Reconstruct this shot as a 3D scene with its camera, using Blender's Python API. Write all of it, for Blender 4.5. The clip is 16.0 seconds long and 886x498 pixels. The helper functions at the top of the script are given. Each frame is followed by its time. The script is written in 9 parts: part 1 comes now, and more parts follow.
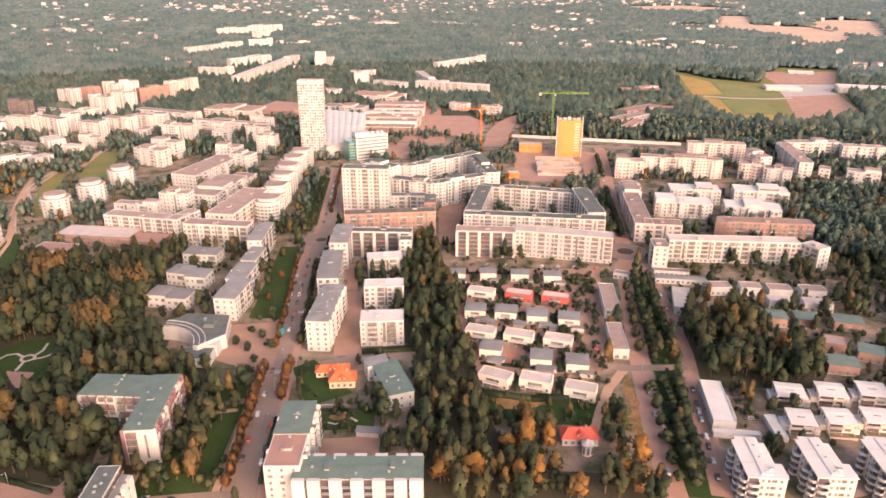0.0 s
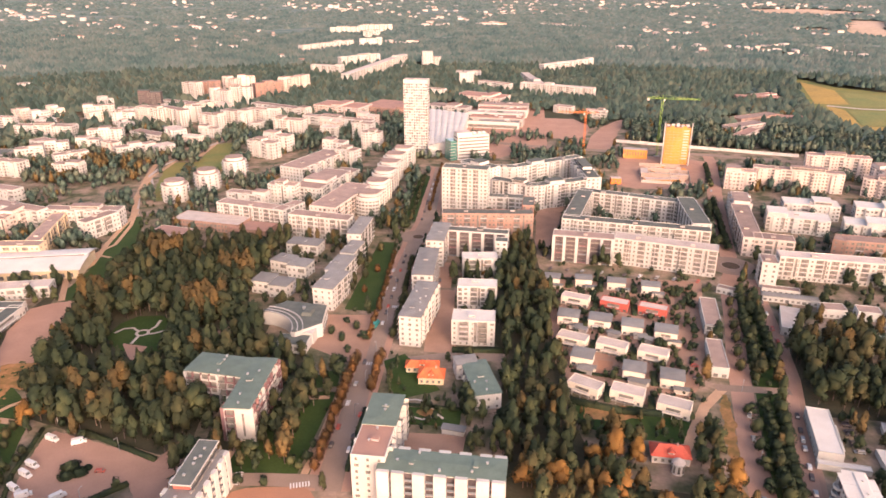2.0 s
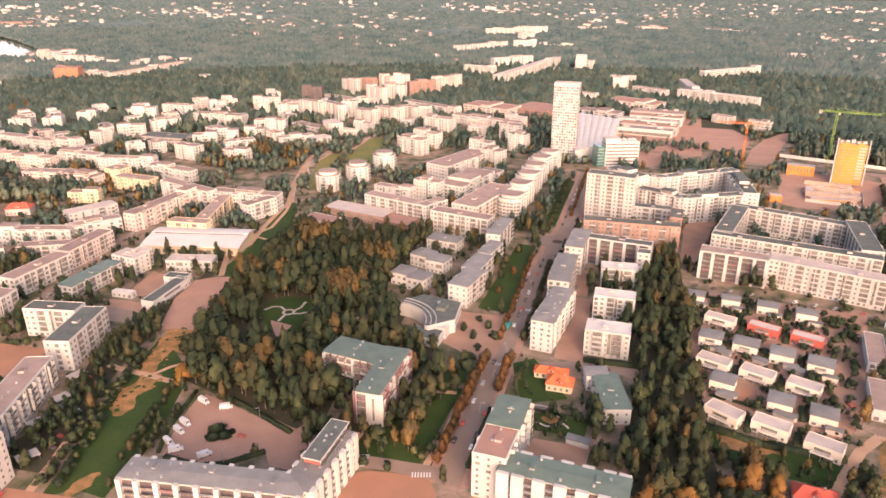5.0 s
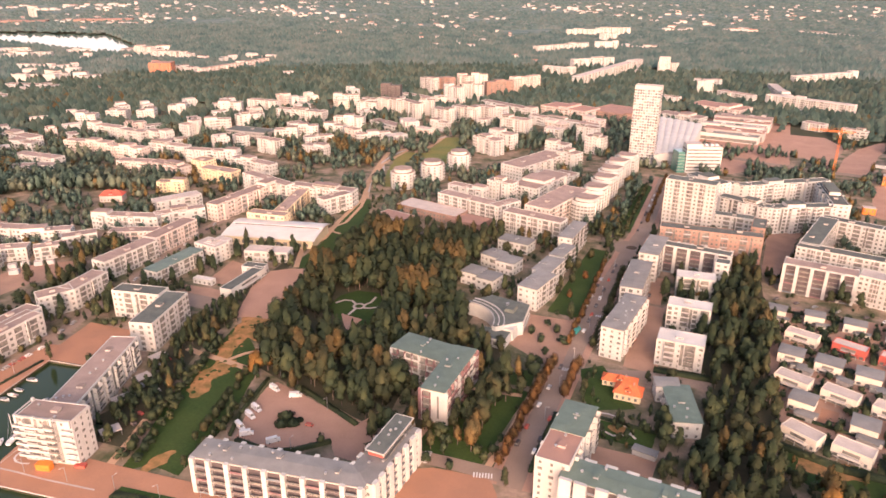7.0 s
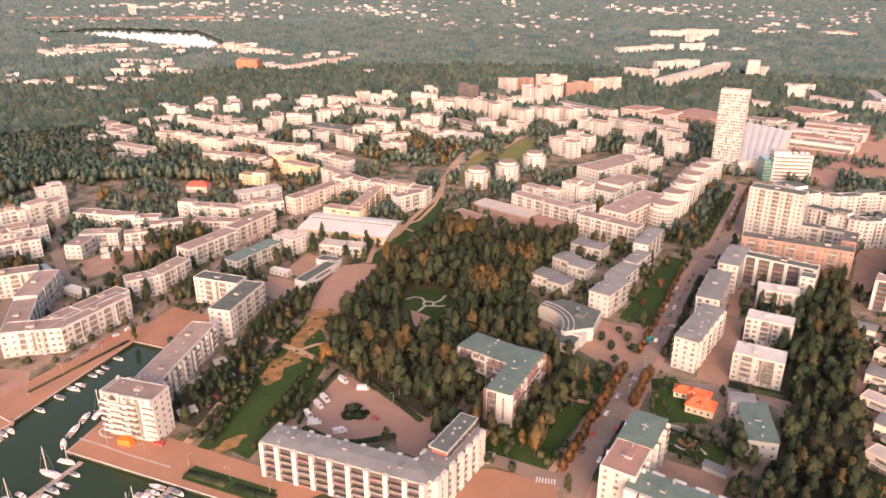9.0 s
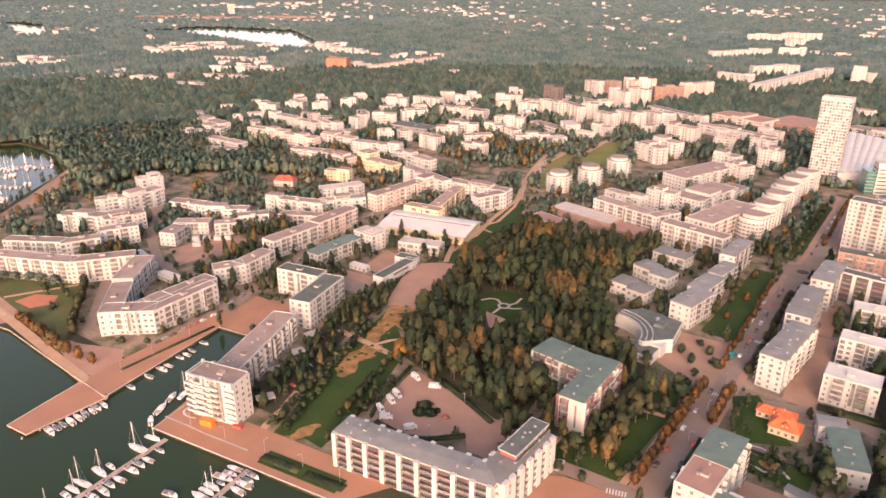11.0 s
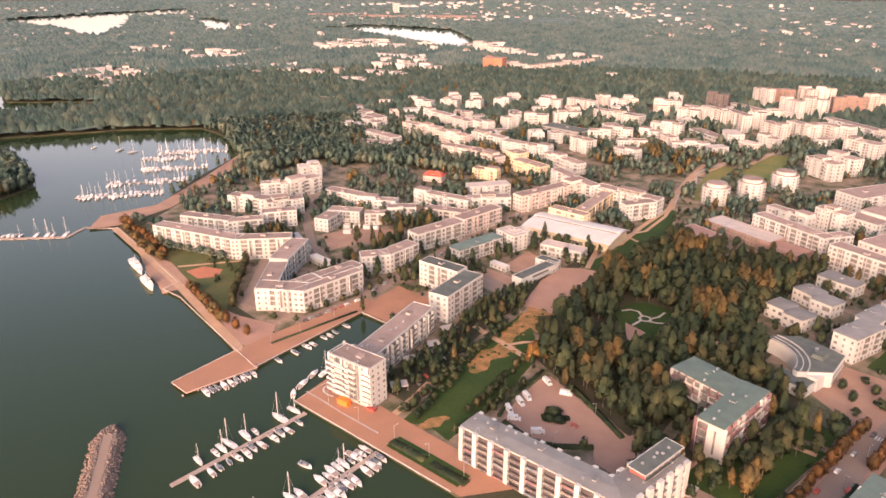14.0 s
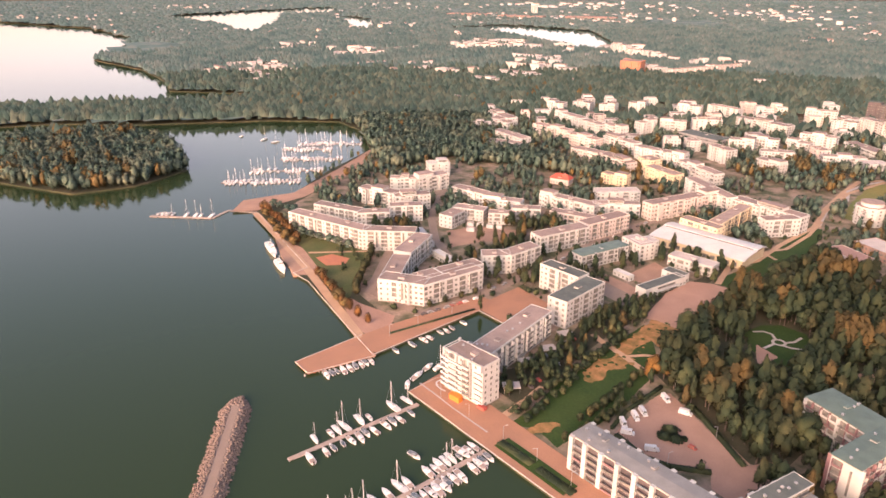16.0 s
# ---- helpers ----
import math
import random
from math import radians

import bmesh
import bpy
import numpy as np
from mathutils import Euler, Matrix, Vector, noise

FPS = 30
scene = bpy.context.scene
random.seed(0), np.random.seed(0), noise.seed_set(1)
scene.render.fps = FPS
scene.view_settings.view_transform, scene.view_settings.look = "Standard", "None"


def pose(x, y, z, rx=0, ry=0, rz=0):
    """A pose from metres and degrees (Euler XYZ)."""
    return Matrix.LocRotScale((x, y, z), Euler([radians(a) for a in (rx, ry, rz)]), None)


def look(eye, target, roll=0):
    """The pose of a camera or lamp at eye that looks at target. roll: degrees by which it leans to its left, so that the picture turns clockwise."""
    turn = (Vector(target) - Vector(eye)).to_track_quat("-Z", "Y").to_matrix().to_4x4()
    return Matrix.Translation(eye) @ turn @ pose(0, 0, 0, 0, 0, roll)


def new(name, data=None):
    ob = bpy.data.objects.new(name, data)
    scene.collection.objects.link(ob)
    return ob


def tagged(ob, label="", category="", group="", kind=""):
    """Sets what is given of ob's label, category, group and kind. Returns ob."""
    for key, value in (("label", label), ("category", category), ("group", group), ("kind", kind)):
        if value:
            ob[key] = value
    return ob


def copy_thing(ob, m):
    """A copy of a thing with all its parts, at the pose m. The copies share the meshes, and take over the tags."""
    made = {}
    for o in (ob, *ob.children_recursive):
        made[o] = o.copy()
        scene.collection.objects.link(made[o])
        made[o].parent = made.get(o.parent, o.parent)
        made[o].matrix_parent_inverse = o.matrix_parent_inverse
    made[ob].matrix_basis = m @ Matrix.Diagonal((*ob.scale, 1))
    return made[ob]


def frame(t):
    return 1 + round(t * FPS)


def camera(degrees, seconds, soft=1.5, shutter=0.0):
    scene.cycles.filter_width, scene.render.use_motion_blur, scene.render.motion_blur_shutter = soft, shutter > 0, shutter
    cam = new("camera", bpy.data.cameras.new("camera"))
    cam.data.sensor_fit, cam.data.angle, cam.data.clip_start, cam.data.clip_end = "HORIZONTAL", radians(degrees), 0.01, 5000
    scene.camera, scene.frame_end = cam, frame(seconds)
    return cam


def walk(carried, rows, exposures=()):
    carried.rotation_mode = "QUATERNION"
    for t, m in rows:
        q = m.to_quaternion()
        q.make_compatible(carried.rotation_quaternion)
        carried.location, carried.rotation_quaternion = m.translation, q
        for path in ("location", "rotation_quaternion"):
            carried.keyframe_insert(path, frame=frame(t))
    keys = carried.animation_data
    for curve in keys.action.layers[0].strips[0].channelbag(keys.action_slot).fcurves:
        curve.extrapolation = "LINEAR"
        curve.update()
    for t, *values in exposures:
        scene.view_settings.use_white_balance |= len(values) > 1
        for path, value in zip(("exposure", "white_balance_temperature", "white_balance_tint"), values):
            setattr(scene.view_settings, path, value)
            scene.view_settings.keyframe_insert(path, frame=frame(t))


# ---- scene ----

# ---------------------------------------------------------------- camera
EYE_Z = 200.0
EXPOSURE, KELVIN, TINT = 1.04, 6040, 28
cam = camera(64.4, 16.0, soft=1.6)
PATH = [
    (0.0, pose(0, 0, EYE_Z, 68.07, 0.05, -0.14)),
    (0.5, pose(0, 0, EYE_Z, 68.09, 0.01, 2.01)),
    (1.0, pose(0, 0, EYE_Z, 68.10, -0.01, 4.15)),
    (1.5, pose(0, 0, EYE_Z, 68.12, -0.00, 6.26)),
    (2.0, pose(0, 0, EYE_Z, 68.15, 0.00, 8.24)),
    (2.5, pose(0, 0, EYE_Z, 68.17, -0.03, 10.41)),
    (3.0, pose(0, 0, EYE_Z, 68.19, -0.03, 12.48)),
    (3.5, pose(0, 0, EYE_Z, 68.20, -0.09, 14.41)),
    (4.0, pose(0, 0, EYE_Z, 68.23, -0.07, 16.47)),
    (6.5, pose(0, 0, EYE_Z, 68.28, -0.07, 25.08)),
    (7.0, pose(0, 0, EYE_Z, 68.27, -0.08, 26.52)),
    (7.5, pose(0, 0, EYE_Z, 68.27, -0.07, 28.10)),
    (8.0, pose(0, 0, EYE_Z, 68.24, -0.09, 29.67)),
    (8.5, pose(0, 0, EYE_Z, 68.23, -0.09, 31.14)),
    (9.0, pose(0, 0, EYE_Z, 68.26, -0.07, 32.77)),
    (11.5, pose(0, 0, EYE_Z, 68.31, -0.03, 41.23)),
    (12.0, pose(0, 0, EYE_Z, 68.30, -0.02, 42.93)),
    (12.5, pose(0, 0, EYE_Z, 68.32, -0.02, 44.82)),
    (13.0, pose(0, 0, EYE_Z, 68.31, -0.05, 46.81)),
    (13.5, pose(0, 0, EYE_Z, 68.33, 0.01, 49.20)),
    (14.0, pose(0, 0, EYE_Z, 68.34, -0.00, 51.88)),
    (14.5, pose(0, 0, EYE_Z, 68.37, 0.04, 54.54)),
    (15.0, pose(0, 0, EYE_Z, 68.38, -0.01, 57.07)),
    (15.5, pose(0, 0, EYE_Z, 68.36, 0.00, 59.78)),
    (16.0, pose(0, 0, EYE_Z, 68.35, -0.00, 62.51)),
]
walk(cam, PATH, [(0.0, EXPOSURE + 0.03, KELVIN, TINT), (7.0, EXPOSURE - 0.07, KELVIN, TINT), (12.5, EXPOSURE - 0.15, KELVIN, TINT), (16.0, EXPOSURE, KELVIN, TINT)])

# ---------------------------------------------------------------- light
world = bpy.data.worlds.new("sky")
scene.world = world
world.use_nodes = True
wn = world.node_tree
sky = wn.nodes.new("ShaderNodeTexSky")
sky.sky_type = "NISHITA"
sky.sun_disc = False
sky.sun_elevation = radians(23)
sky.sun_rotation = radians(148)
sky.dust_density = 3.0
sky.air_density = 0.8
sky.ozone_density = 0.4
# evening haze: the sky brightens and warms evenly towards the horizon all round
air = wn.nodes.new("ShaderNodeTexCoord")
split = wn.nodes.new("ShaderNodeSeparateXYZ")
haze = wn.nodes.new("ShaderNodeValToRGB")
haze.color_ramp.elements[0].position, haze.color_ramp.elements[1].position = 0.0, 0.8
haze.color_ramp.elements[0].color, haze.color_ramp.elements[1].color = (2.85, 1.82, 1.38, 1), (1.08, 1.0, 0.86, 1)
low = haze.color_ramp.elements.new(0.17)
low.color = (2.52, 1.75, 1.20, 1)
middle = haze.color_ramp.elements.new(0.38)
middle.color = (1.92, 1.62, 1.17, 1)
warm = wn.nodes.new("ShaderNodeVectorMath")
warm.operation = "MULTIPLY"
wn.links.new(air.outputs["Generated"], split.inputs[0])
wn.links.new(split.outputs["Z"], haze.inputs["Fac"])
wn.links.new(sky.outputs[0], warm.inputs[0])
wn.links.new(haze.outputs["Color"], warm.inputs[1])
wn.links.new(warm.outputs[0], wn.nodes["Background"].inputs[0])
wn.nodes["Background"].inputs[1].default_value = 0.15

sun_data = bpy.data.lights.new("sun", "SUN")
sun_data.energy = 0.85
sun_data.angle = radians(60)
sun_data.color = (1.0, 0.93, 0.86)
sun = new("sun", sun_data)
sun.matrix_world = look((165, -262, 135), (0, 0, 0))

# ---------------------------------------------------------------- materials
def material(name, base, second, scale=0.3, rough=0.8, metal=0.0, fine=4.0, bump=0.3, random_amount=0.0, third=None, spec=0.3):
    """Two-scale mottled surface: base and second colour by large noise, fine grain by small noise."""
    m = bpy.data.materials.new(name)
    m.use_nodes = True
    nt = m.node_tree
    b = nt.nodes["Principled BSDF"]
    geo = nt.nodes.new("ShaderNodeNewGeometry")
    n1 = nt.nodes.new("ShaderNodeTexNoise")
    n1.inputs["Scale"].default_value = scale
    n1.inputs["Detail"].default_value = 4
    nt.links.new(geo.outputs["Position"], n1.inputs["Vector"])
    n2 = nt.nodes.new("ShaderNodeTexNoise")
    n2.inputs["Scale"].default_value = fine
    n2.inputs["Detail"].default_value = 3
    nt.links.new(geo.outputs["Position"], n2.inputs["Vector"])
    r = nt.nodes.new("ShaderNodeValToRGB")
    r.color_ramp.elements[0].position, r.color_ramp.elements[1].position = 0.35, 0.65
    r.color_ramp.elements[0].color = (*base, 1)
    r.color_ramp.elements[1].color = (*second, 1)
    if third:
        e = r.color_ramp.elements.new(0.8)
        e.color = (*third, 1)
    nt.links.new(n1.outputs["Fac"], r.inputs["Fac"])
    hsv = nt.nodes.new("ShaderNodeHueSaturation")
    mul = nt.nodes.new("ShaderNodeMapRange")
    mul.inputs["From Min"].default_value, mul.inputs["From Max"].default_value = 0.3, 0.7
    mul.inputs["To Min"].default_value, mul.inputs["To Max"].default_value = 0.85, 1.15
    nt.links.new(n2.outputs["Fac"], mul.inputs["Value"])
    value = mul.outputs["Result"]
    if random_amount:
        info = nt.nodes.new("ShaderNodeObjectInfo")
        rr = nt.nodes.new("ShaderNodeMapRange")
        rr.inputs["To Min"].default_value, rr.inputs["To Max"].default_value = 1 - random_amount, 1 + random_amount
        nt.links.new(info.outputs["Random"], rr.inputs["Value"])
        mm = nt.nodes.new("ShaderNodeMath")
        mm.operation = "MULTIPLY"
        nt.links.new(value, mm.inputs[0])
        nt.links.new(rr.outputs["Result"], mm.inputs[1])
        value = mm.outputs[0]
    nt.links.new(r.outputs["Color"], hsv.inputs["Color"])
    nt.links.new(value, hsv.inputs["Value"])
    nt.links.new(hsv.outputs["Color"], b.inputs["Base Color"])
    b.inputs["Roughness"].default_value = rough
    b.inputs["Metallic"].default_value = metal
    b.inputs["Specular IOR Level"].default_value = spec
    if bump:
        bp = nt.nodes.new("ShaderNodeBump")
        bp.inputs["Strength"].default_value = bump
        bp.inputs["Distance"].default_value = 0.1
        nt.links.new(n2.outputs["Fac"], bp.inputs["Height"])
        nt.links.new(bp.outputs["Normal"], b.inputs["Normal"])
    return m


def leaf_material(name, colors, island=0.22, scale=0.11):
    """Foliage: colour by tree-sized noise, lightness by clump."""
    m = bpy.data.materials.new(name)
    m.use_nodes = True
    nt = m.node_tree
    b = nt.nodes["Principled BSDF"]
    geo = nt.nodes.new("ShaderNodeNewGeometry")
    n1 = nt.nodes.new("ShaderNodeTexNoise")
    n1.inputs["Scale"].default_value = scale
    n1.inputs["Detail"].default_value = 2
    nt.links.new(geo.outputs["Position"], n1.inputs["Vector"])
    r = nt.nodes.new("ShaderNodeValToRGB")
    els = r.color_ramp.elements
    els[0].position, els[1].position = 0.36, 0.64
    els[0].color, els[1].color = (*colors[0], 1), (*colors[-1], 1)
    for i, c in enumerate(colors[1:-1]):
        e = els.new(0.36 + 0.28 * (i + 1) / (len(colors) - 1))
        e.color = (*c, 1)
    nt.links.new(n1.outputs["Fac"], r.inputs["Fac"])
    rr = nt.nodes.new("ShaderNodeMapRange")
    rr.inputs["To Min"].default_value, rr.inputs["To Max"].default_value = 1 - island, 1 + island
    nt.links.new(geo.outputs["Random Per Island"], rr.inputs["Value"])
    hsv = nt.nodes.new("ShaderNodeHueSaturation")
    nt.links.new(r.outputs["Color"], hsv.inputs["Color"])
    nt.links.new(rr.outputs["Result"], hsv.inputs["Value"])
    nt.links.new(hsv.outputs["Color"], b.inputs["Base Color"])
    b.inputs["Roughness"].default_value = 0.8
    b.inputs["Specular IOR Level"].default_value = 0.15
    return m


M = {}
M["white"] = material("white_render", (0.450, 0.443, 0.414), (0.392, 0.384, 0.358), 0.12, 0.85, random_amount=0.08)
M["cream"] = material("cream_render", (0.60, 0.54, 0.45), (0.53, 0.47, 0.39), 0.12, 0.85, random_amount=0.08)
M["pink"] = material("pink_render", (0.54, 0.46, 0.405), (0.47, 0.40, 0.355), 0.12, 0.85, random_amount=0.12)
M["brick"] = material("red_brick", (0.30, 0.195, 0.155), (0.24, 0.155, 0.125), 0.2, 0.9, random_amount=0.15)
M["yellow"] = material("yellow_render", (0.60, 0.49, 0.33), (0.54, 0.44, 0.29), 0.12, 0.85, random_amount=0.08)
M["red"] = material("red_panel", (0.42, 0.10, 0.07), (0.35, 0.08, 0.06), 0.2, 0.7)
M["violet"] = material("plum_panel", (0.15, 0.085, 0.09), (0.22, 0.13, 0.13), 0.4, 0.7)
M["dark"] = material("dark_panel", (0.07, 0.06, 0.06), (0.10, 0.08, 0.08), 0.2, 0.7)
M["grey"] = material("grey_concrete", (0.34, 0.31, 0.29), (0.28, 0.26, 0.24), 0.2, 0.85)
M["rust"] = material("terracotta_wall", (0.44, 0.17, 0.09), (0.38, 0.15, 0.09), 0.2, 0.85)
M["roof_b"] = material("brown_roofing_felt", (0.285, 0.212, 0.180), (0.23, 0.172, 0.146), 0.15, 0.95, random_amount=0.15)
M["roof_g"] = material("grey_green_sheet_roof", (0.125, 0.172, 0.142), (0.10, 0.138, 0.115), 0.2, 0.6, random_amount=0.12)
M["roof_a"] = material("grey_sheet_roof", (0.205, 0.200, 0.190), (0.165, 0.162, 0.154), 0.15, 0.7, random_amount=0.12)
M["roof_d"] = material("dark_roofing_felt", (0.080, 0.094, 0.085), (0.11, 0.12, 0.108), 0.2, 0.9, random_amount=0.12)
M["roof_w"] = material("pale_roofing", (0.46, 0.40, 0.36), (0.39, 0.34, 0.30), 0.15, 0.8, random_amount=0.08)
M["roof_r2"] = material("reddish_flat_roof", (0.34, 0.20, 0.155), (0.285, 0.175, 0.14), 0.1, 0.9)
M["pitch"] = material("green_pitch", (0.14, 0.17, 0.055), (0.20, 0.19, 0.06), 0.02, 0.95, fine=0.3)
M["roof_s"] = material("white_sheet_roof", (0.55, 0.525, 0.49), (0.49, 0.465, 0.43), 0.1, 0.7)
M["roof_o"] = material("orange_roof_tile", (0.66, 0.16, 0.05), (0.54, 0.12, 0.05), 0.5, 0.8)
M["glass"] = material("window_glass", (0.105, 0.105, 0.10), (0.22, 0.205, 0.18), 0.35, 0.15, fine=0.9, bump=0.0, spec=0.6)
M["rail"] = material("balcony_front", (0.40, 0.385, 0.37), (0.27, 0.26, 0.255), 0.3, 0.4)
M["metal"] = material("galvanised_metal", (0.45, 0.44, 0.43), (0.35, 0.35, 0.34), 0.5, 0.45, metal=0.6)
M["asphalt"] = material("asphalt", (0.235, 0.172, 0.132), (0.275, 0.203, 0.157), 0.06, 0.95, fine=4.0)
M["paving"] = material("red_paving", (0.37, 0.225, 0.155), (0.30, 0.185, 0.13), 0.08, 0.9, fine=5.0)
M["quay"] = material("red_granite_quay", (0.36, 0.185, 0.11), (0.30, 0.16, 0.10), 0.06, 0.85, fine=5.0)
M["sand"] = material("pink_gravel", (0.38, 0.228, 0.165), (0.32, 0.192, 0.138), 0.06, 0.95, fine=4.0)
M["track"] = material("trodden_gravel", (0.46, 0.30, 0.19), (0.39, 0.25, 0.16), 0.1, 0.95, fine=3.0)
M["dry"] = material("dry_grass", (0.36, 0.18, 0.075), (0.16, 0.11, 0.035), 0.16, 0.95, fine=0.7)
M["lawn"] = material("lawn_grass", (0.021, 0.048, 0.008), (0.036, 0.061, 0.011), 0.05, 0.95, fine=0.8)
M["meadow"] = material("meadow_grass", (0.20, 0.17, 0.05), (0.12, 0.15, 0.045), 0.03, 0.95, fine=0.5)
M["ground"] = material("ground_soil", (0.034, 0.040, 0.020), (0.060, 0.056, 0.030), 0.025, 0.95, fine=0.5, third=(0.16, 0.115, 0.085))
M["yard"] = material("yard_ground", (0.30, 0.215, 0.16), (0.058, 0.070, 0.030), 0.075, 0.95, fine=0.5, third=(0.15, 0.12, 0.075))
M["park_grass"] = material("mown_park_grass", (0.070, 0.088, 0.028), (0.105, 0.102, 0.038), 0.05, 0.95, fine=0.6)
M["straw"] = material("yellow_grass", (0.36, 0.24, 0.06), (0.28, 0.20, 0.06), 0.02, 0.95, fine=0.2)
M["field"] = material("stubble_field", (0.50, 0.36, 0.26), (0.43, 0.32, 0.22), 0.004, 0.95, fine=0.05)
M["wood"] = material("weathered_boards", (0.40, 0.31, 0.25), (0.31, 0.24, 0.20), 0.3, 0.85)
M["boat"] = material("white_gelcoat", (0.64, 0.615, 0.58), (0.58, 0.555, 0.53), 0.2, 0.3)
M["cover"] = material("blue_grey_cover", (0.10, 0.13, 0.15), (0.17, 0.18, 0.19), 0.2, 0.6)
M["orange"] = material("orange_paint", (0.78, 0.22, 0.03), (0.68, 0.18, 0.03), 0.3, 0.5)
M["sheet"] = material("yellow_scaffold_sheet", (0.52, 0.25, 0.05), (0.42, 0.19, 0.05), 0.08, 0.7)
M["lime"] = material("lime_green_paint", (0.22, 0.36, 0.06), (0.18, 0.30, 0.05), 0.2, 0.5)
M["stone"] = material("rubble_stone", (0.29, 0.21, 0.17), (0.18, 0.14, 0.115), 0.9, 0.9, random_amount=0.3)
M["bark"] = material("bark", (0.09, 0.065, 0.05), (0.14, 0.11, 0.09), 1.0, 0.95)
M["tyre"] = material("rubber_tyre", (0.02, 0.02, 0.02), (0.03, 0.03, 0.03), 1.0, 0.9)
M["soil"] = material("woodland_floor", (0.036, 0.040, 0.022), (0.062, 0.052, 0.030), 0.08, 0.95, fine=0.7)
M["leaf_green"] = leaf_material("green_foliage", [(0.021, 0.033, 0.018), (0.033, 0.045, 0.022), (0.055, 0.062, 0.027)])
# Lightened copy of the green leaves, with mid-distance haze in the colour.
M["leaf_mid_haze"] = leaf_material("hazed_midway_foliage", [(0.044, 0.074, 0.057), (0.068, 0.099, 0.074), (0.104, 0.118, 0.080)], 0.3, 0.045)
M["leaf_olive"] = leaf_material("olive_foliage", [(0.029, 0.036, 0.018), (0.042, 0.047, 0.022), (0.070, 0.062, 0.027)])
M["leaf_orange"] = leaf_material("autumn_foliage", [(0.080, 0.062, 0.027), (0.112, 0.078, 0.030), (0.150, 0.096, 0.033)])
M["leaf_gold"] = leaf_material("golden_foliage", [(0.115, 0.066, 0.022), (0.16, 0.085, 0.024), (0.21, 0.11, 0.027)])
M["leaf_russet"] = leaf_material("russet_foliage", [(0.075, 0.046, 0.019), (0.108, 0.056, 0.021), (0.145, 0.069, 0.022)])
M["roof_r"] = material("red_roof_tile", (0.50, 0.10, 0.06), (0.40, 0.085, 0.055), 0.5, 0.8)
M["teal"] = material("turquoise_paint", (0.05, 0.32, 0.30), (0.04, 0.27, 0.26), 0.3, 0.5)
M["russet_bed"] = material("russet_planting", (0.10, 0.062, 0.042), (0.065, 0.050, 0.030), 0.5, 0.95, fine=2.0)
M["teal_glass"] = material("green_glass", (0.06, 0.16, 0.14), (0.09, 0.20, 0.17), 0.3, 0.12, fine=0.9, bump=0.0, spec=0.6)
# Far leaves paler and bluer: distance haze is painted into their colour.
M["leaf_far_haze"] = leaf_material("hazed_distant_foliage", [(0.070, 0.117, 0.104), (0.102, 0.146, 0.128), (0.150, 0.172, 0.146)], 0.12, 0.02)

water = bpy.data.materials.new("sea_water")
water.use_nodes = True
wt = water.node_tree
wb = wt.nodes["Principled BSDF"]
wb.inputs["Base Color"].default_value = (0.024, 0.040, 0.017, 1)
wb.inputs["Specular Tint"].default_value = (1.0, 0.92, 0.78, 1)
wb.inputs["Roughness"].default_value = 0.07
wb.inputs["IOR"].default_value = 1.33
wgeo = wt.nodes.new("ShaderNodeNewGeometry")
wno = wt.nodes.new("ShaderNodeTexNoise")
wno.inputs["Scale"].default_value = 0.6
wno.inputs["Detail"].default_value = 4
wbu = wt.nodes.new("ShaderNodeBump")
wbu.inputs["Strength"].default_value = 0.06
wbu.inputs["Distance"].default_value = 0.3
wt.links.new(wgeo.outputs["Position"], wno.inputs["Vector"])
wt.links.new(wno.outputs["Fac"], wbu.inputs["Height"])
wt.links.new(wbu.outputs["Normal"], wb.inputs["Normal"])
M["water"] = water


# ---------------------------------------------------------------- mesh helpers
BOXF = ((0, 3, 2, 1), (4, 5, 6, 7), (0, 1, 5, 4), (1, 2, 6, 5), (2, 3, 7, 6), (3, 0, 4, 7))


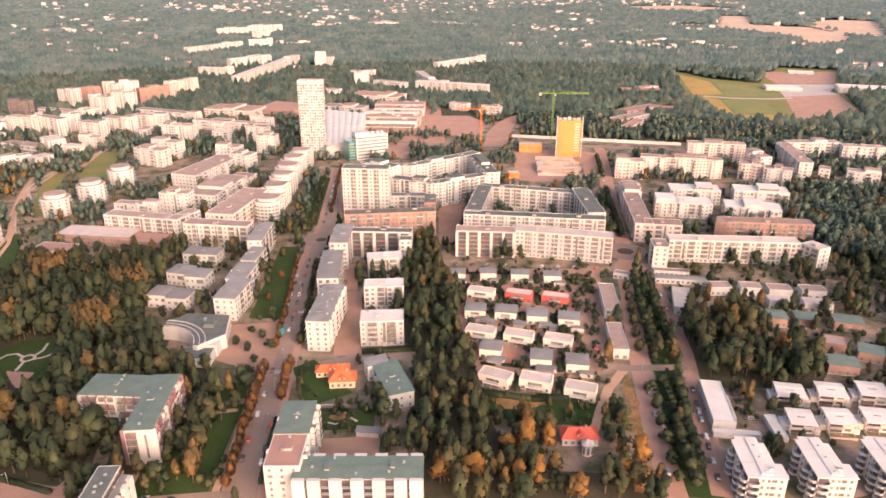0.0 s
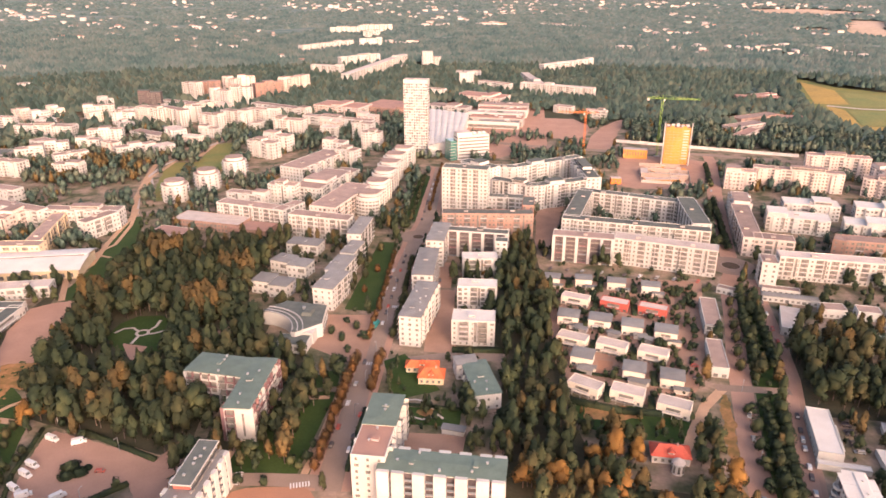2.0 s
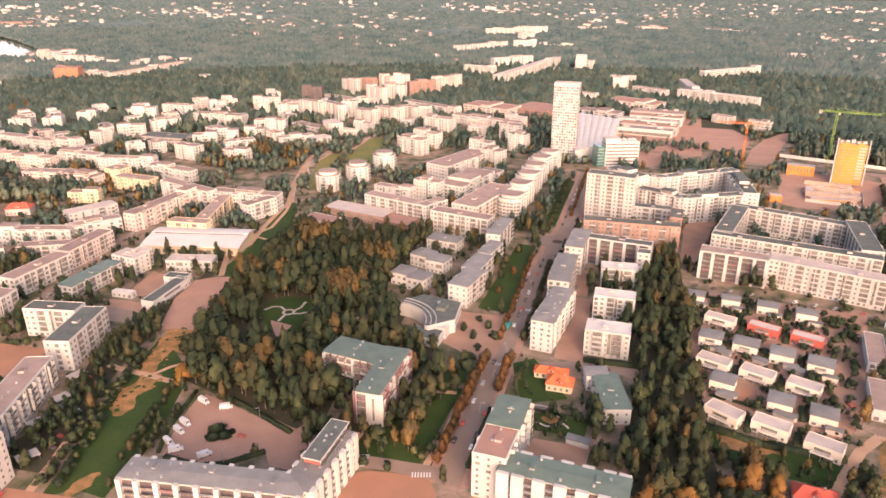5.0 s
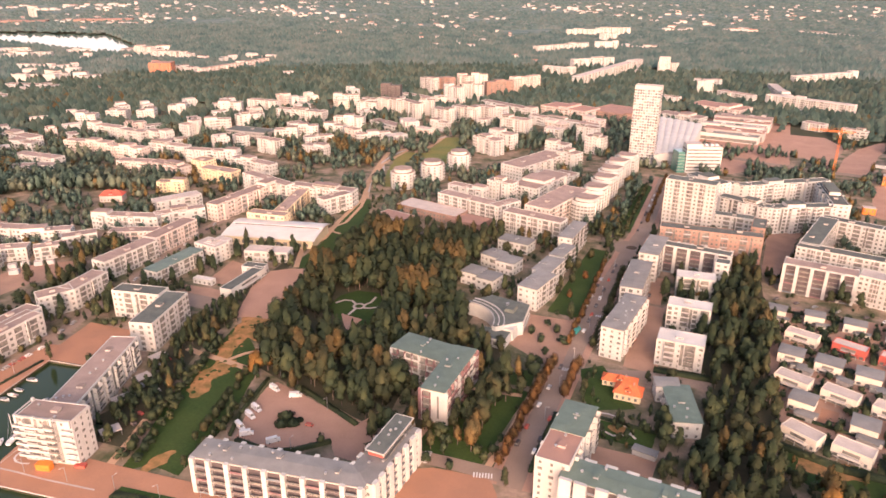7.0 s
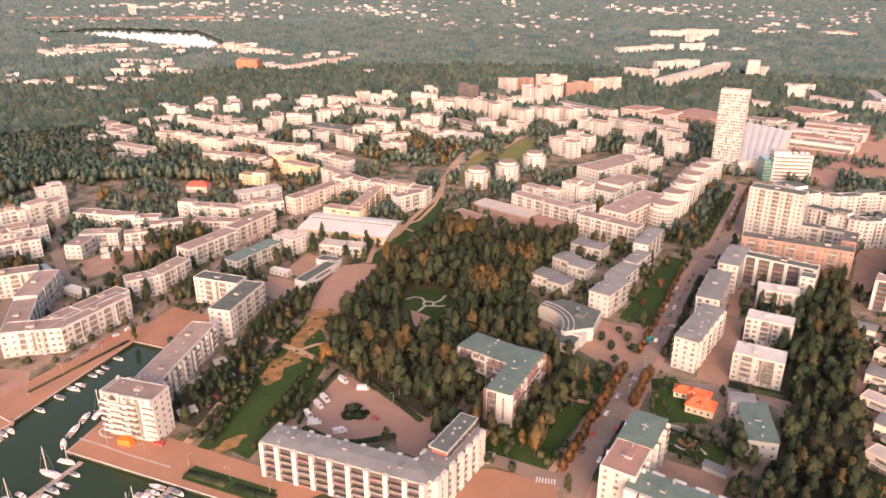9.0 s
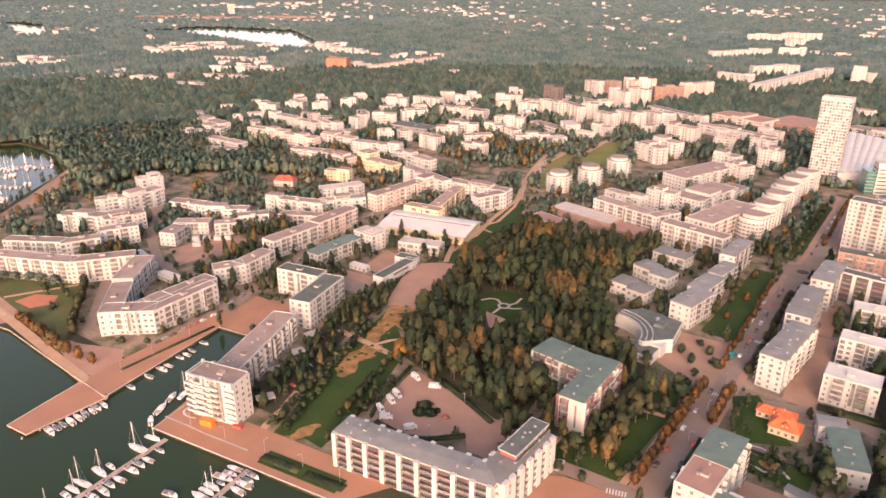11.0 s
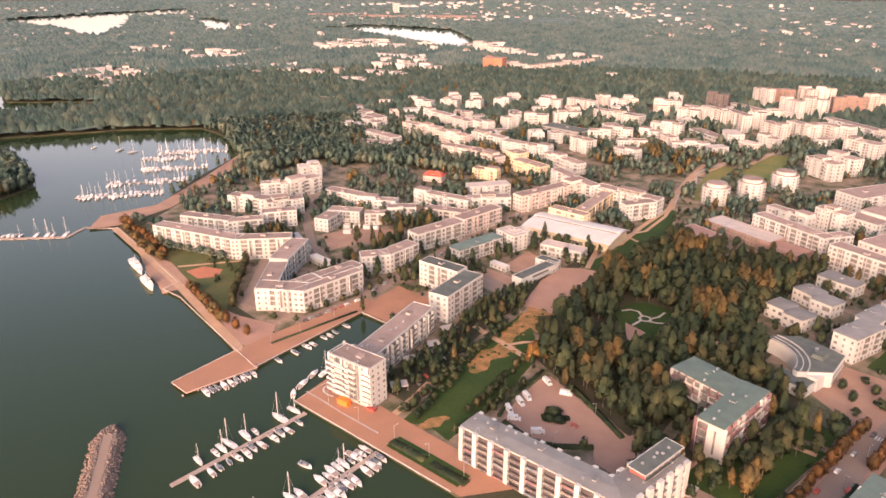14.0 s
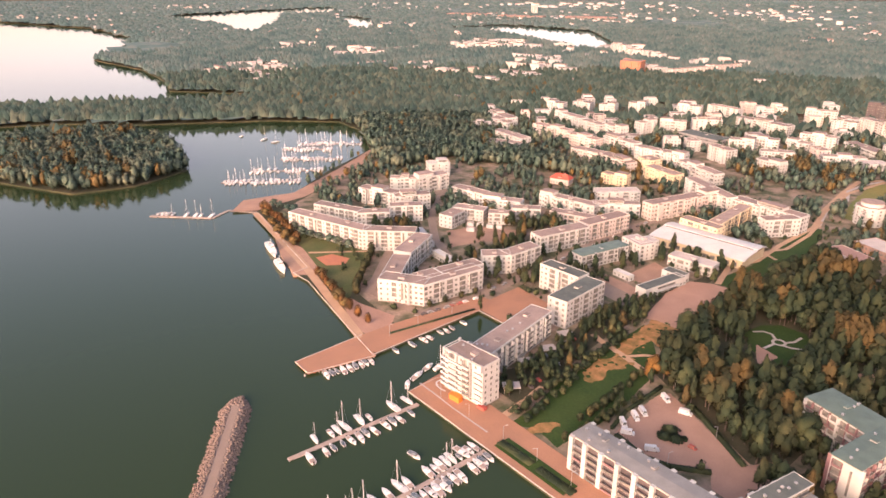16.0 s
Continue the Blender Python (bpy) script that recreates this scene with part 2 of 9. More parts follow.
class Mesh:
    """Collects boxes, prisms and quads, each with a material slot, and turns into one mesh."""

    def __init__(self):
        self.v, self.f, self.s, self.mats = [], [], [], []

    def slot(self, key):
        if key not in self.mats:
            self.mats.append(key)
        return self.mats.index(key)

    def box(self, x0, x1, y0, y1, z0, z1, key, taper=0.0, skip=()):
        n, s = len(self.v), self.slot(key)
        t = taper
        self.v += [(x0, y0, z0), (x1, y0, z0), (x1, y1, z0), (x0, y1, z0),
                   (x0 + t, y0 + t, z1), (x1 - t, y0 + t, z1), (x1 - t, y1 - t, z1), (x0 + t, y1 - t, z1)]
        for i, q in enumerate(BOXF):
            if i not in skip:
                self.f.append(tuple(n + k for k in q))
                self.s.append(s)
        return self

    def prism(self, outline, z0, z1, key, scale_top=1.0):
        n, s, c = len(self.v), self.slot(key), len(outline)
        mx, my = sum(p[0] for p in outline) / c, sum(p[1] for p in outline) / c
        self.v += [(x, y, z0) for x, y in outline]
        self.v += [(mx + (x - mx) * scale_top, my + (y - my) * scale_top, z1) for x, y in outline]
        self.f.append(tuple(range(n + c - 1, n - 1, -1)))
        self.f.append(tuple(range(n + c, n + 2 * c)))
        self.s += [s, s]
        for i in range(c):
            j = (i + 1) % c
            self.f.append((n + i, n + j, n + c + j, n + c + i))
            self.s.append(s)
        return self

    def poly(self, points, key):
        n = len(self.v)
        self.v += [tuple(p) for p in points]
        self.f.append(tuple(range(n, n + len(points))))
        self.s.append(self.slot(key))
        return self

    def beam(self, a, b, r, key, sides=4):
        """A bar of radius r from a to b."""
        a, b = Vector(a), Vector(b)
        d = (b - a).normalized()
        u = d.orthogonal().normalized()
        w = d.cross(u)
        n, s = len(self.v), self.slot(key)
        for p in (a, b):
            for i in range(sides):
                g = 2 * math.pi * (i + 0.5) / sides
                self.v.append(tuple(p + u * (r * math.cos(g)) + w * (r * math.sin(g))))
        for i in range(sides):
            j = (i + 1) % sides
            self.f.append((n + i, n + j, n + sides + j, n + sides + i))
            self.s.append(s)
        self.f.append(tuple(range(n + sides - 1, n - 1, -1)))
        self.f.append(tuple(range(n + sides, n + 2 * sides)))
        self.s += [s, s]
        return self

    def done(self, name):
        me = bpy.data.meshes.new(name)
        me.from_pydata(self.v, [], self.f)
        for k in self.mats:
            me.materials.append(M[k])
        if len(self.mats) > 1:
            me.polygons.foreach_set("material_index", self.s)
        me.update()
        return me


def part(name, mesh, parent, label="", at=None, kind=""):
    """One mesh object under a thing or a part."""
    ob = new(name, mesh.done(name) if isinstance(mesh, Mesh) else mesh)
    ob.parent = parent
    if at is not None:
        ob.matrix_basis = at
    return tagged(ob, label, kind=kind)


def thing(name, label, category, m=None, group="", kind=""):
    ob = new(name)
    ob.empty_display_size = 1
    if m is not None:
        ob.matrix_basis = m
    return tagged(ob, label, category, group, kind)


def bulk(name, verts, faces, key, normals=None):
    """One large triangle mesh from arrays."""
    me = bpy.data.meshes.new(name)
    me.vertices.add(len(verts))
    me.vertices.foreach_set("co", np.ascontiguousarray(verts, dtype=np.float32).ravel())
    me.loops.add(faces.size)
    me.loops.foreach_set("vertex_index", np.ascontiguousarray(faces, dtype=np.int32).ravel())
    me.polygons.add(len(faces))
    me.polygons.foreach_set("loop_start", np.arange(0, faces.size, faces.shape[1], dtype=np.int32))
    me.materials.append(M[key])
    me.update(calc_edges=True)
    if normals is not None:
        me.polygons.foreach_set("use_smooth", np.ones(len(faces), dtype=bool))
        me.normals_split_custom_set_from_vertices(normals.astype(np.float32))
    return me


# ---------------------------------------------------------------- the plan: what is taken, cell by cell
CELL, X0, Y0, NX, NY = 2.0, -2000.0, -200.0, 1600, 1100
taken = np.zeros((NY, NX), dtype=bool)
tame = np.zeros((NY, NX), dtype=bool)


def inside(px, py, outline):
    hit = np.zeros(px.shape, dtype=bool)
    for (x1, y1), (x2, y2) in zip(outline, outline[1:] + outline[:1]):
        c = (y1 > py) != (y2 > py)
        with np.errstate(divide="ignore", invalid="ignore"):
            hit ^= c & (px < (x2 - x1) * (py - y1) / ((y2 - y1) or 1e-9) + x1)
    return hit


def mark(grid, outline, value=True):
    xs, ys = [p[0] for p in outline], [p[1] for p in outline]
    i0, i1 = max(0, int((min(xs) - X0) / CELL)), min(NX, int((max(xs) - X0) / CELL) + 2)
    j0, j1 = max(0, int((min(ys) - Y0) / CELL)), min(NY, int((max(ys) - Y0) / CELL) + 2)
    if i1 <= i0 or j1 <= j0:
        return
    gx, gy = np.meshgrid(X0 + CELL * (np.arange(i0, i1) + 0.5), Y0 + CELL * (np.arange(j0, j1) + 0.5))
    grid[j0:j1, i0:i1][inside(gx, gy, list(outline))] = value


def at_cell(grid, x, y):
    i, j = ((np.asarray(x) - X0) / CELL).astype(int), ((np.asarray(y) - Y0) / CELL).astype(int)
    ok = (i >= 0) & (i < NX) & (j >= 0) & (j < NY)
    return np.where(ok, grid[np.clip(j, 0, NY - 1), np.clip(i, 0, NX - 1)], False)


def rect(x, y, ang, length, width, grow=0.0):
    c, s, a, b = math.cos(radians(ang)), math.sin(radians(ang)), length / 2 + grow, width / 2 + grow
    return [(x + c * u - s * v, y + s * u + c * v) for u, v in ((-a, -b), (a, -b), (a, b), (-a, b))]


# ---------------------------------------------------------------- ground sheets
RAGGED = {"dry": 2.0, "lawn": 0.3, "sand": 0.4, "meadow": 2.0, "field": 22.0, "pitch": 1.0}


def ragged(outline, amount):
    """An outline with worn, uneven edges."""
    out = []
    for (x0, y0), (x1, y1) in zip(outline, outline[1:] + outline[:1]):
        l = math.hypot(x1 - x0, y1 - y0)
        n = min(26, max(1, int(l / (amount * 0.8))))
        nx, ny = -(y1 - y0) / (l or 1), (x1 - x0) / (l or 1)
        for i in range(n):
            f = i / n
            x, y = x0 + (x1 - x0) * f, y0 + (y1 - y0) * f
            d = amount * (1.2 * noise.noise(Vector((x * 0.35 / amount, y * 0.35 / amount, 5.5))) + 0.6 * noise.noise(Vector((x * 1.1 / amount, y * 1.1 / amount, 2.5))))
            out.append((x + nx * d, y + ny * d))
    return out


def sheet(name, outline, z, key, label, category, depth=0.0, free=False):
    """A flat piece of ground with its edge, laid over the soil."""
    if key in RAGGED:
        outline = ragged(list(outline), RAGGED[key])
    if not free:
        mark(taken, outline)
    bm = bmesh.new()
    vs = [bm.verts.new((x, y, z)) for x, y in outline]
    face = bm.faces.new(vs)
    if face.normal.z < 0:
        face.normal_flip()
    bm.normal_update()
    if face.normal.z < 0:
        face.normal_flip()
    if depth:
        r = bmesh.ops.extrude_face_region(bm, geom=[face])
        bmesh.ops.translate(bm, vec=(0, 0, -depth), verts=[v for v in r["geom"] if isinstance(v, bmesh.types.BMVert)])
    bmesh.ops.triangulate(bm, faces=bm.faces[:])
    bmesh.ops.recalc_face_normals(bm, faces=bm.faces[:]) if depth else None
    me = bpy.data.meshes.new(name)
    bm.to_mesh(me)
    bm.free()
    me.materials.append(M[key])
    return tagged(new(name, me), label, category, kind="structure")


def strip(name, points, width, z, key, label, category, free=False):
    """A road or path of even width along a line."""
    pts = [Vector(p) for p in points]
    left, right = [], []
    for i, p in enumerate(pts):
        a, b = pts[max(0, i - 1)], pts[min(len(pts) - 1, i + 1)]
        d = (b - a).normalized()
        n = Vector((-d.y, d.x)) * (width / 2)
        left.append(tuple(p + n))
        right.append(tuple(p - n))
    if not free:
        for i in range(len(pts) - 1):
            mark(taken, [left[i], left[i + 1], right[i + 1], right[i]])
    mesh = Mesh()
    for i in range(len(pts) - 1):
        mesh.poly([(*right[i], z), (*right[i + 1], z), (*left[i + 1], z), (*left[i], z)], key)
    return tagged(new(name, mesh.done(name)), label, category, kind="structure")

# ---------------------------------------------------------------- buildings
WALLS = {"w": ("white", "white rendered"), "c": ("cream", "cream rendered"), "p": ("pink", "pale pink rendered"),
         "b": ("brick", "red brick"), "y": ("yellow", "pale yellow rendered"), "r": ("red", "red boarded"),
         "g": ("grey", "grey concrete"), "d": ("dark", "dark panelled"), "v": ("white", "white and plum panelled"),
         "t": ("white", "white and glass"), "o": ("rust", "terracotta")}
ROOFS = {"b": ("roof_b", "flat brown felt roof"), "g": ("roof_g", "grey-green sheet roof"),
         "a": ("roof_a", "grey sheet roof"),
         "d": ("roof_d", "flat dark roof"), "w": ("roof_w", "pale flat roof"), "o": ("roof_o", "orange tiled roof"), "r": ("roof_r2", "flat reddish roof"), "s": ("roof_s", "white sheet roof")}
STOREY = 3.0
rng = random.Random(7)
serial = 0


def window_mesh(w, h):
    m = Mesh()
    d, b = 0.12, 0.13
    m.box(-w / 2, w / 2, -d, 0.0, -b, 0, "white", skip=(4,)).box(-w / 2, w / 2, -d, 0.0, h, h + b, "white", skip=(4,))
    m.box(-w / 2 - b, -w / 2, -d, 0.0, -b, h + b, "white", skip=(4,)).box(w / 2, w / 2 + b, -d, 0.0, -b, h + b, "white", skip=(4,))
    m.box(-w / 2, w / 2, -0.04, 0.0, 0, h, "glass", skip=(4,))
    return m.done("window")


def balcony_mesh(w, deep=1.6, key="rail", side="white", slab="white", back="glass"):
    m = Mesh()
    m.box(-w / 2, w / 2, -deep, -0.05, -0.15, 0, slab)
    m.box(-w / 2 + 0.05, w / 2 - 0.05, -deep + 0.02, -deep + 0.1, 0.0, 1.05, key)
    m.box(-w / 2, -w / 2 + 0.1, -deep, -0.05, 0.0, 2.7, side).box(w / 2 - 0.1, w / 2, -deep, -0.05, 0.0, 2.7, side)
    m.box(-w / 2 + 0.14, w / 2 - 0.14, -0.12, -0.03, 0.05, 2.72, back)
    return m.done("balcony")


WINDOW = window_mesh(1.15, 1.45)
WIDE_WINDOW = window_mesh(2.1, 1.5)
BALCONY = balcony_mesh(5.4)
GLAZED = balcony_mesh(5.4, 1.9, "glass")


def ct_(turn):
    return round(math.cos(radians(turn)))


def st_(turn):
    return round(math.sin(radians(turn)))


PIER = {}
# faces of a pane that nothing shows, by the side of the house it sits on
SKIP = {0: (0, 1, 3, 4, 5), 180: (0, 1, 2, 3, 5), 90: (0, 1, 2, 4, 5), -90: (0, 1, 2, 3, 4)}
# Near-black backs: glazing and recess shade put into one colour.
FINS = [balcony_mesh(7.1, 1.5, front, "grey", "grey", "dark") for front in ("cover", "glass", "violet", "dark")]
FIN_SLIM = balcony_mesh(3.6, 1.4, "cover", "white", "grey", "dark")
PLUM = balcony_mesh(4.0, 1.4, "violet", "violet")
PLUM_PALE = balcony_mesh(4.0, 1.4, "white", "white")
PLUM_DARK = balcony_mesh(4.0, 1.4, "glass", "violet")


def put(name, mesh, parent, x, y, z, turn, label=""):
    ob = new(name, mesh)
    ob.parent = parent
    ob.matrix_basis = pose(x, y, z, 0, 0, turn)
    if label:
        ob["label"] = label
    return ob


def roof_parts(b, length, width, h, roof, wall_key, gear=True, vents=True, crest=()):
    """Parapet roofs for felt, low hipped sheet for metal."""
    key = ROOFS[roof][0]
    a, c = length / 2, width / 2
    m = Mesh()
    if roof in "goa":
        o = 0.45
        rise = min(3.2 if roof == "o" else 0.4, c * 0.5)
        m.box(-a - o, a + o, -c - o, c + o, h - 0.25, h + 0.02, key)
        inset = min(c * 0.85, a * 0.5)
        n = len(m.v)
        m.v += [(-a - o, -c - o, h + 0.02), (a + o, -c - o, h + 0.02), (a + o, c + o, h + 0.02), (-a - o, c + o, h + 0.02),
                (-a + inset, 0, h + rise), (a - inset, 0, h + rise)]
        for q in ((0, 1, 5, 4), (1, 2, 5), (2, 3, 4, 5), (3, 0, 4)):
            m.f.append(tuple(n + i for i in q))
            m.s.append(0)
        top = h + rise * 0.4
        for i in range(int(length / 1.2) if c > 4 else 0):
            x = -a + 0.6 + i * 1.2
            if -a + inset < x < a - inset:
                m.box(x - 0.03, x + 0.03, -c - o, -0.05, h + 0.02, h + 0.06, key)
    else:
        m.box(-a + 0.35, a - 0.35, -c + 0.35, c - 0.35, h - 0.6, h - 0.3, key)
        distant = b.matrix_basis.translation.length > 600
        rim = m if distant else Mesh()
        t = 0.35
        for x0, x1, y0, y1 in ((-a, a, -c, -c + t), (-a, a, c - t, c), (-a, -a + t, -c + t, c - t), (a - t, a, -c + t, c - t)):
            rim.box(x0, x1, y0, y1, h - 0.6, h, wall_key)
        if not distant:
            part("parapet", rim, b)
        top = h - 0.3
    for x0, x1, y0, y1, z in crest:
        m.box(x0, x1, y0, y1, z - 0.02, z + 0.18, key)
    roof_ob = part("roof", m, b)
    if gear and length > 14:
        n = max(1, int(length / (22 if vents else 34)))
        for i in range(n):
            x = -a + length * (i + 0.5) / n + rng.uniform(-2, 2)
            slim = roof in "goa"
            w = rng.uniform(0.7, 1.3) if slim else rng.uniform(1.4, 2.2)
            y = rng.uniform(-0.2, 0.2) * width
            s = Mesh().box(x - w, x + w, y - 1.5, y + 1.5, top - 0.1, top + (rng.uniform(0.6, 1.0) if slim else rng.uniform(1.0, 1.6)), "metal" if slim else "grey")
            s.box(x - w - 0.12, x + w + 0.12, y - 1.62, y + 1.62, s.v[-1][2], s.v[-1][2] + 0.12, key)
            part("stair_head", s, roof_ob)
        for i in range(int(length / 9) if vents else 0):
            x, y = rng.uniform(-a + 1.5, a - 1.5), rng.uniform(-c + 1.5, c - 1.5)
            part("roof_vent", Mesh().box(x - 0.4, x + 0.4, y - 0.4, y + 0.4, top - 0.15, top + 0.75, "metal").box(
                x - 0.55, x + 0.55, y - 0.55, y + 0.55, top + 0.75, top + 0.85, "metal"), roof_ob)


def block(x, y, ang, length, width, h, style, near=False, fins=False, wrap=False, pier=1.0, pitch=8.6):
    """An apartment block or house: walls, roof, storeys of windows, balconies."""
    if width > length * 1.25:
        length, width, ang = width, length, ang + 90
        if math.sin(radians(ang)) * x - math.cos(radians(ang)) * (y - 300) < 0 and not wrap:
            ang += 180
    mark(taken, rect(x, y, ang, length, width, 3.0))
    mark(tame, rect(x, y, ang, length, width, 18.0 if math.hypot(x, y) < 900 else 15.0))
    global serial
    serial += 1
    h += 0.04 * (serial % 9)
    wall, roof = style
    wkey, wword = WALLS[wall]
    low = h < 8
    noun, cat = ("terraced house", "house") if low else ("apartment block", "building")
    if h < 4:
        noun, cat = "garden shed", "shed"
    if h > 60:
        noun, cat = "residential tower", "tower"
    b = thing(noun.replace(" ", "_"), wword + " " + noun + " with " + ROOFS[roof][1], cat, pose(x, y, 0, 0, 0, ang))
    a, c = length / 2, width / 2
    metal = roof in "goa"
    m = Mesh().box(-a, a, -c, c, -0.5, h - (0.25 if metal else 0.6), wkey)
    plinth = Mesh().box(-a - 0.06, a + 0.06, -c - 0.06, c + 0.06, -0.4, 0.6, "grey", skip=(0, 1))
    far = math.hypot(x, y)
    bays, crest, raised = [], [], []
    if not metal and not fins and not wrap and wall != "t" and not low and 9 < h < 50 and length > 15 and far > 600:
        # stair bays step forward of both long sides; now and then a length stands a storey higher
        n = max(1, round(length / 15))
        front, back = [], []
        for i in range(n):
            w, deep = rng.uniform(4.0, 7.0), rng.choice((1.2, 1.6, 2.2))
            u = -a + length * (i + rng.uniform(0.38, 0.62)) / n
            u0, u1 = max(-a + 0.3, u - w / 2), min(a - 0.3, u + w / 2)
            bays += [(-1, u0, u1, deep), (1, u0, u1, deep)]
            front += [(u0, -c), (u0, -c - deep), (u1, -c - deep), (u1, -c)]
            back += [(u0, c), (u0, c + deep), (u1, c + deep), (u1, c)]
            crest += [(u0 + 0.3, u1 - 0.3, -c - deep + 0.3, -c, h - 0.6), (u0 + 0.3, u1 - 0.3, c, c + deep - 0.3, h - 0.6)]
        m = Mesh().prism([(-a, -c)] + front + [(a, -c), (a, c)] + back[::-1] + [(-a, c)], -0.5, h - 0.6, wkey)
        if length > 24 and rng.random() < 0.5:
            i = rng.randrange(n)
            raised.append((-a + length * i / n + 0.4, -a + length * (i + 1) / n - 0.4))
    for u0, u1 in raised:
        part("top_storey", Mesh().box(u0, u1, -c + 0.4, c - 0.9, h - 0.7, h + 2.5, wkey), b)
        crest.append((u0 - 0.2, u1 + 0.2, -c + 0.2, c - 0.7, h + 2.51))
    part("wall", m, b)
    if far < 450:
        part("plinth", plinth, b)
    roof_parts(b, length, width, h, roof, wkey, not low and far < 950, far < 400, crest)
    if h < 4:
        return b
    if low and near and h > 5 and length > 12:
        u = length * 0.27
        part("recess", Mesh().box(-u, u, -c - 0.07, -c + 0.02, 0.4, 2.6, "glass"), b)
        part("canopy", Mesh().box(-u - 0.5, u + 0.5, -c - 2.2, -c - 0.02, 2.75, 2.95, wkey), b)
        for q in (-u, 0.0, u):
            part("post", Mesh().box(q - 0.12, q + 0.12, -c - 2.1, -c - 1.86, -0.2, 2.75, "white"), b)
        part("balcony", Mesh().box(-u * 0.8, u * 0.8, -c - 0.09, -c + 0.02, 3.5, 5.0, "glass").box(-u * 0.8, u * 0.8, -c - 1.2, -c - 1.1, 2.95, 3.9, "rail"), b)
    if low and near and length < 13 and roof in "ga":
        part("annexe", Mesh().box(a * 0.2, a + 2.6, -c - 3.6, -c + 0.02, -0.3, 2.7, wkey).box(a * 0.2 - 0.3, a + 2.9, -c - 3.9, -c - 0.0, 2.7, 2.95, ROOFS[roof][0]), b)
    if length > 22 and 10 < h < 50 and not metal and far > 600 and not raised and (serial % 5) in (0, 2, 3):
        f0 = rng.uniform(0.25, 0.45)
        u0 = rng.uniform(-a + 1.5, a - 1.5 - length * f0)
        u1 = u0 + length * f0
        top = Mesh().box(u0, u1, -c + 2.2, c - 1.6, h - 0.4, h + 2.5, wkey)
        top.box(u0 - 0.3, u1 + 0.3, -c + 1.8, c - 1.2, h + 2.5, h + 2.75, ROOFS[roof][0])
        part("top_glazing", Mesh().box(u0 + 0.8, u1 - 0.8, -c + 2.12, -c + 2.22, h + 0.3, h + 2.1, "glass"), part("top_storey", top, b))
    if length > 20 and 10 < h < 50 and not fins and far < 650:
        k = max(1, int(length / 17))
        for i in range(k):
            u = -a + length * (i + 0.5) / k + 1.2
            part("stairwell", Mesh().box(u - 1.1, u + 1.1, -c - 0.55, -c + 0.02, 0.0, h + 0.25, wkey).box(
                u - 0.75, u + 0.75, -c - 0.62, -c - 0.54, 2.8, h - 0.9, "glass"), b)
    if wrap:
        for k in range(4):
            u = -a + 0.4 + k * (length - 0.8) / 3
            part("roof_post", Mesh().box(u - 0.55, u + 0.55, -c - 1.5, -c - 0.4, h - 3.0, h + 0.9, "white"), b)
        part("roof_beam", Mesh().box(-a - 0.2, a + 0.2, -c - 1.35, -c - 0.9, h - 0.1, h + 0.35, "white"), b)
        part("roof_post", Mesh().box(-a - 1.4, -a - 0.3, c - 1.2, c - 0.1, h - 3.0, h + 0.9, "white"), b)
        part("roof_beam", Mesh().box(-a - 1.2, -a - 0.8, -c - 0.3, c - 0.3, h - 0.1, h + 0.35, "white"), b)
        for f in range(1, int(h / STOREY)):
            z = f * STOREY
            w = Mesh()
            for s, key, d0, d1 in ((0.0, "white", 0.0, 1.7), (1.0, "white", 1.55, 1.7)):
                z0, z1 = (z - 0.15, z + 0.1) if s == 0 else (z + 0.1, z + 1.0)
                w.box(-a - d1, a * 0.35, -c - d1, -c - d0, z0, z1, key)
                w.box(-a - d1, -a - d0, -c - d0, c * 0.3, z0, z1, key)
                w.box(a * 0.6, a + 0.02, -c - d1, -c - d0, z0, z1, key)
            part("balcony", w, b)
    floors = max(1, int((h - 0.7) / STOREY))
    lift = (h - 0.7) / floors
    single = near and far < 375
    sides = ((0, length, width, 0), (180, length, width, 0), (90, width, length, 1), (-90, width, length, 1))
    facing = []
    for turn, ln, dp, end in sides:
        g = radians(ang + turn - 90)
        facing.append(math.cos(g) * -x + math.sin(g) * -y > 0.12 * far)
    rows = [Mesh()] * floors
    balconies = [Mesh()] * floors
    for (turn, ln, dp, end), front in zip(sides, facing):
        if fins and not end:
            plum = wall == "v"
            cells = max(1, round(ln / (4.4 if plum else pitch)))
            bay = ln / cells
            for k in range(cells + 1):
                pw = pier if not plum else 0.14 if k % 4 else 0.5
                u, v = -ln / 2 + bay * k, -dp / 2
                u = max(-ln / 2 + pw, min(ln / 2 - pw, u))
                if (h, pw) not in PIER:
                    PIER[h, pw] = Mesh().box(-pw, pw, -1.75 if not plum else -1.5, 0.0, -0.3, h + 0.05 if not plum else h - 0.3, "violet" if pw < 0.2 else "white").done("pier")
                put("pier", PIER[h, pw],
                    b, ct_(turn) * u - st_(turn) * v, st_(turn) * u + ct_(turn) * v, 0, turn)
                for f in range(floors if k < cells else 0):
                    uu = -ln / 2 + bay * (k + 0.5)
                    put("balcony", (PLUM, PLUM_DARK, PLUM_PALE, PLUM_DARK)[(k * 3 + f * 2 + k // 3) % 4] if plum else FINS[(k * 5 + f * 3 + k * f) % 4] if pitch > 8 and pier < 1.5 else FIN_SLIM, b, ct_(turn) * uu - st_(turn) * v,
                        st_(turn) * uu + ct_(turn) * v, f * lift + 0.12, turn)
            continue
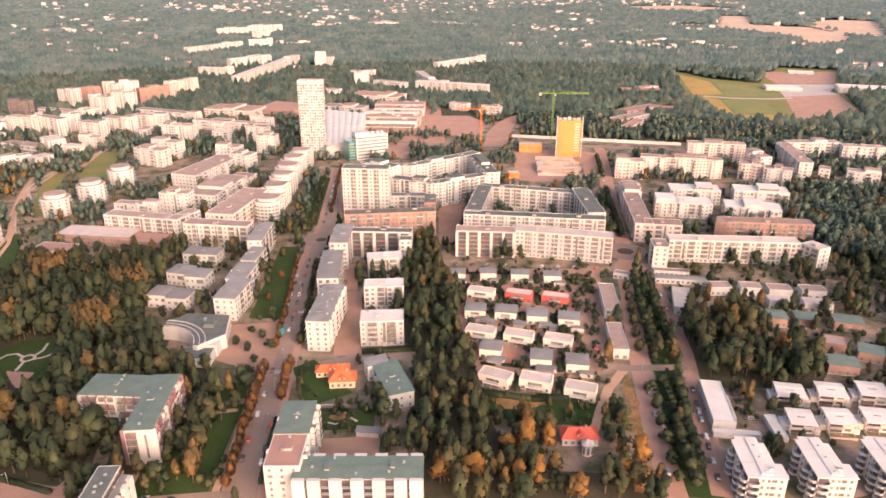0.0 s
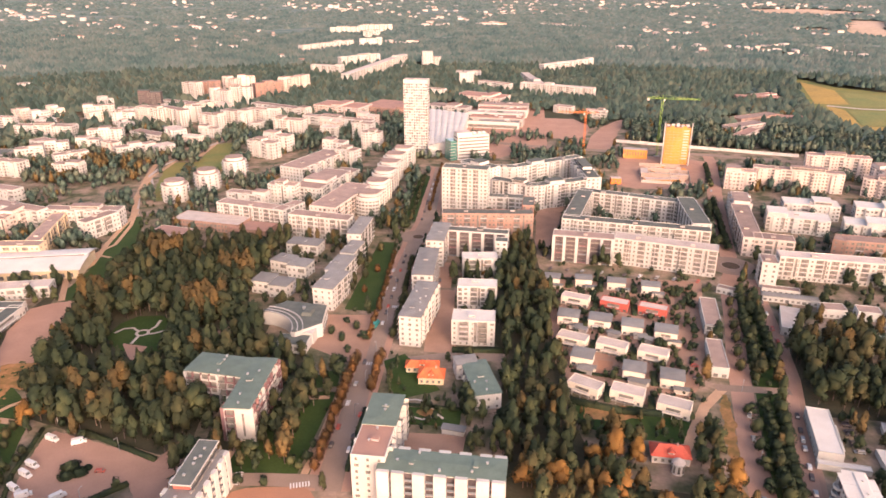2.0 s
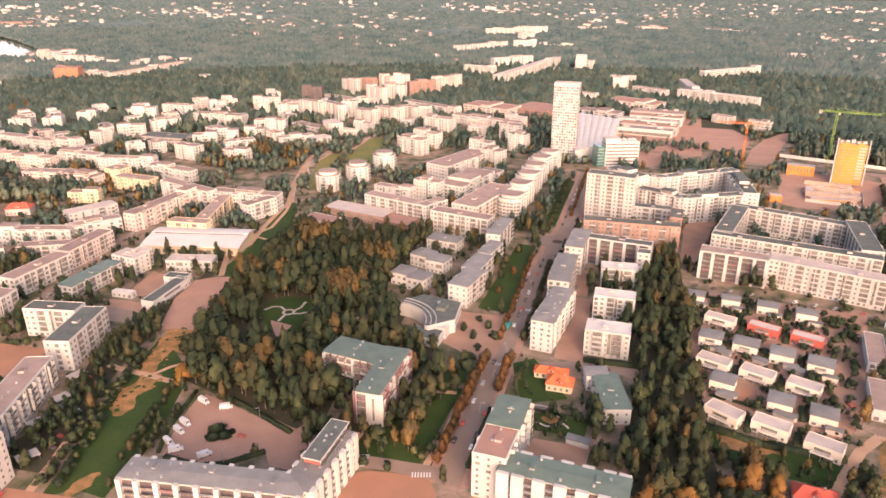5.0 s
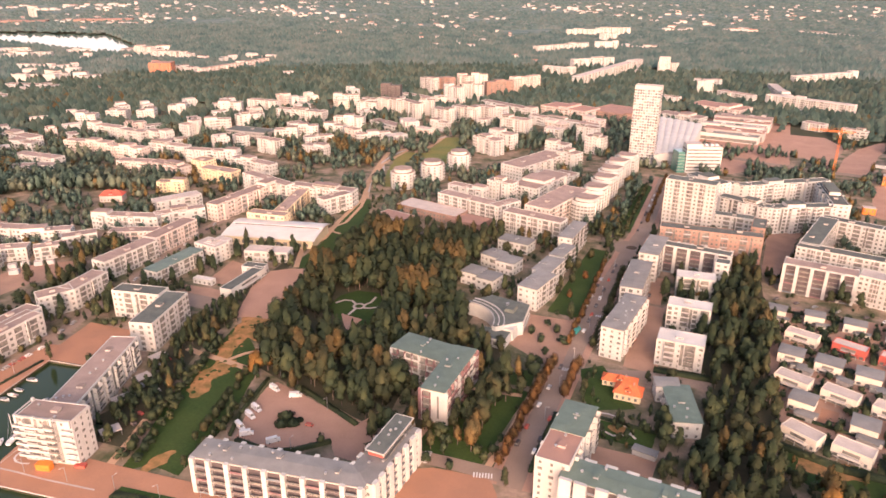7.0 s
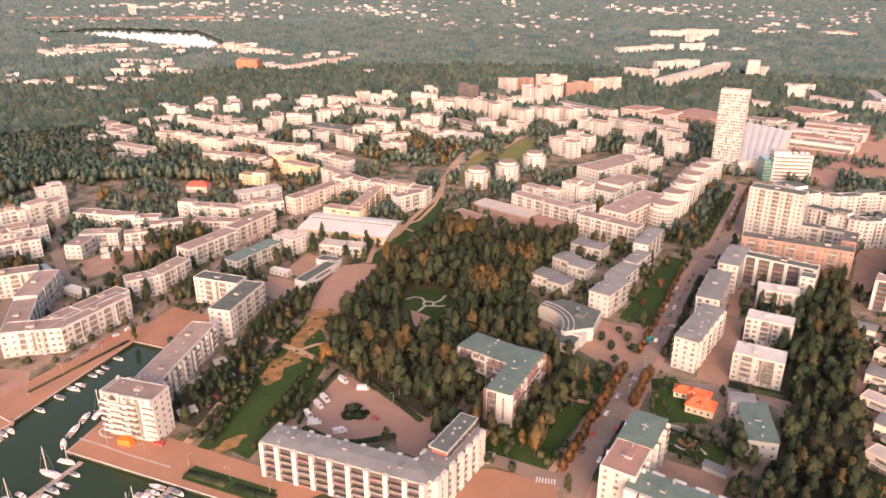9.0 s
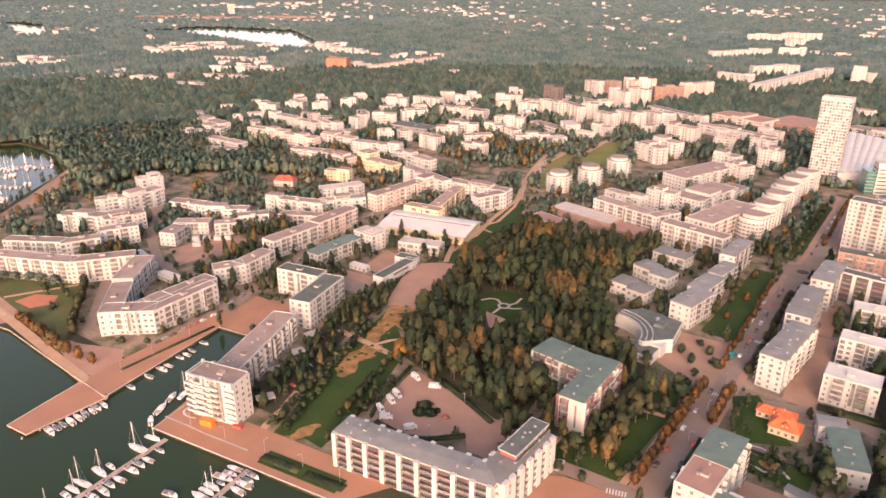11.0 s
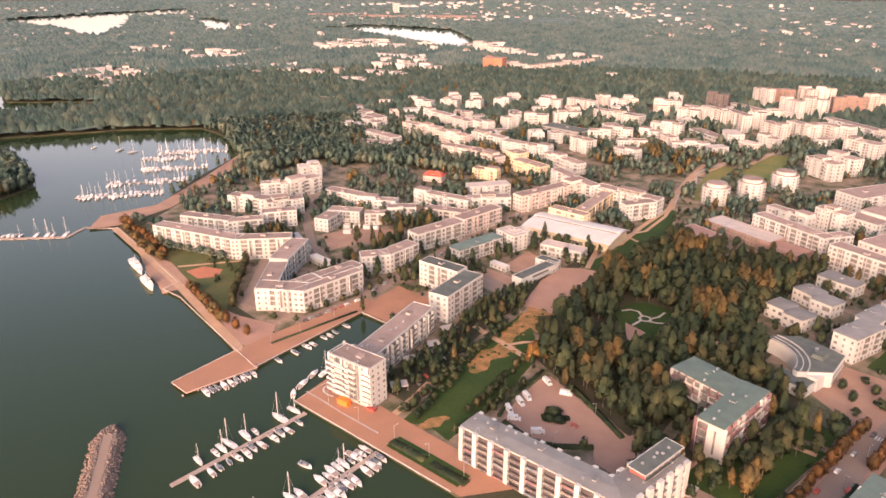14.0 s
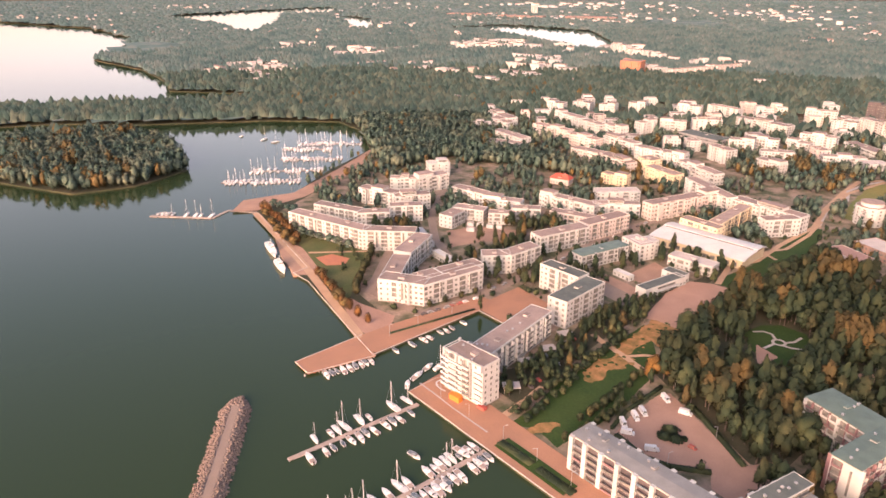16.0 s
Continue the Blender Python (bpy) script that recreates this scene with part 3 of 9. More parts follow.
        if fins and end and wall == "v":
            for f in range(floors):
                u, v = -ln / 4, -dp / 2
                put("balcony", PLUM_DARK if f % 2 else PLUM, b, ct_(turn) * u - st_(turn) * v, st_(turn) * u + ct_(turn) * v, f * lift + 0.12, turn)
            slot = Mesh().box(ln * 0.18, ln * 0.26, -dp / 2 - 0.06, -dp / 2 + 0.02, 3.0, h - 3.0, "glass")
            put("slot_window", slot.done("slot_window"), b, 0, 0, 0, turn)
            continue
        n = max(1, int((ln - 1.0) / (3.1 if not end else 3.6)))
        step = ln / n
        ct, st = round(math.cos(radians(turn))), round(math.sin(radians(turn)))
        stack = set()
        if wall == "t":
            n = int(ln / 2.6)
            step = ln / n
        if not end and not low and n >= 4 and wall != "t":
            k = 1 + (int(abs(x) + abs(y)) % 2)
            while k + 1 < n:
                stack.add(k)
                k += 3 if wall in "wtv" else 4
        widths = [rng.choice((0.55, 0.7, 0.7, 0.95, 1.15)) for _ in range(n)]
        for f in range(floors):
            z = f * lift
            i = 0
            while i < n:
                u, v = -ln / 2 + step * (i + 0.5), -dp / 2
                bay = 0.0
                if not end:
                    s = -1 if turn == 0 else 1
                    for bs, b0, b1, deep in bays:
                        if bs == s and b0 - 1.2 < -s * u < b1 + 1.2:
                            bay = deep if b0 + 0.4 < -s * u < b1 - 0.4 else -1
                if bay < 0:
                    i += 1
                    continue
                v -= bay
                if i in stack and f > 0 and not bay:
                    u += step / 2
                    if single and front:
                        put("balcony", GLAZED if (i // 3) % 2 else BALCONY, b, ct * u - st * v, st * u + ct * v, z + 0.1, turn)
                    else:
                        w = min(step * 1.7, 5.2) / 2
                        slot = far < 620
                        q = [(u - w, v - 1.3), (u + w, v - 1.3), (u + w, v - 1.2 if slot else v - 0.02), (u - w, v - 1.2 if slot else v - 0.02)]
                        q = [(ct * p - st * r, st * p + ct * r) for p, r in q]
                        xs, ys = [p[0] for p in q], [p[1] for p in q]
                        balconies[f].box(min(xs), max(xs), min(ys), max(ys), z, z + (0.8 if slot else 1.05), ("rail", wkey)[(f + i) % 2] if far < 900 else wkey)
                        q = [(u - w + 0.2, v - 0.07), (u + w - 0.2, v - 0.07), (u + w - 0.2, v + 0.02), (u - w + 0.2, v + 0.02)]
                        q = [(ct * p - st * r, st * p + ct * r) for p, r in q]
                        xs, ys = [p[0] for p in q], [p[1] for p in q]
                        rows[f].box(min(xs), max(xs), min(ys), max(ys), z + (0.05 if far < 620 else 1.05), z + (2.95 if far < 620 else 2.75), "glass", skip=SKIP[turn])
                    i += 2
                    continue
                if wall == "t":
                    w = 1.05
                    q = [(u - w, v - 0.05), (u + w, v - 0.05), (u + w, v + 0.02), (u - w, v + 0.02)]
                    q = [(ct * p - st * r, st * p + ct * r) for p, r in q]
                    xs, ys = [p[0] for p in q], [p[1] for p in q]
                    if f < floors - 1:
                        rows[f].box(min(xs), max(xs), min(ys), max(ys), z + rng.choice((0.4, 0.8)), z + 2.7, rng.choice(("cover", "glass", "rail", "grey", "cover")))
                elif single and front:
                    put("window", WIDE_WINDOW if (i + f) % 5 == 0 else WINDOW, b, ct * u - st * v, st * u + ct * v, z + 0.95, turn)
                else:
                    w = widths[i]
                    q = [(u - w, v - 0.05), (u + w, v - 0.05), (u + w, v + 0.02), (u - w, v + 0.02)]
                    q = [(ct * p - st * r, st * p + ct * r) for p, r in q]
                    xs, ys = [p[0] for p in q], [p[1] for p in q]
                    rows[f].box(min(xs), max(xs), min(ys), max(ys), z + (0.9 if w < 1 else 0.3), z + 2.4, "glass", skip=SKIP[turn] if far > 500 else (0,))
                i += 1
    if rows[0].f:
        part("glazing", rows[0], b, kind="stuff")
    if balconies[0].f:
        part("balcony_tier", balconies[0], b, kind="stuff")
    return b


def bay_ring(w, deep):
    """Half an octagon standing out of a wall that faces -y."""
    return [(-w / 2, 0.0), (-w / 2, -deep * 0.55), (-w * 0.22, -deep), (w * 0.22, -deep), (w / 2, -deep * 0.55), (w / 2, 0.0)]


def bay_balcony(w, deep):
    """Floor slab with a solid bent parapet round its edge."""
    m = Mesh()
    ring = bay_ring(w, deep)
    m.prism(ring, -0.14, 0.12, "white")
    n, k, c = len(m.v), m.slot("white"), len(ring)
    for z in (-0.14, 1.1):
        m.v += [(x * 1.02, y * 1.02, z) for x, y in ring] + [(x * 0.94, y * 0.94, z) for x, y in ring]
    for a in range(c - 1):
        b = a + 1
        for q in ((a, b, b + 2 * c, a + 2 * c), (c + b, c + a, a + 3 * c, b + 3 * c), (a + 2 * c, b + 2 * c, b + 3 * c, a + 3 * c)):
            m.f.append(tuple(n + v for v in q))
            m.s.append(k)
    return m.done("balcony")


BAY_BALCONY = bay_balcony(4.4, 2.3)
# Flat dark panel on the wall: door and recess shade in its colour.
DOOR_RECESS = Mesh().box(-1.9, 1.9, -0.08, 0.02, 0.12, 2.5, "dark").done("door_recess")
TERRACE_BLOCKS = "stepped white blocks beside the garden houses"


def stepped_block(x, y, ang, h):
    """Four storeys on a stepped plan, half-octagon balconies stacked along its sides, a folded white sheet roof."""
    ring = [(-6.8, -12.5), (8.4, -12.5), (8.4, -3.5), (5.6, -3.5), (5.6, 9.0), (3.4, 9.0), (3.4, 13.0), (-5.0, 13.0), (-5.0, 10.8), (-6.8, 10.8)]
    b = thing("stepped_apartment_block", "white stepped apartment block with bay balconies and folded sheet roof", "building", pose(x, y, 0, 0, 0, ang), TERRACE_BLOCKS)
    g = radians(ang)
    mark(taken, [(x + (math.cos(g) * p - math.sin(g) * q) * 1.15, y + (math.sin(g) * p + math.cos(g) * q) * 1.15) for p, q in ring])
    mark(tame, rect(x, y, ang, 30, 34, 6))
    part("wall", Mesh().prism(ring, -0.5, h, "white"), b)
    part("plinth", Mesh().prism([(p * 1.006, q * 1.006) for p, q in ring], -0.4, 0.5, "grey"), b)
    eave = [(p + (0.35 if p > 0 else -0.35), q + (0.35 if q > 0 else -0.35)) for p, q in ring]
    roof = part("roof", Mesh().prism(eave, h, h + 0.28, "roof_s").box(-1.6, 3.2, -11.6, 12.2, h + 0.26, h + 0.75, "roof_s", 0.5), b)
    for p0, q0, p1, q1 in ((-6.6, -4.0, -1.7, -4.0), (-6.6, 4.5, -1.7, 4.5), (3.3, -4.5, 8.2, -4.5), (3.3, 2.5, 5.4, 2.5)):
        part("roof_seam", Mesh().beam((p0, q0, h + 0.29), (p1, q1, h + 0.29), 0.07, "rail"), roof)
    part("roof_hatch", Mesh().box(2.2, 4.0, -8.4, -7.2, h + 0.2, h + 1.25, "white", 0.08).box(2.1, 4.1, -8.5, -7.1, h + 1.25, h + 1.33, "metal"), roof)
    for q in (-10.0, -1.0, 6.5):
        part("roof_vent", Mesh().box(0.4, 1.1, q, q + 0.7, h + 0.6, h + 1.2, "metal", 0.06), roof)
    lift = h / 4
    for f in range(4):
        z = f * lift
        for p, q, g in ((-6.8, -10.2, -90), (-6.8, -4.2, -90), (-6.8, 6.0, -90), (-4.4, -12.5, 0), (8.4, -6.5, 90)):
            put("balcony", BAY_BALCONY, b, p, q, z + 0.15, g)
            put("door_recess", DOOR_RECESS, b, p, q, z + 0.15, g)
        for p in (-0.9, 1.4, 3.4, 6.2):
            put("window", WINDOW if p != 3.4 else WIDE_WINDOW, b, p, -12.5, z + 0.95, 0)
        for q in (-7.4, -1.0, 1.6, 9.6):
            put("window", WINDOW, b, -6.8, q, z + 0.95, -90)
        for q in (-10.6, -1.8, 1.4, 5.6):
            put("window", WINDOW, b, 8.4 if q < -3.5 else 5.6, q, z + 0.95, 90)
        for p in (-3.6, 0.6):
            put("window", WINDOW, b, p, 13.0, z + 0.95, 180)


def garden_house(x, y, ang, w, d, key, word):
    """Two storeys under a folded sheet roof that reaches out over a porch, with low wings and walled patio."""
    b = thing("garden_house", word + " rendered house with deep porch and white sheet roof", "house", pose(x, y, 0, 0, 0, ang), "garden houses in two rows")
    mark(taken, rect(x, y, ang, w + 4, d + 4, 1.0))
    mark(tame, rect(x, y, ang, w, d, 9.0))
    a, c, h = w / 2, d / 2, 6.2
    part("wall", Mesh().box(-a + 0.4, a - 0.4, -c + 2.6, c, -0.4, h, key), b)
    # roof in two slightly tilted sheets with a step between
    roof = Mesh()
    for y0, y1, z0, z1 in ((-c, c * 0.35, h - 0.15, h + 0.45), (c * 0.35 - 0.3, c + 0.35, h + 0.62, h + 0.25)):
        n = len(roof.v)
        k = roof.slot("roof_s")
        roof.v += [(-a, y0, z0), (a, y0, z0), (a, y1, z1), (-a, y1, z1), (-a, y0, z0 + 0.22), (a, y0, z0 + 0.22), (a, y1, z1 + 0.22), (-a, y1, z1 + 0.22)]
        for q in BOXF:
            roof.f.append(tuple(n + i for i in q))
            roof.s.append(k)
    top = part("roof", roof, b)
    part("roof_slot", Mesh().box(-a * 0.35, a * 0.25, -c * 0.1, -c * 0.1 + 0.35, h + 0.2, h + 0.62, "dark"), top)
    for f in range(2):
        z = 0.2 + f * 3.0
        part("glazed_front", Mesh().box(-a + 1.0, a * 0.1, -c + 2.52, -c + 2.62, z, z + 2.3, "dark"), b)
        part("window", Mesh().box(a * 0.3, a * 0.75, -c + 2.54, -c + 2.62, z + 0.8, z + 2.1, "glass"), b)
    part("balcony", Mesh().box(-a + 0.6, a * 0.2, -c + 0.8, -c + 2.6, 2.85, 3.05, "white").box(-a + 0.6, a * 0.2, -c + 0.7, -c + 0.8, 3.0, 4.0, "rail"), b)
    for p in (-a + 0.35, 0.0, a - 0.35):
        part("post", Mesh().box(p - 0.13, p + 0.13, -c + 0.25, -c + 0.5, -0.3, h - 0.1, "white"), b)
    for q in (c - 2.0, c - 5.0):
        part("window", Mesh().box(-a + 0.33, -a + 0.42, q - 0.7, q + 0.7, 3.8, 5.1, "glass"), b)
    part("low_wing", Mesh().box(-a - 2.6, -a + 0.38, -c + 3.4, c - 2.2, -0.3, 3.0, key).box(-a - 2.8, -a + 0.38, -c + 3.2, c - 2.0, 3.0, 3.2, "roof_s"), b)
    part("low_wing", Mesh().box(a - 0.38, a + 2.2, -c + 2.2, c - 4.0, -0.3, 2.8, key).box(a - 0.38, a + 2.4, -c + 2.0, c - 3.8, 2.8, 3.0, "roof_w"), b)
    part("patio_wall", Mesh().box(-a + 0.2, a - 0.2, -c - 2.6, -c - 2.45, -0.3, 1.1, "wood").box(-a + 0.05, -a + 0.2, -c - 2.6, -c + 2.4, -0.3, 1.3, "white"), b)


def round_block(x, y, r, h):
    """A many-sided white point block with a set-back top storey."""
    mark(taken, rect(x, y, 0, 2 * r, 2 * r, 3))
    mark(tame, rect(x, y, 0, 2 * r, 2 * r, 26))
    b = thing("round_apartment_block", "white rounded apartment block with a set-back top storey", "building", pose(x, y, 0, 0, 0, 8))
    ring = [(r * math.cos(2 * math.pi * (i + 0.5) / 12), r * math.sin(2 * math.pi * (i + 0.5) / 12)) for i in range(12)]
    part("wall", Mesh().prism(ring, -0.5, h - 3, "white"), b)
    part("top_storey", Mesh().prism([(p * 0.72, q * 0.72) for p, q in ring], h - 3, h, "white"), b)
    part("roof", Mesh().prism([(p * 0.76, q * 0.76) for p, q in ring], h, h + 0.3, "roof_b"), b)
    part("terrace", Mesh().prism([(p * 0.97, q * 0.97) for p, q in ring], h - 3, h - 2.9, "roof_b"), b)
    row, rail = Mesh(), Mesh()
    for f in range(int((h - 3) / STOREY)):
        for i in range(12):
            g = 2 * math.pi * i / 12
            cx, cy = math.cos(g) * r * math.cos(math.pi / 12), math.sin(g) * r * math.cos(math.pi / 12)
            tx, ty = -math.sin(g), math.cos(g)
            n = len(row.v)
            z = f * STOREY + 1.0
            w = 1.6 if i % 3 else 2.4
            for s in (-1, 1):
                for zz in (z, z + 1.5):
                    row.v.append((cx * 1.006 + tx * w * s * 0.5, cy * 1.006 + ty * w * s * 0.5, zz))
            row.f.append((n, n + 2, n + 3, n + 1))
            row.s.append(row.slot("glass"))
            if i % 3 == 0 and f:
                rail.beam((cx * 1.1 - tx * 2, cy * 1.1 - ty * 2, z - 0.5), (cx * 1.1 + tx * 2, cy * 1.1 + ty * 2, z - 0.5), 0.6, "rail")
    part("glazing", row, b, kind="stuff")
    part("balcony_tier", rail, b, kind="stuff")
    return b


def crescent_block(x, y, ang, h):
    """A white block with a bowed front and a sunken roof terrace."""
    mark(taken, rect(x, y, ang, 22, 24, 3))
    mark(tame, rect(x, y, ang, 22, 24, 26))
    b = thing("crescent_block", "white apartment block with a bowed front and roof terrace", "building", pose(x, y, 0, 0, 0, ang), "bowed blocks along the boulevard")
    bow = lambda k, n=10: [(10.5 * k * math.cos(math.pi * (1 + i / n)), -3 + 7.0 * k * math.sin(math.pi * (1 + i / n))) for i in range(n + 1)]
    part("wall", Mesh().prism(bow(1.0) + [(10.5, 11), (-10.5, 11)], -0.5, h - 2.6, "white"), b)
    rim, inner = bow(1.0), bow(0.93)
    for k in range(0, 10, 5):
        part("parapet", Mesh().prism(rim[k:k + 6] + inner[k:k + 6][::-1], h - 2.6, h - 1.5, "white"), b)
    part("terrace", Mesh().prism(bow(0.92) + [(9.6, 1.5), (-9.6, 1.5)], h - 2.6, h - 2.45, "roof_b"), b)
    part("top_storey", Mesh().prism([(px * 0.78, py * 0.6 + 1.0) for px, py in bow(1.0)] + [(9.5, 10.5), (-9.5, 10.5)], h - 2.6, h + 0.4, "white"), b)
    part("roof", Mesh().prism([(px * 0.82, py * 0.62 + 0.9) for px, py in bow(1.0)] + [(9.8, 10.8), (-9.8, 10.8)], h + 0.4, h + 0.65, "roof_b"), b)
    g = Mesh()
    s = g.slot("glass")
    t = Mesh()
    for f in range(int((h - 2.6) / STOREY)):
        z = f * STOREY + 0.9
        p = bow(1.008)
        for i in range(10):
            (x0, y0), (x1, y1) = p[i], p[i + 1]
            n = len(g.v)
            u0, u1 = (0.2, 0.8) if i % 2 else (0.1, 0.9)
            for u, zz in ((u0, z), (u1, z), (u1, z + 1.5), (u0, z + 1.5)):
                g.v.append((x0 + (x1 - x0) * u, y0 + (y1 - y0) * u, zz))
            g.f.append((n, n + 1, n + 2, n + 3))
            g.s.append(s)
            if f and i in (2, 3, 6, 7):
                t.beam((x0 * 1.1, y0 * 1.12, z - 0.45), (x1 * 1.1, y1 * 1.12, z - 0.45), 0.55, "white")
        for sx in (-1, 1):
            for k in range(4):
                v = -2 + k * 3.2
                g.box(sx * 10.5 - 0.06, sx * 10.5 + 0.06, v, v + 1.5, z, z + 1.5, "glass")
    part("glazing", g, b, kind="stuff")
    part("balcony_tier", t, b, kind="stuff")
    for sx in (-1, 1):
        for v in (-2.6, 4.0, 10.4):
            part("fin", Mesh().box(sx * 10.5 - 0.9 * (sx < 0), sx * 10.5 + 0.9 * (sx > 0), v, v + 0.5, -0.3, h - 1.4, "white"), b)

# ---------------------------------------------------------------- land and sea
def land(name, outline, key, label):
    bm = bmesh.new()
    face = bm.faces.new([bm.verts.new((x, y, 0)) for x, y in outline])
    bm.normal_update()
    if face.normal.z < 0:
        face.normal_flip()
    r = bmesh.ops.extrude_face_region(bm, geom=[face])
    bmesh.ops.translate(bm, vec=(0, 0, -4), verts=[v for v in r["geom"] if isinstance(v, bmesh.types.BMVert)])
    bmesh.ops.recalc_face_normals(bm, faces=bm.faces[:])
    bmesh.ops.triangulate(bm, faces=bm.faces[:])
    me = bpy.data.meshes.new(name)
    bm.to_mesh(me)
    bm.free()
    me.materials.append(M[key])
    return tagged(new(name, me), label, "ground", kind="structure")


COAST = [(-181, 146), (0, 183), (138, 211), (600, 304), (7000, 1200), (7000, 7500), (-7000, 7500), (-7000, -1200),
         (-3524, -214), (-2991, 99), (-2453, 202), (-2097, 113), (-1916, 57), (-1677, 140), (-1479, 161), (-1345, 153),
         (-1265, 254), (-1211, 319), (-1180, 292), (-1233, 53), (-1293, -104), (-1400, -500), (-1250, -500), (-1127, -96),
         (-1117, -27), (-1058, 70), (-1002, 245), (-950, 328), (-878, 334), (-773, 304), (-704, 227), (-641, 172),
         (-603, 127), (-460, 129), (-455, 117), (-436, 122), (-357, 123), (-323, 124), (-343, 204), (-309, 211),
         (-289, 168), (-284, 141), (-280, 126)]
ISLAND = [(-816, -81), (-777, -50), (-738, -16), (-739, 40), (-777, 95), (-883, 100), (-992, 60), (-1030, -30), (-1000, -140), (-860, -150)]
land("ground", COAST, "ground", "dark soil and grass reaching the horizon")
land("island_ground", ISLAND, "ground", "low wooded island with a bare shore")
sea = Mesh().poly([(-7000, -3000, -1.3), (7000, -3000, -1.3), (7000, 1300, -1.3), (-7000, 1300, -1.3)], "water")
tagged(new("water", sea.done("water")), "calm dark green harbour water", "water", kind="structure")
sheet("yard_ground", [(-590, 140), (-470, 140), (-350, 150), (-352, 215), (-300, 212), (-275, 150), (-150, 170), (130, 216), (300, 262), (560, 560),
       (560, 860), (300, 900), (-330, 1100), (-700, 1000), (-1000, 700), (-760, 330)], 0.03, "yard", "patchy yards of pinkish paving and grass between blocks", "ground", free=True)
strip("road", [(-80, 222), (-82, 239), (-88, 329), (-94, 439), (-95, 501), (-94, 559), (-108, 729)], 11, 0.104, "asphalt", "warm grey asphalt boulevard with worn lanes", "road")
strip("road", [(-93, 322), (-76, 325), (-44, 337), (-14, 339)], 8, 0.118, "asphalt", "narrow asphalt cross street beside the plaza", "road")
strip("road", [(92.8, 222), (97.5, 268), (102.5, 312), (108, 334), (113, 362), (119, 408), (127, 458), (139, 493)], 6.5, 0.112, "sand", "asphalt avenue beside rows of round trees", "road")
strip("road", [(139, 496), (149, 570), (160, 643), (172, 716), (184, 790), (187, 830)], 12, 0.110, "sand", "wide pale avenue past the building site", "road")
strip("road", [(113, 227), (119, 258), (126, 301), (134, 339), (139, 385), (147, 468)], 6, 0.116, "sand", "asphalt side carriageway of the tree avenue", "road")
strip("road", [(94, 325), (131, 326)], 6, 0.140, "asphalt", "asphalt cross street joining the avenue", "road")
strip("path", [(98, 325), (85, 306), (71, 273), (64, 257)], 5, 0.115, "track", "pale gravel path to the red-roofed house", "path")
sheet("promenade", [(-3, 613), (24, 630), (9, 506), (-2, 506)], 0.109, "paving", "wide red paved promenade between white blocks", "pavement")
sheet("courtyard", [(-68, 421), (-53, 421), (-46, 360), (-41, 339), (-60, 339), (-64, 381)], 0.113, "paving", "pinkish paved yard beside white apartment block", "pavement")
sheet("courtyard", [(-69, 468), (-60, 468), (-56, 424), (-66, 424)], 0.117, "paving", "pinkish paved yard behind the boulevard block", "pavement")
sheet("plaza", [(-129, 375), (-95, 379), (-90, 323), (-98, 322), (-125, 335)], 0.131, "paving", "red paved plaza with round clipped trees", "pavement")
sheet("lawn", [(-118, 384), (-98, 383), (-108, 501), (-123, 502)], 0.115, "lawn", "green boulevard lawn edged with small trees", "lawn")
sheet("lawn", [(-114, 552), (-104, 552), (-113, 691), (-124, 697)], 0.119, "lawn", "narrow green lawn along the boulevard", "lawn")
sheet("lawn", [(-129, 223), (-96, 227), (-97, 293), (-108, 292), (-132, 289)], 0.123, "lawn", "dark mown lawn with birch trees", "lawn", free=True)
strip("path", [(-129, 221), (-130, 254), (-130, 279), (-123, 283), (-99, 288)], 3, 0.167, "track", "pale gravel path crossing the birch lawn", "path")
strip("road", [(-130, 223), (-123, 223), (-109, 225), (-99, 226), (-90, 227), (-81, 227)], 8, 0.172, "asphalt", "asphalt street crossing with zebra stripes", "road")
sheet("square", [(-127, 181), (-123, 200), (-119, 216), (-114, 219), (-105, 221), (-97, 222), (-90, 223), (-87, 221), (-83, 216), (-79, 208)], 0.156, "quay", "salmon red paved square at the street corner", "pavement")
sheet("car_park", [(-204, 196), (-210, 208), (-215, 222), (-219, 237), (-217, 243), (-201, 240), (-180, 235), (-160, 230), (-156, 246), (-150, 240), (-145, 207), (-157, 207), (-165, 216), (-170, 204), (-179, 199)], 0.150, "sand", "pinkish gravel car park with parked vans", "pavement")
sheet("yard", [(-59, 265), (-28, 267), (-28, 247), (-49, 240)], 0.154, "paving", "red paved courtyard with garden walls", "pavement")
sheet("lawn", [(-65, 285), (-32, 287), (-32, 273), (-61, 271)], 0.148, "lawn", "small dark garden lawn behind hedges", "lawn", free=True)
sheet("lawn", [(-80, 326), (-70, 335), (-45, 302), (-66, 290)], 0.152, "lawn", "garden lawn around the orange-roofed house", "lawn", free=True)
sheet("dry_patch", [(26, 298), (47, 301), (54, 292), (38, 286), (25, 288)], 0.201, "dry", "strip of dry orange grass in the clearing", "ground")
sheet("lawn", [(22, 299), (54, 302), (76, 292), (70, 275), (37, 276), (19, 286)], 0.156, "lawn", "clearing of dark grass in the wood", "lawn", free=True)
sheet("lawn", [(-233, 156), (-224, 166), (-208, 166), (-215, 203), (-237, 255), (-263, 274), (-280, 283), (-269, 248), (-256, 207), (-238, 172)], 0.160, "lawn", "large green park lawn by the harbour", "lawn")
sheet("dry_patch", [(-258, 238), (-267, 254), (-276, 273), (-282, 293), (-278, 304), (-269, 302), (-254, 289), (-258, 283), (-256, 272), (-263, 273), (-260, 262), (-256, 247)], 0.184, "dry", "bare dry orange patch worn into the lawn", "ground")
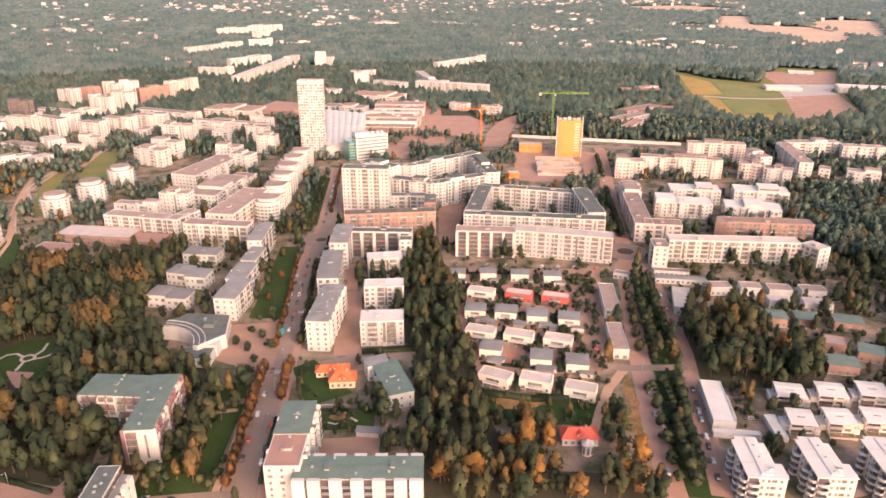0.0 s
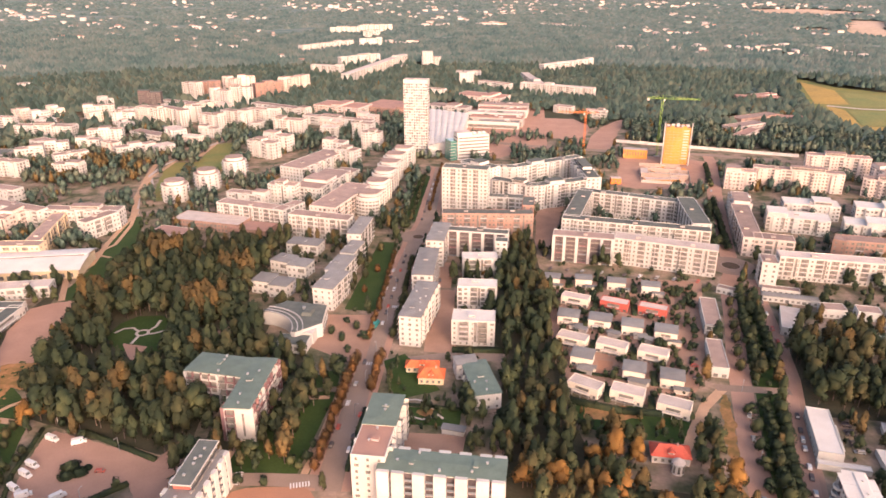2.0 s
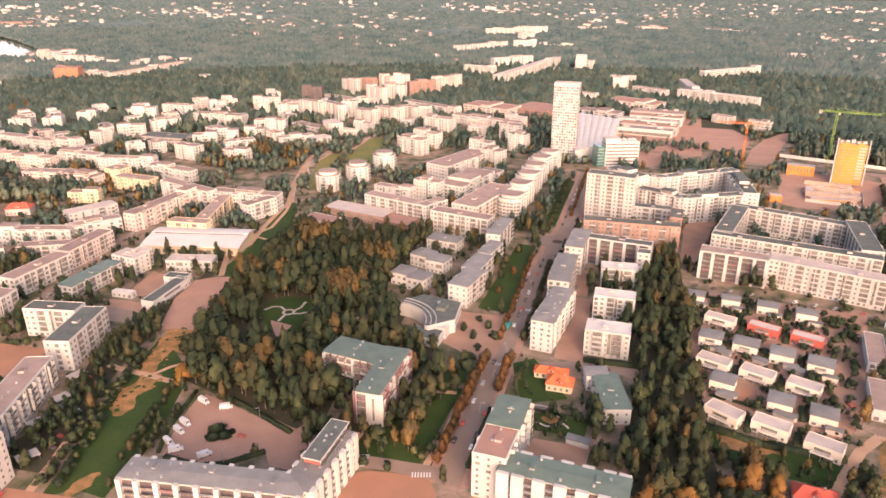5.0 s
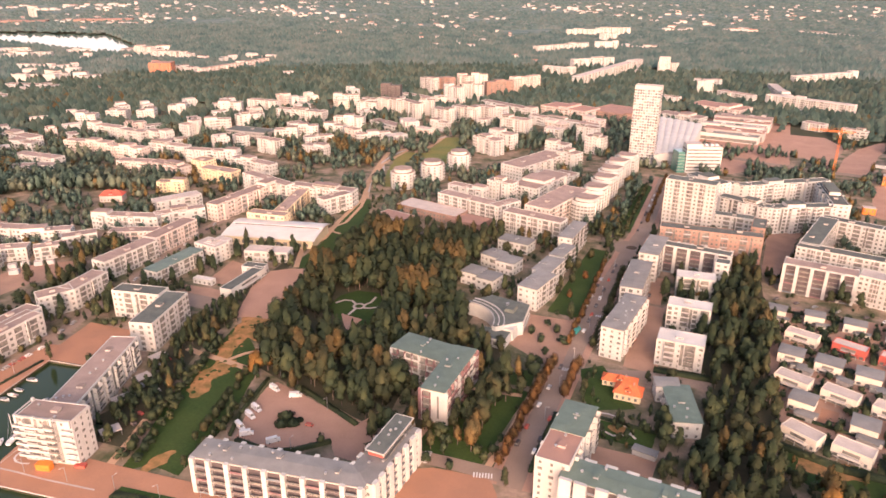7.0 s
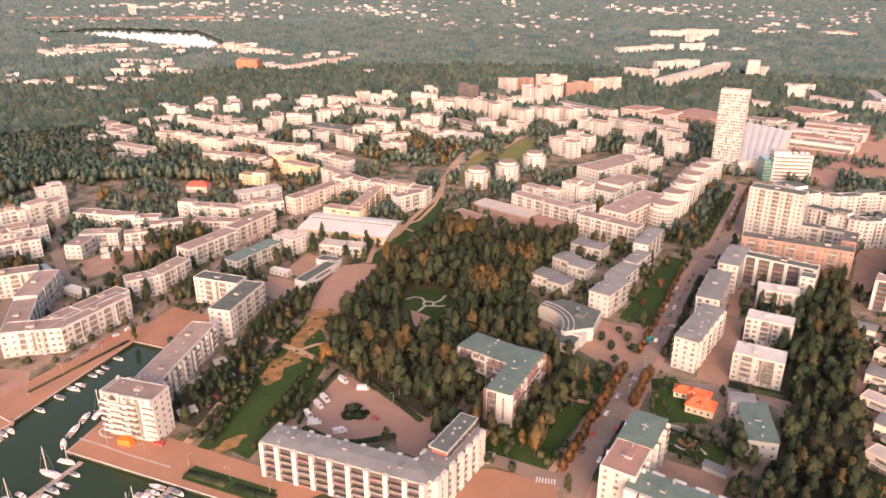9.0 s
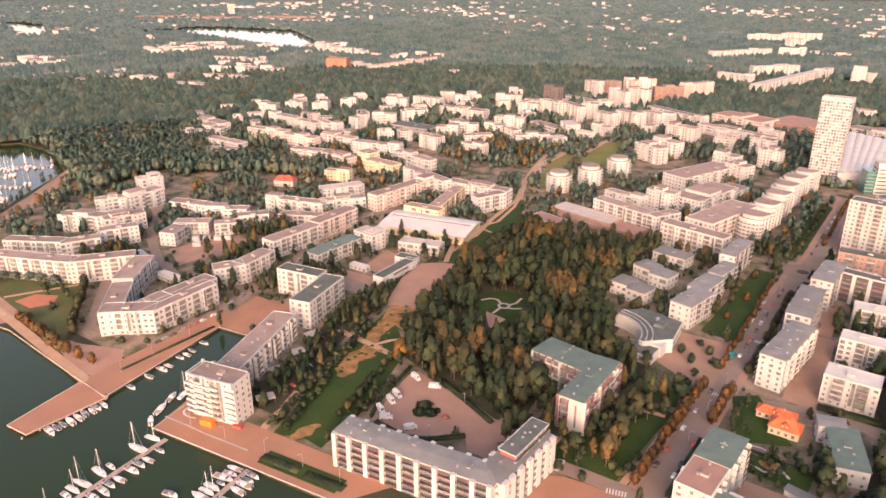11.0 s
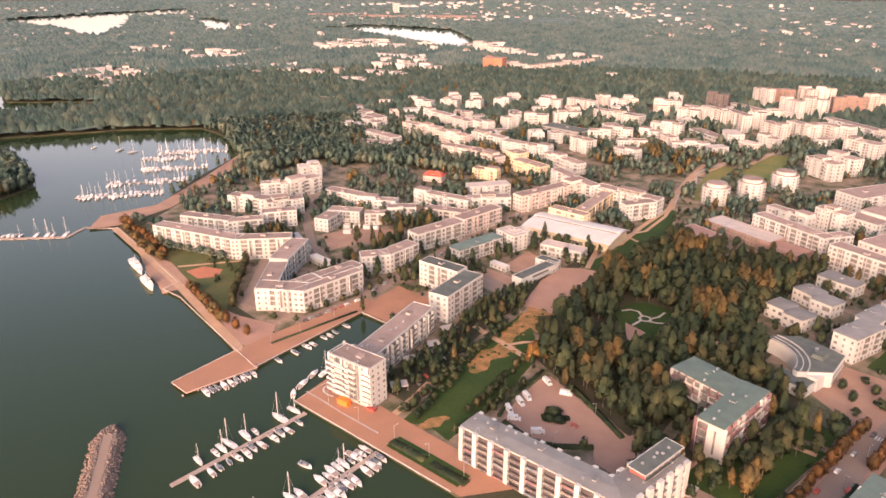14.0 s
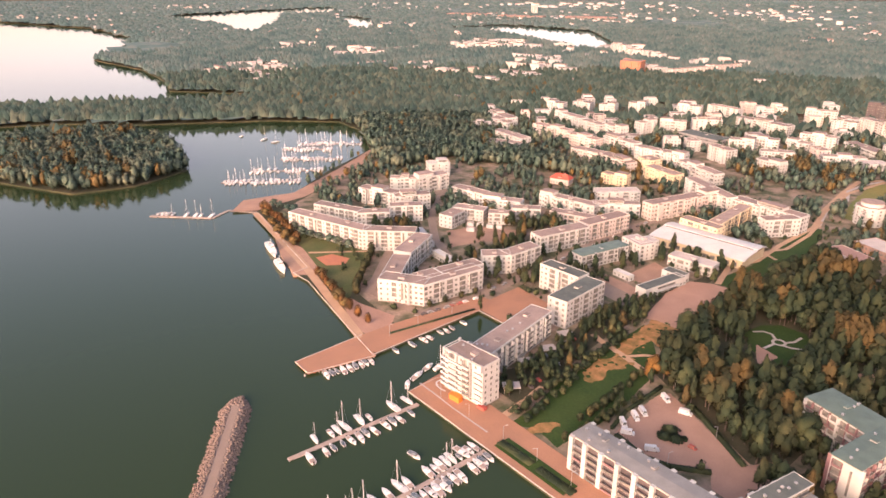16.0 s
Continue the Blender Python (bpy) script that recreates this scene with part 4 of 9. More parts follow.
sheet("dry_patch", [(-256, 218), (-259, 231), (-258, 245), (-252, 250), (-248, 240), (-250, 230), (-245, 222), (-243, 214), (-247, 212)], 0.188, "dry", "bare orange soil patch in the park lawn", "ground")
sheet("dry_patch", [(-225, 167), (-226, 176), (-222, 178), (-218, 170), (-222, 159), (-227, 154)], 0.193, "dry", "dry orange grass patch by the quay", "ground")
sheet("dry_patch", [(-232, 154), (-218, 159), (-205, 163), (-203, 157), (-215, 152), (-228, 150)], 0.197, "dry", "strip of dry orange grass beside the promenade", "ground")
sheet("gravel_field", [(-287, 289), (-280, 294), (-266, 297), (-283, 367), (-294, 370), (-304, 366), (-314, 356), (-308, 328)], 0.191, "sand", "flat pinkish gravel sports field", "ground")
strip("path", [(-285, 248), (-277, 247), (-256, 247), (-235, 246)], 4, 0.235, "track", "pale gravel path crossing the park lawn", "path")
strip("path", [(-256, 248), (-252, 258), (-246, 265)], 2.6, 0.239, "track", "pale gravel path forking over the lawn", "path")
strip("path", [(-238, 153), (-246, 175), (-252, 189)], 4, 0.243, "track", "gravel path from the quay to the park", "path")
strip("path", [(-302, 369), (-320, 400), (-318, 426), (-332, 469), (-347, 529), (-370, 575), (-395, 644), (-402, 714)], 4, 0.247, "track", "winding pale path through the park strip", "path")
sheet("lawn", [(-307, 369), (-314, 416), (-333, 475), (-354, 526), (-340, 531), (-322, 500), (-306, 462), (-290, 440), (-290, 372)], 0.191, "lawn", "green strip of lawn beside the wood", "lawn")
strip("path", [(-312.8, 441), (-328.4, 444.8), (-324.2, 466.1), (-336.2, 508.4), (-353.6, 548.3)], 3, 0.262, "track", "pale path bending through the lawn strip", "path")
sheet("park_lawn", [(-607, 139), (-586, 147), (-536, 148), (-513, 162), (-485, 182), (-472, 183), (-433, 159), (-406, 143), (-389, 133), (-424, 134), (-488, 137)], 0.195, "park_grass", "waterfront lawn beside the promenade", "lawn", free=True)
sheet("playground", [(-475, 140), (-476, 153), (-462, 162), (-452, 154), (-457, 142)], 0.239, "rust", "terracotta playground patch in the waterfront lawn", "ground")
strip("path", [(-487, 138), (-469, 179)], 3, 0.264, "track", "pale path across the waterfront lawn", "path")
sheet("quay", [(-280, 126), (-289, 151), (-237, 159), (-197, 166), (-163, 173), (-176, 147)], 0.288, "quay", "broad salmon granite quay along the harbour", "pavement")
sheet("quay", [(-347, 127), (-351, 146), (-360, 215), (-351, 219), (-342, 203), (-324, 126), (-336, 122)], 0.292, "quay", "granite promenade north of the basin", "pavement")
sheet("quay", [(-350, 201), (-343, 205), (-322, 209), (-328, 249), (-361, 245), (-352, 215)], 0.306, "quay", "salmon granite square at the head of the basin", "pavement")
strip("quay_edging", [(-282.2, 146.5), (-281.8, 144.2), (-281.0, 142.4), (-278.2, 141.1), (-274.5, 141.4), (-271.5, 142.8)], 0.9, 0.34, "roof_s", "white curved stone edging on the quay", "kerb", free=True)
strip("quay_step", [(-284, 134.4), (-270, 137.0), (-257, 138.9), (-232, 144.0)], 0.9, 0.35, "roof_w", "pale stone step along the quay", "kerb", free=True)
strip("planter", [(-223, 146), (-203, 150), (-182, 154)], 9, 0.460, "lawn", "long dark planted bed along the quay", "planting", free=True)
strip("road", [(-362, 216), (-357, 168), (-402, 154), (-463, 195), (-484, 209)], 7, 0.110, "asphalt", "curved street behind the waterfront park", "road")
strip("road", [(-362, 216), (-382, 280), (-404, 349), (-428, 444)], 9, 0.114, "asphalt", "asphalt street along the basin blocks", "road")
strip("road", [(-360, 219), (-422, 227), (-469, 237), (-520, 259), (-607, 320)], 7, 0.118, "asphalt", "curved residential street between white blocks", "road")
sheet("courtyard", [(-482, 254), (-478, 284), (-454, 308), (-436, 288), (-447, 266), (-447, 240)], 0.092, "paving", "reddish courtyard inside the curved block", "pavement")
sheet("courtyard", [(-347, 303), (-308, 305), (-314, 317), (-351, 312)], 0.096, "paving", "reddish paved school yard behind the blocks", "pavement")
sheet("courtyard", [(-342, 319), (-324, 325), (-330, 356), (-352, 359)], 0.101, "paving", "reddish yard beside the small apartment block", "pavement")
sheet("meadow", [(-368, 603), (-407, 699), (-371, 713), (-378, 685), (-341, 578), (-349, 573)], 0.095, "meadow", "yellow-green meadow beside a curving path", "lawn")
sheet("meadow", [(-367, 665), (-393, 792), (-371, 808), (-358, 780), (-333, 666), (-359, 663)], 0.099, "meadow", "green meadow slope beside the path", "lawn")
strip("path", [(-346, 533), (-370, 572), (-400, 646), (-416, 692), (-405, 723), (-386, 736), (-399, 829), (-379, 850)], 5, 0.131, "track", "pale gravel path winding round the meadow", "path")
strip("path", [(-348, 537), (-371, 579), (-381, 622), (-400, 652), (-406, 687), (-401, 769), (-391, 812)], 3.6, 0.133, "roof_w", "curving pale path along the meadow", "path")
sheet("building_site", [(81, 790), (119, 809), (184, 790), (160, 682), (90, 676), (77, 686)], 0.117, "sand", "pale building site with bare earth", "ground")
sheet("road", [(50, 828), (79, 828), (96, 933), (118, 1018), (100, 1006), (76, 959), (59, 899)], 0.141, "sand", "wide pale arterial road widening towards the station", "road")
strip("road", [(-99, 861), (-14, 837), (80, 825), (175, 825), (289, 803)], 12, 0.145, "asphalt", "road under the railway by the site", "road")
STUBBLE = [[(945, 2532), (1194, 3180), (1300, 3105), (1128, 2653), (1266, 2576), (1268, 2351), (1223, 2161), (1073, 1942), (960, 1902), (1040, 2129), (999, 2274), (940, 2397)],
           [(1330, 2731), (1534, 2903), (1676, 2840), (1463, 2412), (1257, 2061), (1247, 2197), (1293, 2436)],
           [(919, 3908), (1280, 4014), (1487, 3688), (1249, 3417), (988, 3509)], [(833, 2684), (943, 2736), (937, 2532), (822, 2582)]]
sheet("field", [(469, 1421), (497, 1325), (470, 1184), (419, 1184)], 0.369, "straw", "yellow sports field far off", "field")
sheet("field", [(503, 1305), (569, 1272), (542, 1167), (468, 1167)], 0.433, "pitch", "green football pitch far off", "field")
sheet("field", [(449, 1131), (511, 1125), (491, 1024), (428, 1020)], 0.497, "pitch", "green football pitch beside bare ground", "field")
sheet("field", [(431, 1173), (446, 1131), (423, 1012), (498, 1015), (475, 953), (415, 972), (403, 1029)], 0.340, "straw", "band of yellow grass round the pitch", "field")
sheet("field", [(608, 1292), (714, 1290), (667, 1216), (575, 1216)], 0.266, "roof_w", "pale gravel lot beside the sports ground", "field")
sheet("field", [(638, 1451), (798, 1450), (716, 1298), (610, 1298)], 0.258, "sand", "bare lot with sheds beyond the sports ground", "field")
sheet("field", [(577, 1200), (667, 1199), (597, 972), (494, 972)], 0.262, "sand", "bare pinkish ground beyond the pitches", "field")
sheet("field", [(602, 1291), (661, 1265), (663, 1182), (562, 1161)], 0.326, "roof_w", "pale bare ground far off", "field")
strip("path", [(432, 1168), (475, 1146), (536, 1140), (570, 1150)], 9, 0.56, "roof_w", "pale gravel track between the pitches", "path")
for k, outline in enumerate(STUBBLE):
    sheet("field", outline, 0.390 + 0.02 * k, "field", "tan stubble field near the horizon", "field")
def spread(outline, k):
    mx, my = sum(p[0] for p in outline) / len(outline), sum(p[1] for p in outline) / len(outline)
    return [(mx + (x - mx) * k, my + (y - my) * k) for x, y in outline]


sheet("lake", spread([(-3572, 415), (-3817, 839), (-4044, 1401), (-3592, 1273), (-3456, 1110), (-3626, 990), (-2955, 782), (-2521, 587), (-2548, 536), (-2923, 553)], 1.05), 0.278, "water", "pale far lake reflecting the sky", "water")
sheet("lake", spread([(-3320, 1176), (-2948, 1195), (-2475, 1021), (-2521, 934)], 1.05), 0.282, "water", "pale far lake inlet reflecting the sky", "water")
sheet("lake", spread([(-2422, 1251), (-2402, 1534), (-2047, 1636), (-1628, 1394), (-1525, 1240), (-1781, 1257), (-2263, 1328)], 1.05), 0.286, "water", "long pale river far off", "water")
strip("pavement", [(-80, 222), (-82, 239), (-88, 329), (-94, 439), (-95, 501), (-94, 559), (-108, 729)], 19, 0.085, "sand", "pale pinkish pavement flanking the boulevard", "pavement")
strip("avenue_verge", [(106, 226), (115, 280), (125, 345), (137, 440)], 17, 0.0835, "lawn", "dark grass beneath the avenue trees", "lawn", free=True)
strip("pavement", [(94, 222), (99, 273), (112, 359), (139, 493), (150, 581), (177, 777)], 11, 0.088, "sand", "pinkish pavement beside the avenue", "pavement")
strip("pavement", [(114, 227), (120, 258), (127, 301), (135, 339), (140, 385), (147, 468)], 9, 0.091, "paving", "reddish pavement beside the avenue carriageway", "pavement")
sheet("bare_verge", [(95.4, 319), (99.0, 318.4), (95.3, 290), (92.6, 266), (90.0, 249), (88.5, 230), (80, 230), (82, 246), (87, 265), (90, 288)], 0.182, "dry", "dry orange bare verge beside the avenue", "ground")
strip("path", [(-599, 125), (-519, 127), (-461, 128), (-385, 126), (-344, 125)], 6, 0.237, "track", "pale waterfront promenade along the shore", "path")
sheet("harbour_yard", [(-606, 128), (-613, 107), (-642, 124), (-644, 173), (-709, 242), (-773, 304), (-753, 305), (-674, 236), (-627, 179)], 0.181, "paving", "pinkish harbour yard beside the marina", "pavement")
sheet("lawn", [(-247, 345), (-241, 356), (-227, 359), (-215, 352), (-207, 334), (-206, 318), (-218, 312), (-232, 317), (-245, 328)], 0.165, "lawn", "dark grassy clearing with pale paths in the wood", "lawn")
RING = [(-227.4 + 3.4 * math.cos(radians(k)), 336.7 + 3.4 * math.sin(radians(k))) for k in range(0, 361, 30)]
strip("path", RING, 1.7, 0.239, "roof_w", "pale round garden path in the clearing", "path")
for k, arm in enumerate(([(-230.6, 338.0), (-236, 341.5), (-240.8, 339.9), (-243.5, 334)], [(-225.2, 339.4), (-223.5, 345), (-224.9, 353.2)], [(-224.2, 335.4), (-219.6, 337.3), (-214, 343)], [(-227.6, 333.3), (-226.8, 323.6)])):
    strip("path", arm, 1.7, 0.253 + 0.014 * k, "roof_w", "pale garden path leading from the round path", "path")
sheet("terrace", [(-232, 323.5), (-216, 322), (-214, 305), (-221, 310)], 0.237, "sand", "pale paved terrace in the clearing", "pavement")
sheet("open_ground", [(475, 1477), (514, 1360), (582, 1304), (627, 1396), (714, 1518), (811, 1474), (692, 1228), (607, 1006), (576, 978), (472, 942), (404, 964), (393, 1008), (397, 1162)], 0.151, "meadow", "open yellow-green grassland round the pitches", "ground")
sheet("lanes", [(8, 458), (112, 458), (91, 334), (74, 301), (20, 311), (11, 360)], 0.179, "paving", "pinkish lanes and forecourts between terraced houses", "pavement", free=True)
sheet("court", [(36.1, 343.8), (44.1, 343.2), (41.8, 327.9), (34.8, 329)], 0.196, "quay", "small orange paved court between terraced houses", "pavement")
sheet("yard", [(-193, 333), (-181, 352), (-173, 343), (-175, 323), (-184, 322)], 0.224, "paving", "salmon paved yard behind the wooded edge", "pavement")
strip("path", [(-201, 244), (-179, 237), (-160, 232)], 2.6, 0.248, "track", "pale gravel path beside the hedge", "path")
strip("path", [(-65, 290), (-56, 292), (-50, 291), (-45, 283), (-40, 278)], 1.2, 0.272, "roof_w", "pale winding garden path behind the villa", "path")
strip("path", [(-64, 280), (-56, 278), (-50, 276), (-43, 280)], 1.2, 0.286, "roof_w", "pale curved garden path over the lawn", "path")
sheet("bed", [(-53, 281), (-52, 285), (-46, 286), (-44, 281), (-48, 278)], 0.280, "dry", "orange brown planted bed in the garden", "planting", free=True)
sheet("parking", [(-309, 306), (-307, 290), (-330, 288), (-346, 302)], 0.106, "asphalt", "grey asphalt forecourt by the small block", "pavement")
sheet("forecourt", [(-412, 134), (-386, 142), (-361, 154), (-350, 147), (-346, 129), (-366, 127)], 0.074, "sand", "pale gravel forecourt at the root of the pier", "pavement", free=True)
sheet("station_yard", [(-231, 1078), (-132, 1128), (-3, 1126), (5, 845), (-49, 775), (-88, 784), (-120, 825), (-139, 820), (-186, 876)], 0.058, "sand", "pale pinkish paved ground round the shopping centre", "pavement", free=True)
strip("path", [(-93, 226), (-93, 250), (-95, 292)], 3.2, 0.142, "track", "pale gravel walk beside the birch lawn", "path")
sheet("lawn", [(-115, 303), (-101, 317), (-98, 298), (-112, 294)], 0.086, "lawn", "small dark lawn beside the plaza", "lawn", free=True)

# ---- blocks
block(-61.9, 229.7, -89.5, 20.4, 14.0, 22.0, "wr", True)
block(-62.0, 250.6, -88.7, 22.5, 14.0, 22.5, "wg", True)
block(-32.4, 222.4, -0.1, 49.7, 13.0, 19.0, "wg", True, fins=True, pier=2.4, pitch=8.4)
block(-24.8, 303.6, 19.8, 12.8, 31.4, 9.0, "wg", True)
block(-34.2, 318.9, 19.7, 11.4, 9.0, 9.0, "wa", True)
block(-67.3, 367.5, -3.2, 12.5, 47.7, 19.0, "wa", True)
block(-72.8, 424.0, 3.5, 13.3, 46.2, 19.0, "wa", True)
block(-72.4, 477.9, -0.1, 12.7, 38.3, 20.0, "wa", True)
block(-44.4, 485.7, -3.1, 45.6, 9.0, 20.0, "wd", True, fins=True)
block(-25.6, 468.6, -0.1, 8.8, 9.0, 20.0, "wd", True)
block(-36.2, 401.2, 3.7, 24.7, 12.0, 16.0, "ws", True)
block(-33.9, 356.6, 3.0, 24.5, 14.0, 16.0, "ws", True)
block(-39.3, 448.8, 9.3, 24.3, 12.0, 15.0, "ws", True)
block(-40.5, 525.6, 6.4, 71.4, 11.0, 21.0, "bd", True)
block(-9.4, 557.4, -0.1, 9.7, 24.0, 21.0, "bd", True)
block(-63.9, 579.6, -5.3, 39.4, 14.0, 42.0, "wd", True)
block(-29.4, 587.6, -0.1, 30.4, 10.0, 15.0, "wd", True)
block(-23.5, 610.6, -23.8, 44.3, 11.0, 22.0, "wd", True)
block(18.8, 616.7, 29.7, 62.1, 11.0, 22.0, "wd", True)
block(5.5, 687.8, 37.9, 79.1, 11.0, 22.0, "wd", True)
block(-36.5, 660.6, 8.5, 27.2, 11.0, 22.0, "wd", True)
block(40.6, 658.3, -79.8, 68.0, 12.0, 24.0, "wd", True)
block(-58.2, 644.8, -38.4, 39.1, 14.0, 28.0, "wd", True)
block(71.2, 512.5, -7.8, 107.9, 11.0, 22.0, "wd", True)
block(31.3, 556.5, -100.9, 71.8, 13.0, 22.0, "wd", True)
block(120.0, 549.6, 91.1, 65.9, 14.0, 22.0, "wd", True)
block(54.0, 596.0, -14.1, 42.0, 10.0, 20.0, "wd", True)
block(97.8, 584.2, -15.8, 48.5, 10.0, 20.0, "wd", True)
block(32.6, 487.6, -4.8, 43.7, 12.0, 20.0, "wb", True, fins=True)
block(89.8, 481.5, -13.5, 69.9, 13.0, 20.0, "ww", True)
block(210.4, 473.9, -4.3, 91.8, 12.0, 17.0, "ww", True)
block(264.3, 460.7, -63.4, 14.4, 12.0, 17.0, "ww", True)
block(154.3, 463.1, -6.0, 10.4, 16.0, 18.0, "wb", True)
block(161.5, 551.9, -96.4, 82.1, 14.0, 15.0, "pb")
block(172.1, 515.3, -8.0, 27.8, 14.0, 15.0, "pb")
block(172.0, 615.0, 80.0, 38.0, 14.0, 14.0, "wb")
block(207.9, 577.1, -11.4, 46.9, 19.0, 13.0, "ws")
block(229.7, 614.3, -9.1, 43.9, 19.0, 13.0, "ws")
block(263.3, 566.3, -15.4, 44.9, 19.0, 12.0, "ws")
block(289.5, 612.2, -12.8, 46.5, 19.0, 12.0, "ws")
block(256.7, 520.6, -6.9, 65.6, 13.0, 14.0, "bb")
block(222.1, 523.7, -25.5, 9.2, 14.0, 14.0, "bb")
block(244.5, 699.6, -13.2, 79.9, 12.0, 19.0, "pb")
block(190.4, 693.4, -9.3, 27.6, 14.0, 18.0, "pb")
block(298.1, 750.7, -10.2, 59.3, 13.0, 22.0, "pb")
block(327.2, 709.3, -80.5, 28.6, 13.0, 20.0, "pb")
block(310.7, 685.1, -22.2, 22.9, 13.0, 17.0, "pb")
block(329.4, 665.9, -29.3, 25.1, 13.0, 17.0, "wb")
block(371.0, 723.9, -99.5, 87.8, 13.0, 18.0, "wb")
block(413.8, 772.5, -0.1, 58.3, 13.0, 18.0, "wb")
block(459.0, 751.3, -14.2, 42.0, 13.0, 18.0, "wb")
block(410.2, 660.5, -24.9, 28.6, 12.0, 15.0, "wb")
block(380.6, 676.8, -24.8, 9.9, 13.0, 14.0, "pb")
block(197.0, 712.8, -0.1, 14.6, 12.0, 6.0, "wb")
block(182.1, 419.4, -0.1, 14.0, 10.0, 6.0, "wb")
block(202.2, 418.4, -7.6, 13.3, 10.0, 6.0, "wb")
block(219.7, 415.0, -6.8, 14.6, 10.0, 6.0, "wb")
block(240.3, 413.2, -6.5, 15.2, 10.0, 6.0, "wb")
block(212.9, 398.0, -6.0, 15.6, 9.0, 6.0, "ww")
block(234.1, 394.0, -10.8, 16.9, 9.0, 6.0, "ww")
block(199.0, 376.7, -8.8, 14.3, 11.0, 6.0, "bg")
block(217.5, 374.1, -13.6, 12.3, 11.0, 6.0, "bg")
block(240.4, 370.4, -15.9, 15.5, 11.0, 6.0, "bg")
block(219.8, 345.2, -19.7, 11.2, 11.0, 6.0, "bb")
block(212.1, 323.0, -13.0, 15.1, 11.0, 6.0, "bg")
block(234.2, 334.9, -26.1, 12.2, 11.0, 6.0, "bg")
block(152.0, 401.0, 76.0, 30.0, 11.0, 5.5, "ww")
block(159.6, 447.4, -9.7, 23.3, 6.0, 4.0, "wb")
block(161.7, 434.7, -8.1, 33.1, 6.0, 4.0, "wa")
block(125.5, 442.5, -25.2, 13.4, 6.0, 4.0, "wb")
block(105.7, 401.0, -5.4, 9.7, 38.0, 6.4, "wb")
block(99.2, 350.3, -4.5, 8.6, 31.5, 6.4, "wb")
block(132.6, 286.8, -8.5, 10.2, 35.0, 6.0, "ws", True)
for bx, by, g in ((128.8, 235.3, -5.5), (156.0, 235.0, -4.5), (184.0, 235.0, -5.0)):
    stepped_block(bx, by, g, 13.0)
for bx, by, g, w, key, word in ((171.0, 294.2, -12.0, 13.6, "white", "white"), (191.4, 294.6, -12.0, 13.4, "cream", "cream"), (212.0, 295.0, -12.0, 13.4, "white", "white"),
                                (166.0, 272.2, -10.0, 11.6, "white", "white"), (184.0, 272.6, -8.0, 12.2, "cream", "cream"), (201.6, 273.0, -10.0, 12.0, "cream", "cream")):
    garden_house(bx, by, g, w, 12.6, key, word)
block(134.3, 265.9, -6.8, 21.2, 3.6, 3.0, "ws")
block(154.2, 270.5, -94.3, 17.6, 5.4, 3.0, "ws")
block(725.4, 1200.2, -19.5, 104.5, 40.0, 10.0, "ws")
block(590.5, 1233.0, -12.1, 57.8, 30.0, 6.0, "ws")
block(714.8, 1427.9, -20.6, 45.6, 20.0, 5.0, "ws")
block(-129.2, 394.7, -6.8, 13.4, 28.2, 15.0, "wa", True)
block(-130.9, 422.3, -4.1, 12.5, 26.5, 15.0, "wa", True)
block(-130.6, 452.4, -5.9, 9.9, 23.6, 15.0, "wa", True)
block(-134.2, 488.7, -0.1, 10.5, 38.3, 18.0, "wa", True)
block(-171.3, 508.0, -8.5, 51.6, 13.0, 18.0, "wb", True)
block(-170.0, 562.2, -10.0, 23.9, 71.2, 18.0, "pb", True)
block(-178.0, 405.0, -7.5, 12.7, 14.0, 9.0, "wa", True)
block(-164.3, 400.1, -7.4, 12.6, 14.0, 9.0, "wa", True)
block(-176.9, 438.8, -15.3, 14.3, 14.0, 9.0, "wa", True)
block(-162.8, 432.5, -7.7, 13.8, 14.0, 9.0, "wa", True)
block(-173.4, 474.3, -5.0, 25.1, 14.0, 8.0, "wa", True)
block(-151.1, 282.4, -3.6, 30.6, 17.0, 18.0, "vg", True, fins=True)
block(-130.5, 269.6, -85.8, 43.2, 12.0, 18.0, "vg", True, fins=True)
crescent_block(-147, 566, -6, 19)
crescent_block(-149, 603, -6, 19)
crescent_block(-150, 639, -6, 19)
crescent_block(-152, 672, -6, 19)
crescent_block(-153, 703, -6, 19)
crescent_block(-150, 731, -6, 19)
block(-205.7, 622.4, -10.4, 27.8, 65.2, 14.0, "wb")
block(-199.5, 648.6, -14.8, 21.0, 55.1, 10.0, "wb")
block(-237.0, 691.8, -17.0, 27.2, 78.4, 14.0, "wb")
block(-208.8, 723.7, -21.9, 25.6, 14.0, 18.0, "wb")
block(-232.0, 756.1, -11.3, 26.5, 14.0, 18.0, "wb")
block(-200.4, 800.6, -7.4, 22.8, 14.0, 20.0, "wb")
block(-223.1, 849.9, -14.0, 27.0, 12.0, 20.0, "wb")
block(-236.1, 529.1, -12.1, 64.5, 13.0, 17.0, "wb")
block(-256.3, 566.3, -9.1, 38.9, 10.0, 15.0, "wb")
block(-205.7, 530.4, 66.6, 26.8, 11.0, 17.0, "wb")
block(-228.4, 581.2, -7.1, 26.4, 12.0, 20.0, "wb")
block(-318.2, 849.2, -9.6, 39.5, 16.0, 22.0, "wb")
block(-308.0, 779.9, -18.4, 34.8, 14.0, 18.0, "wb")
block(-312.9, 745.8, -23.1, 38.6, 14.0, 18.0, "wb")
block(-268.0, 517.0, -8.0, 62.0, 22.0, 7.4, "bw")
block(-229.0, 507.0, -8.0, 34.0, 20.0, 6.0, "br")
block(-288.0, 487.0, -10.0, 30.0, 17.0, 6.4, "pr")
round_block(-333, 580, 12.2, 19)
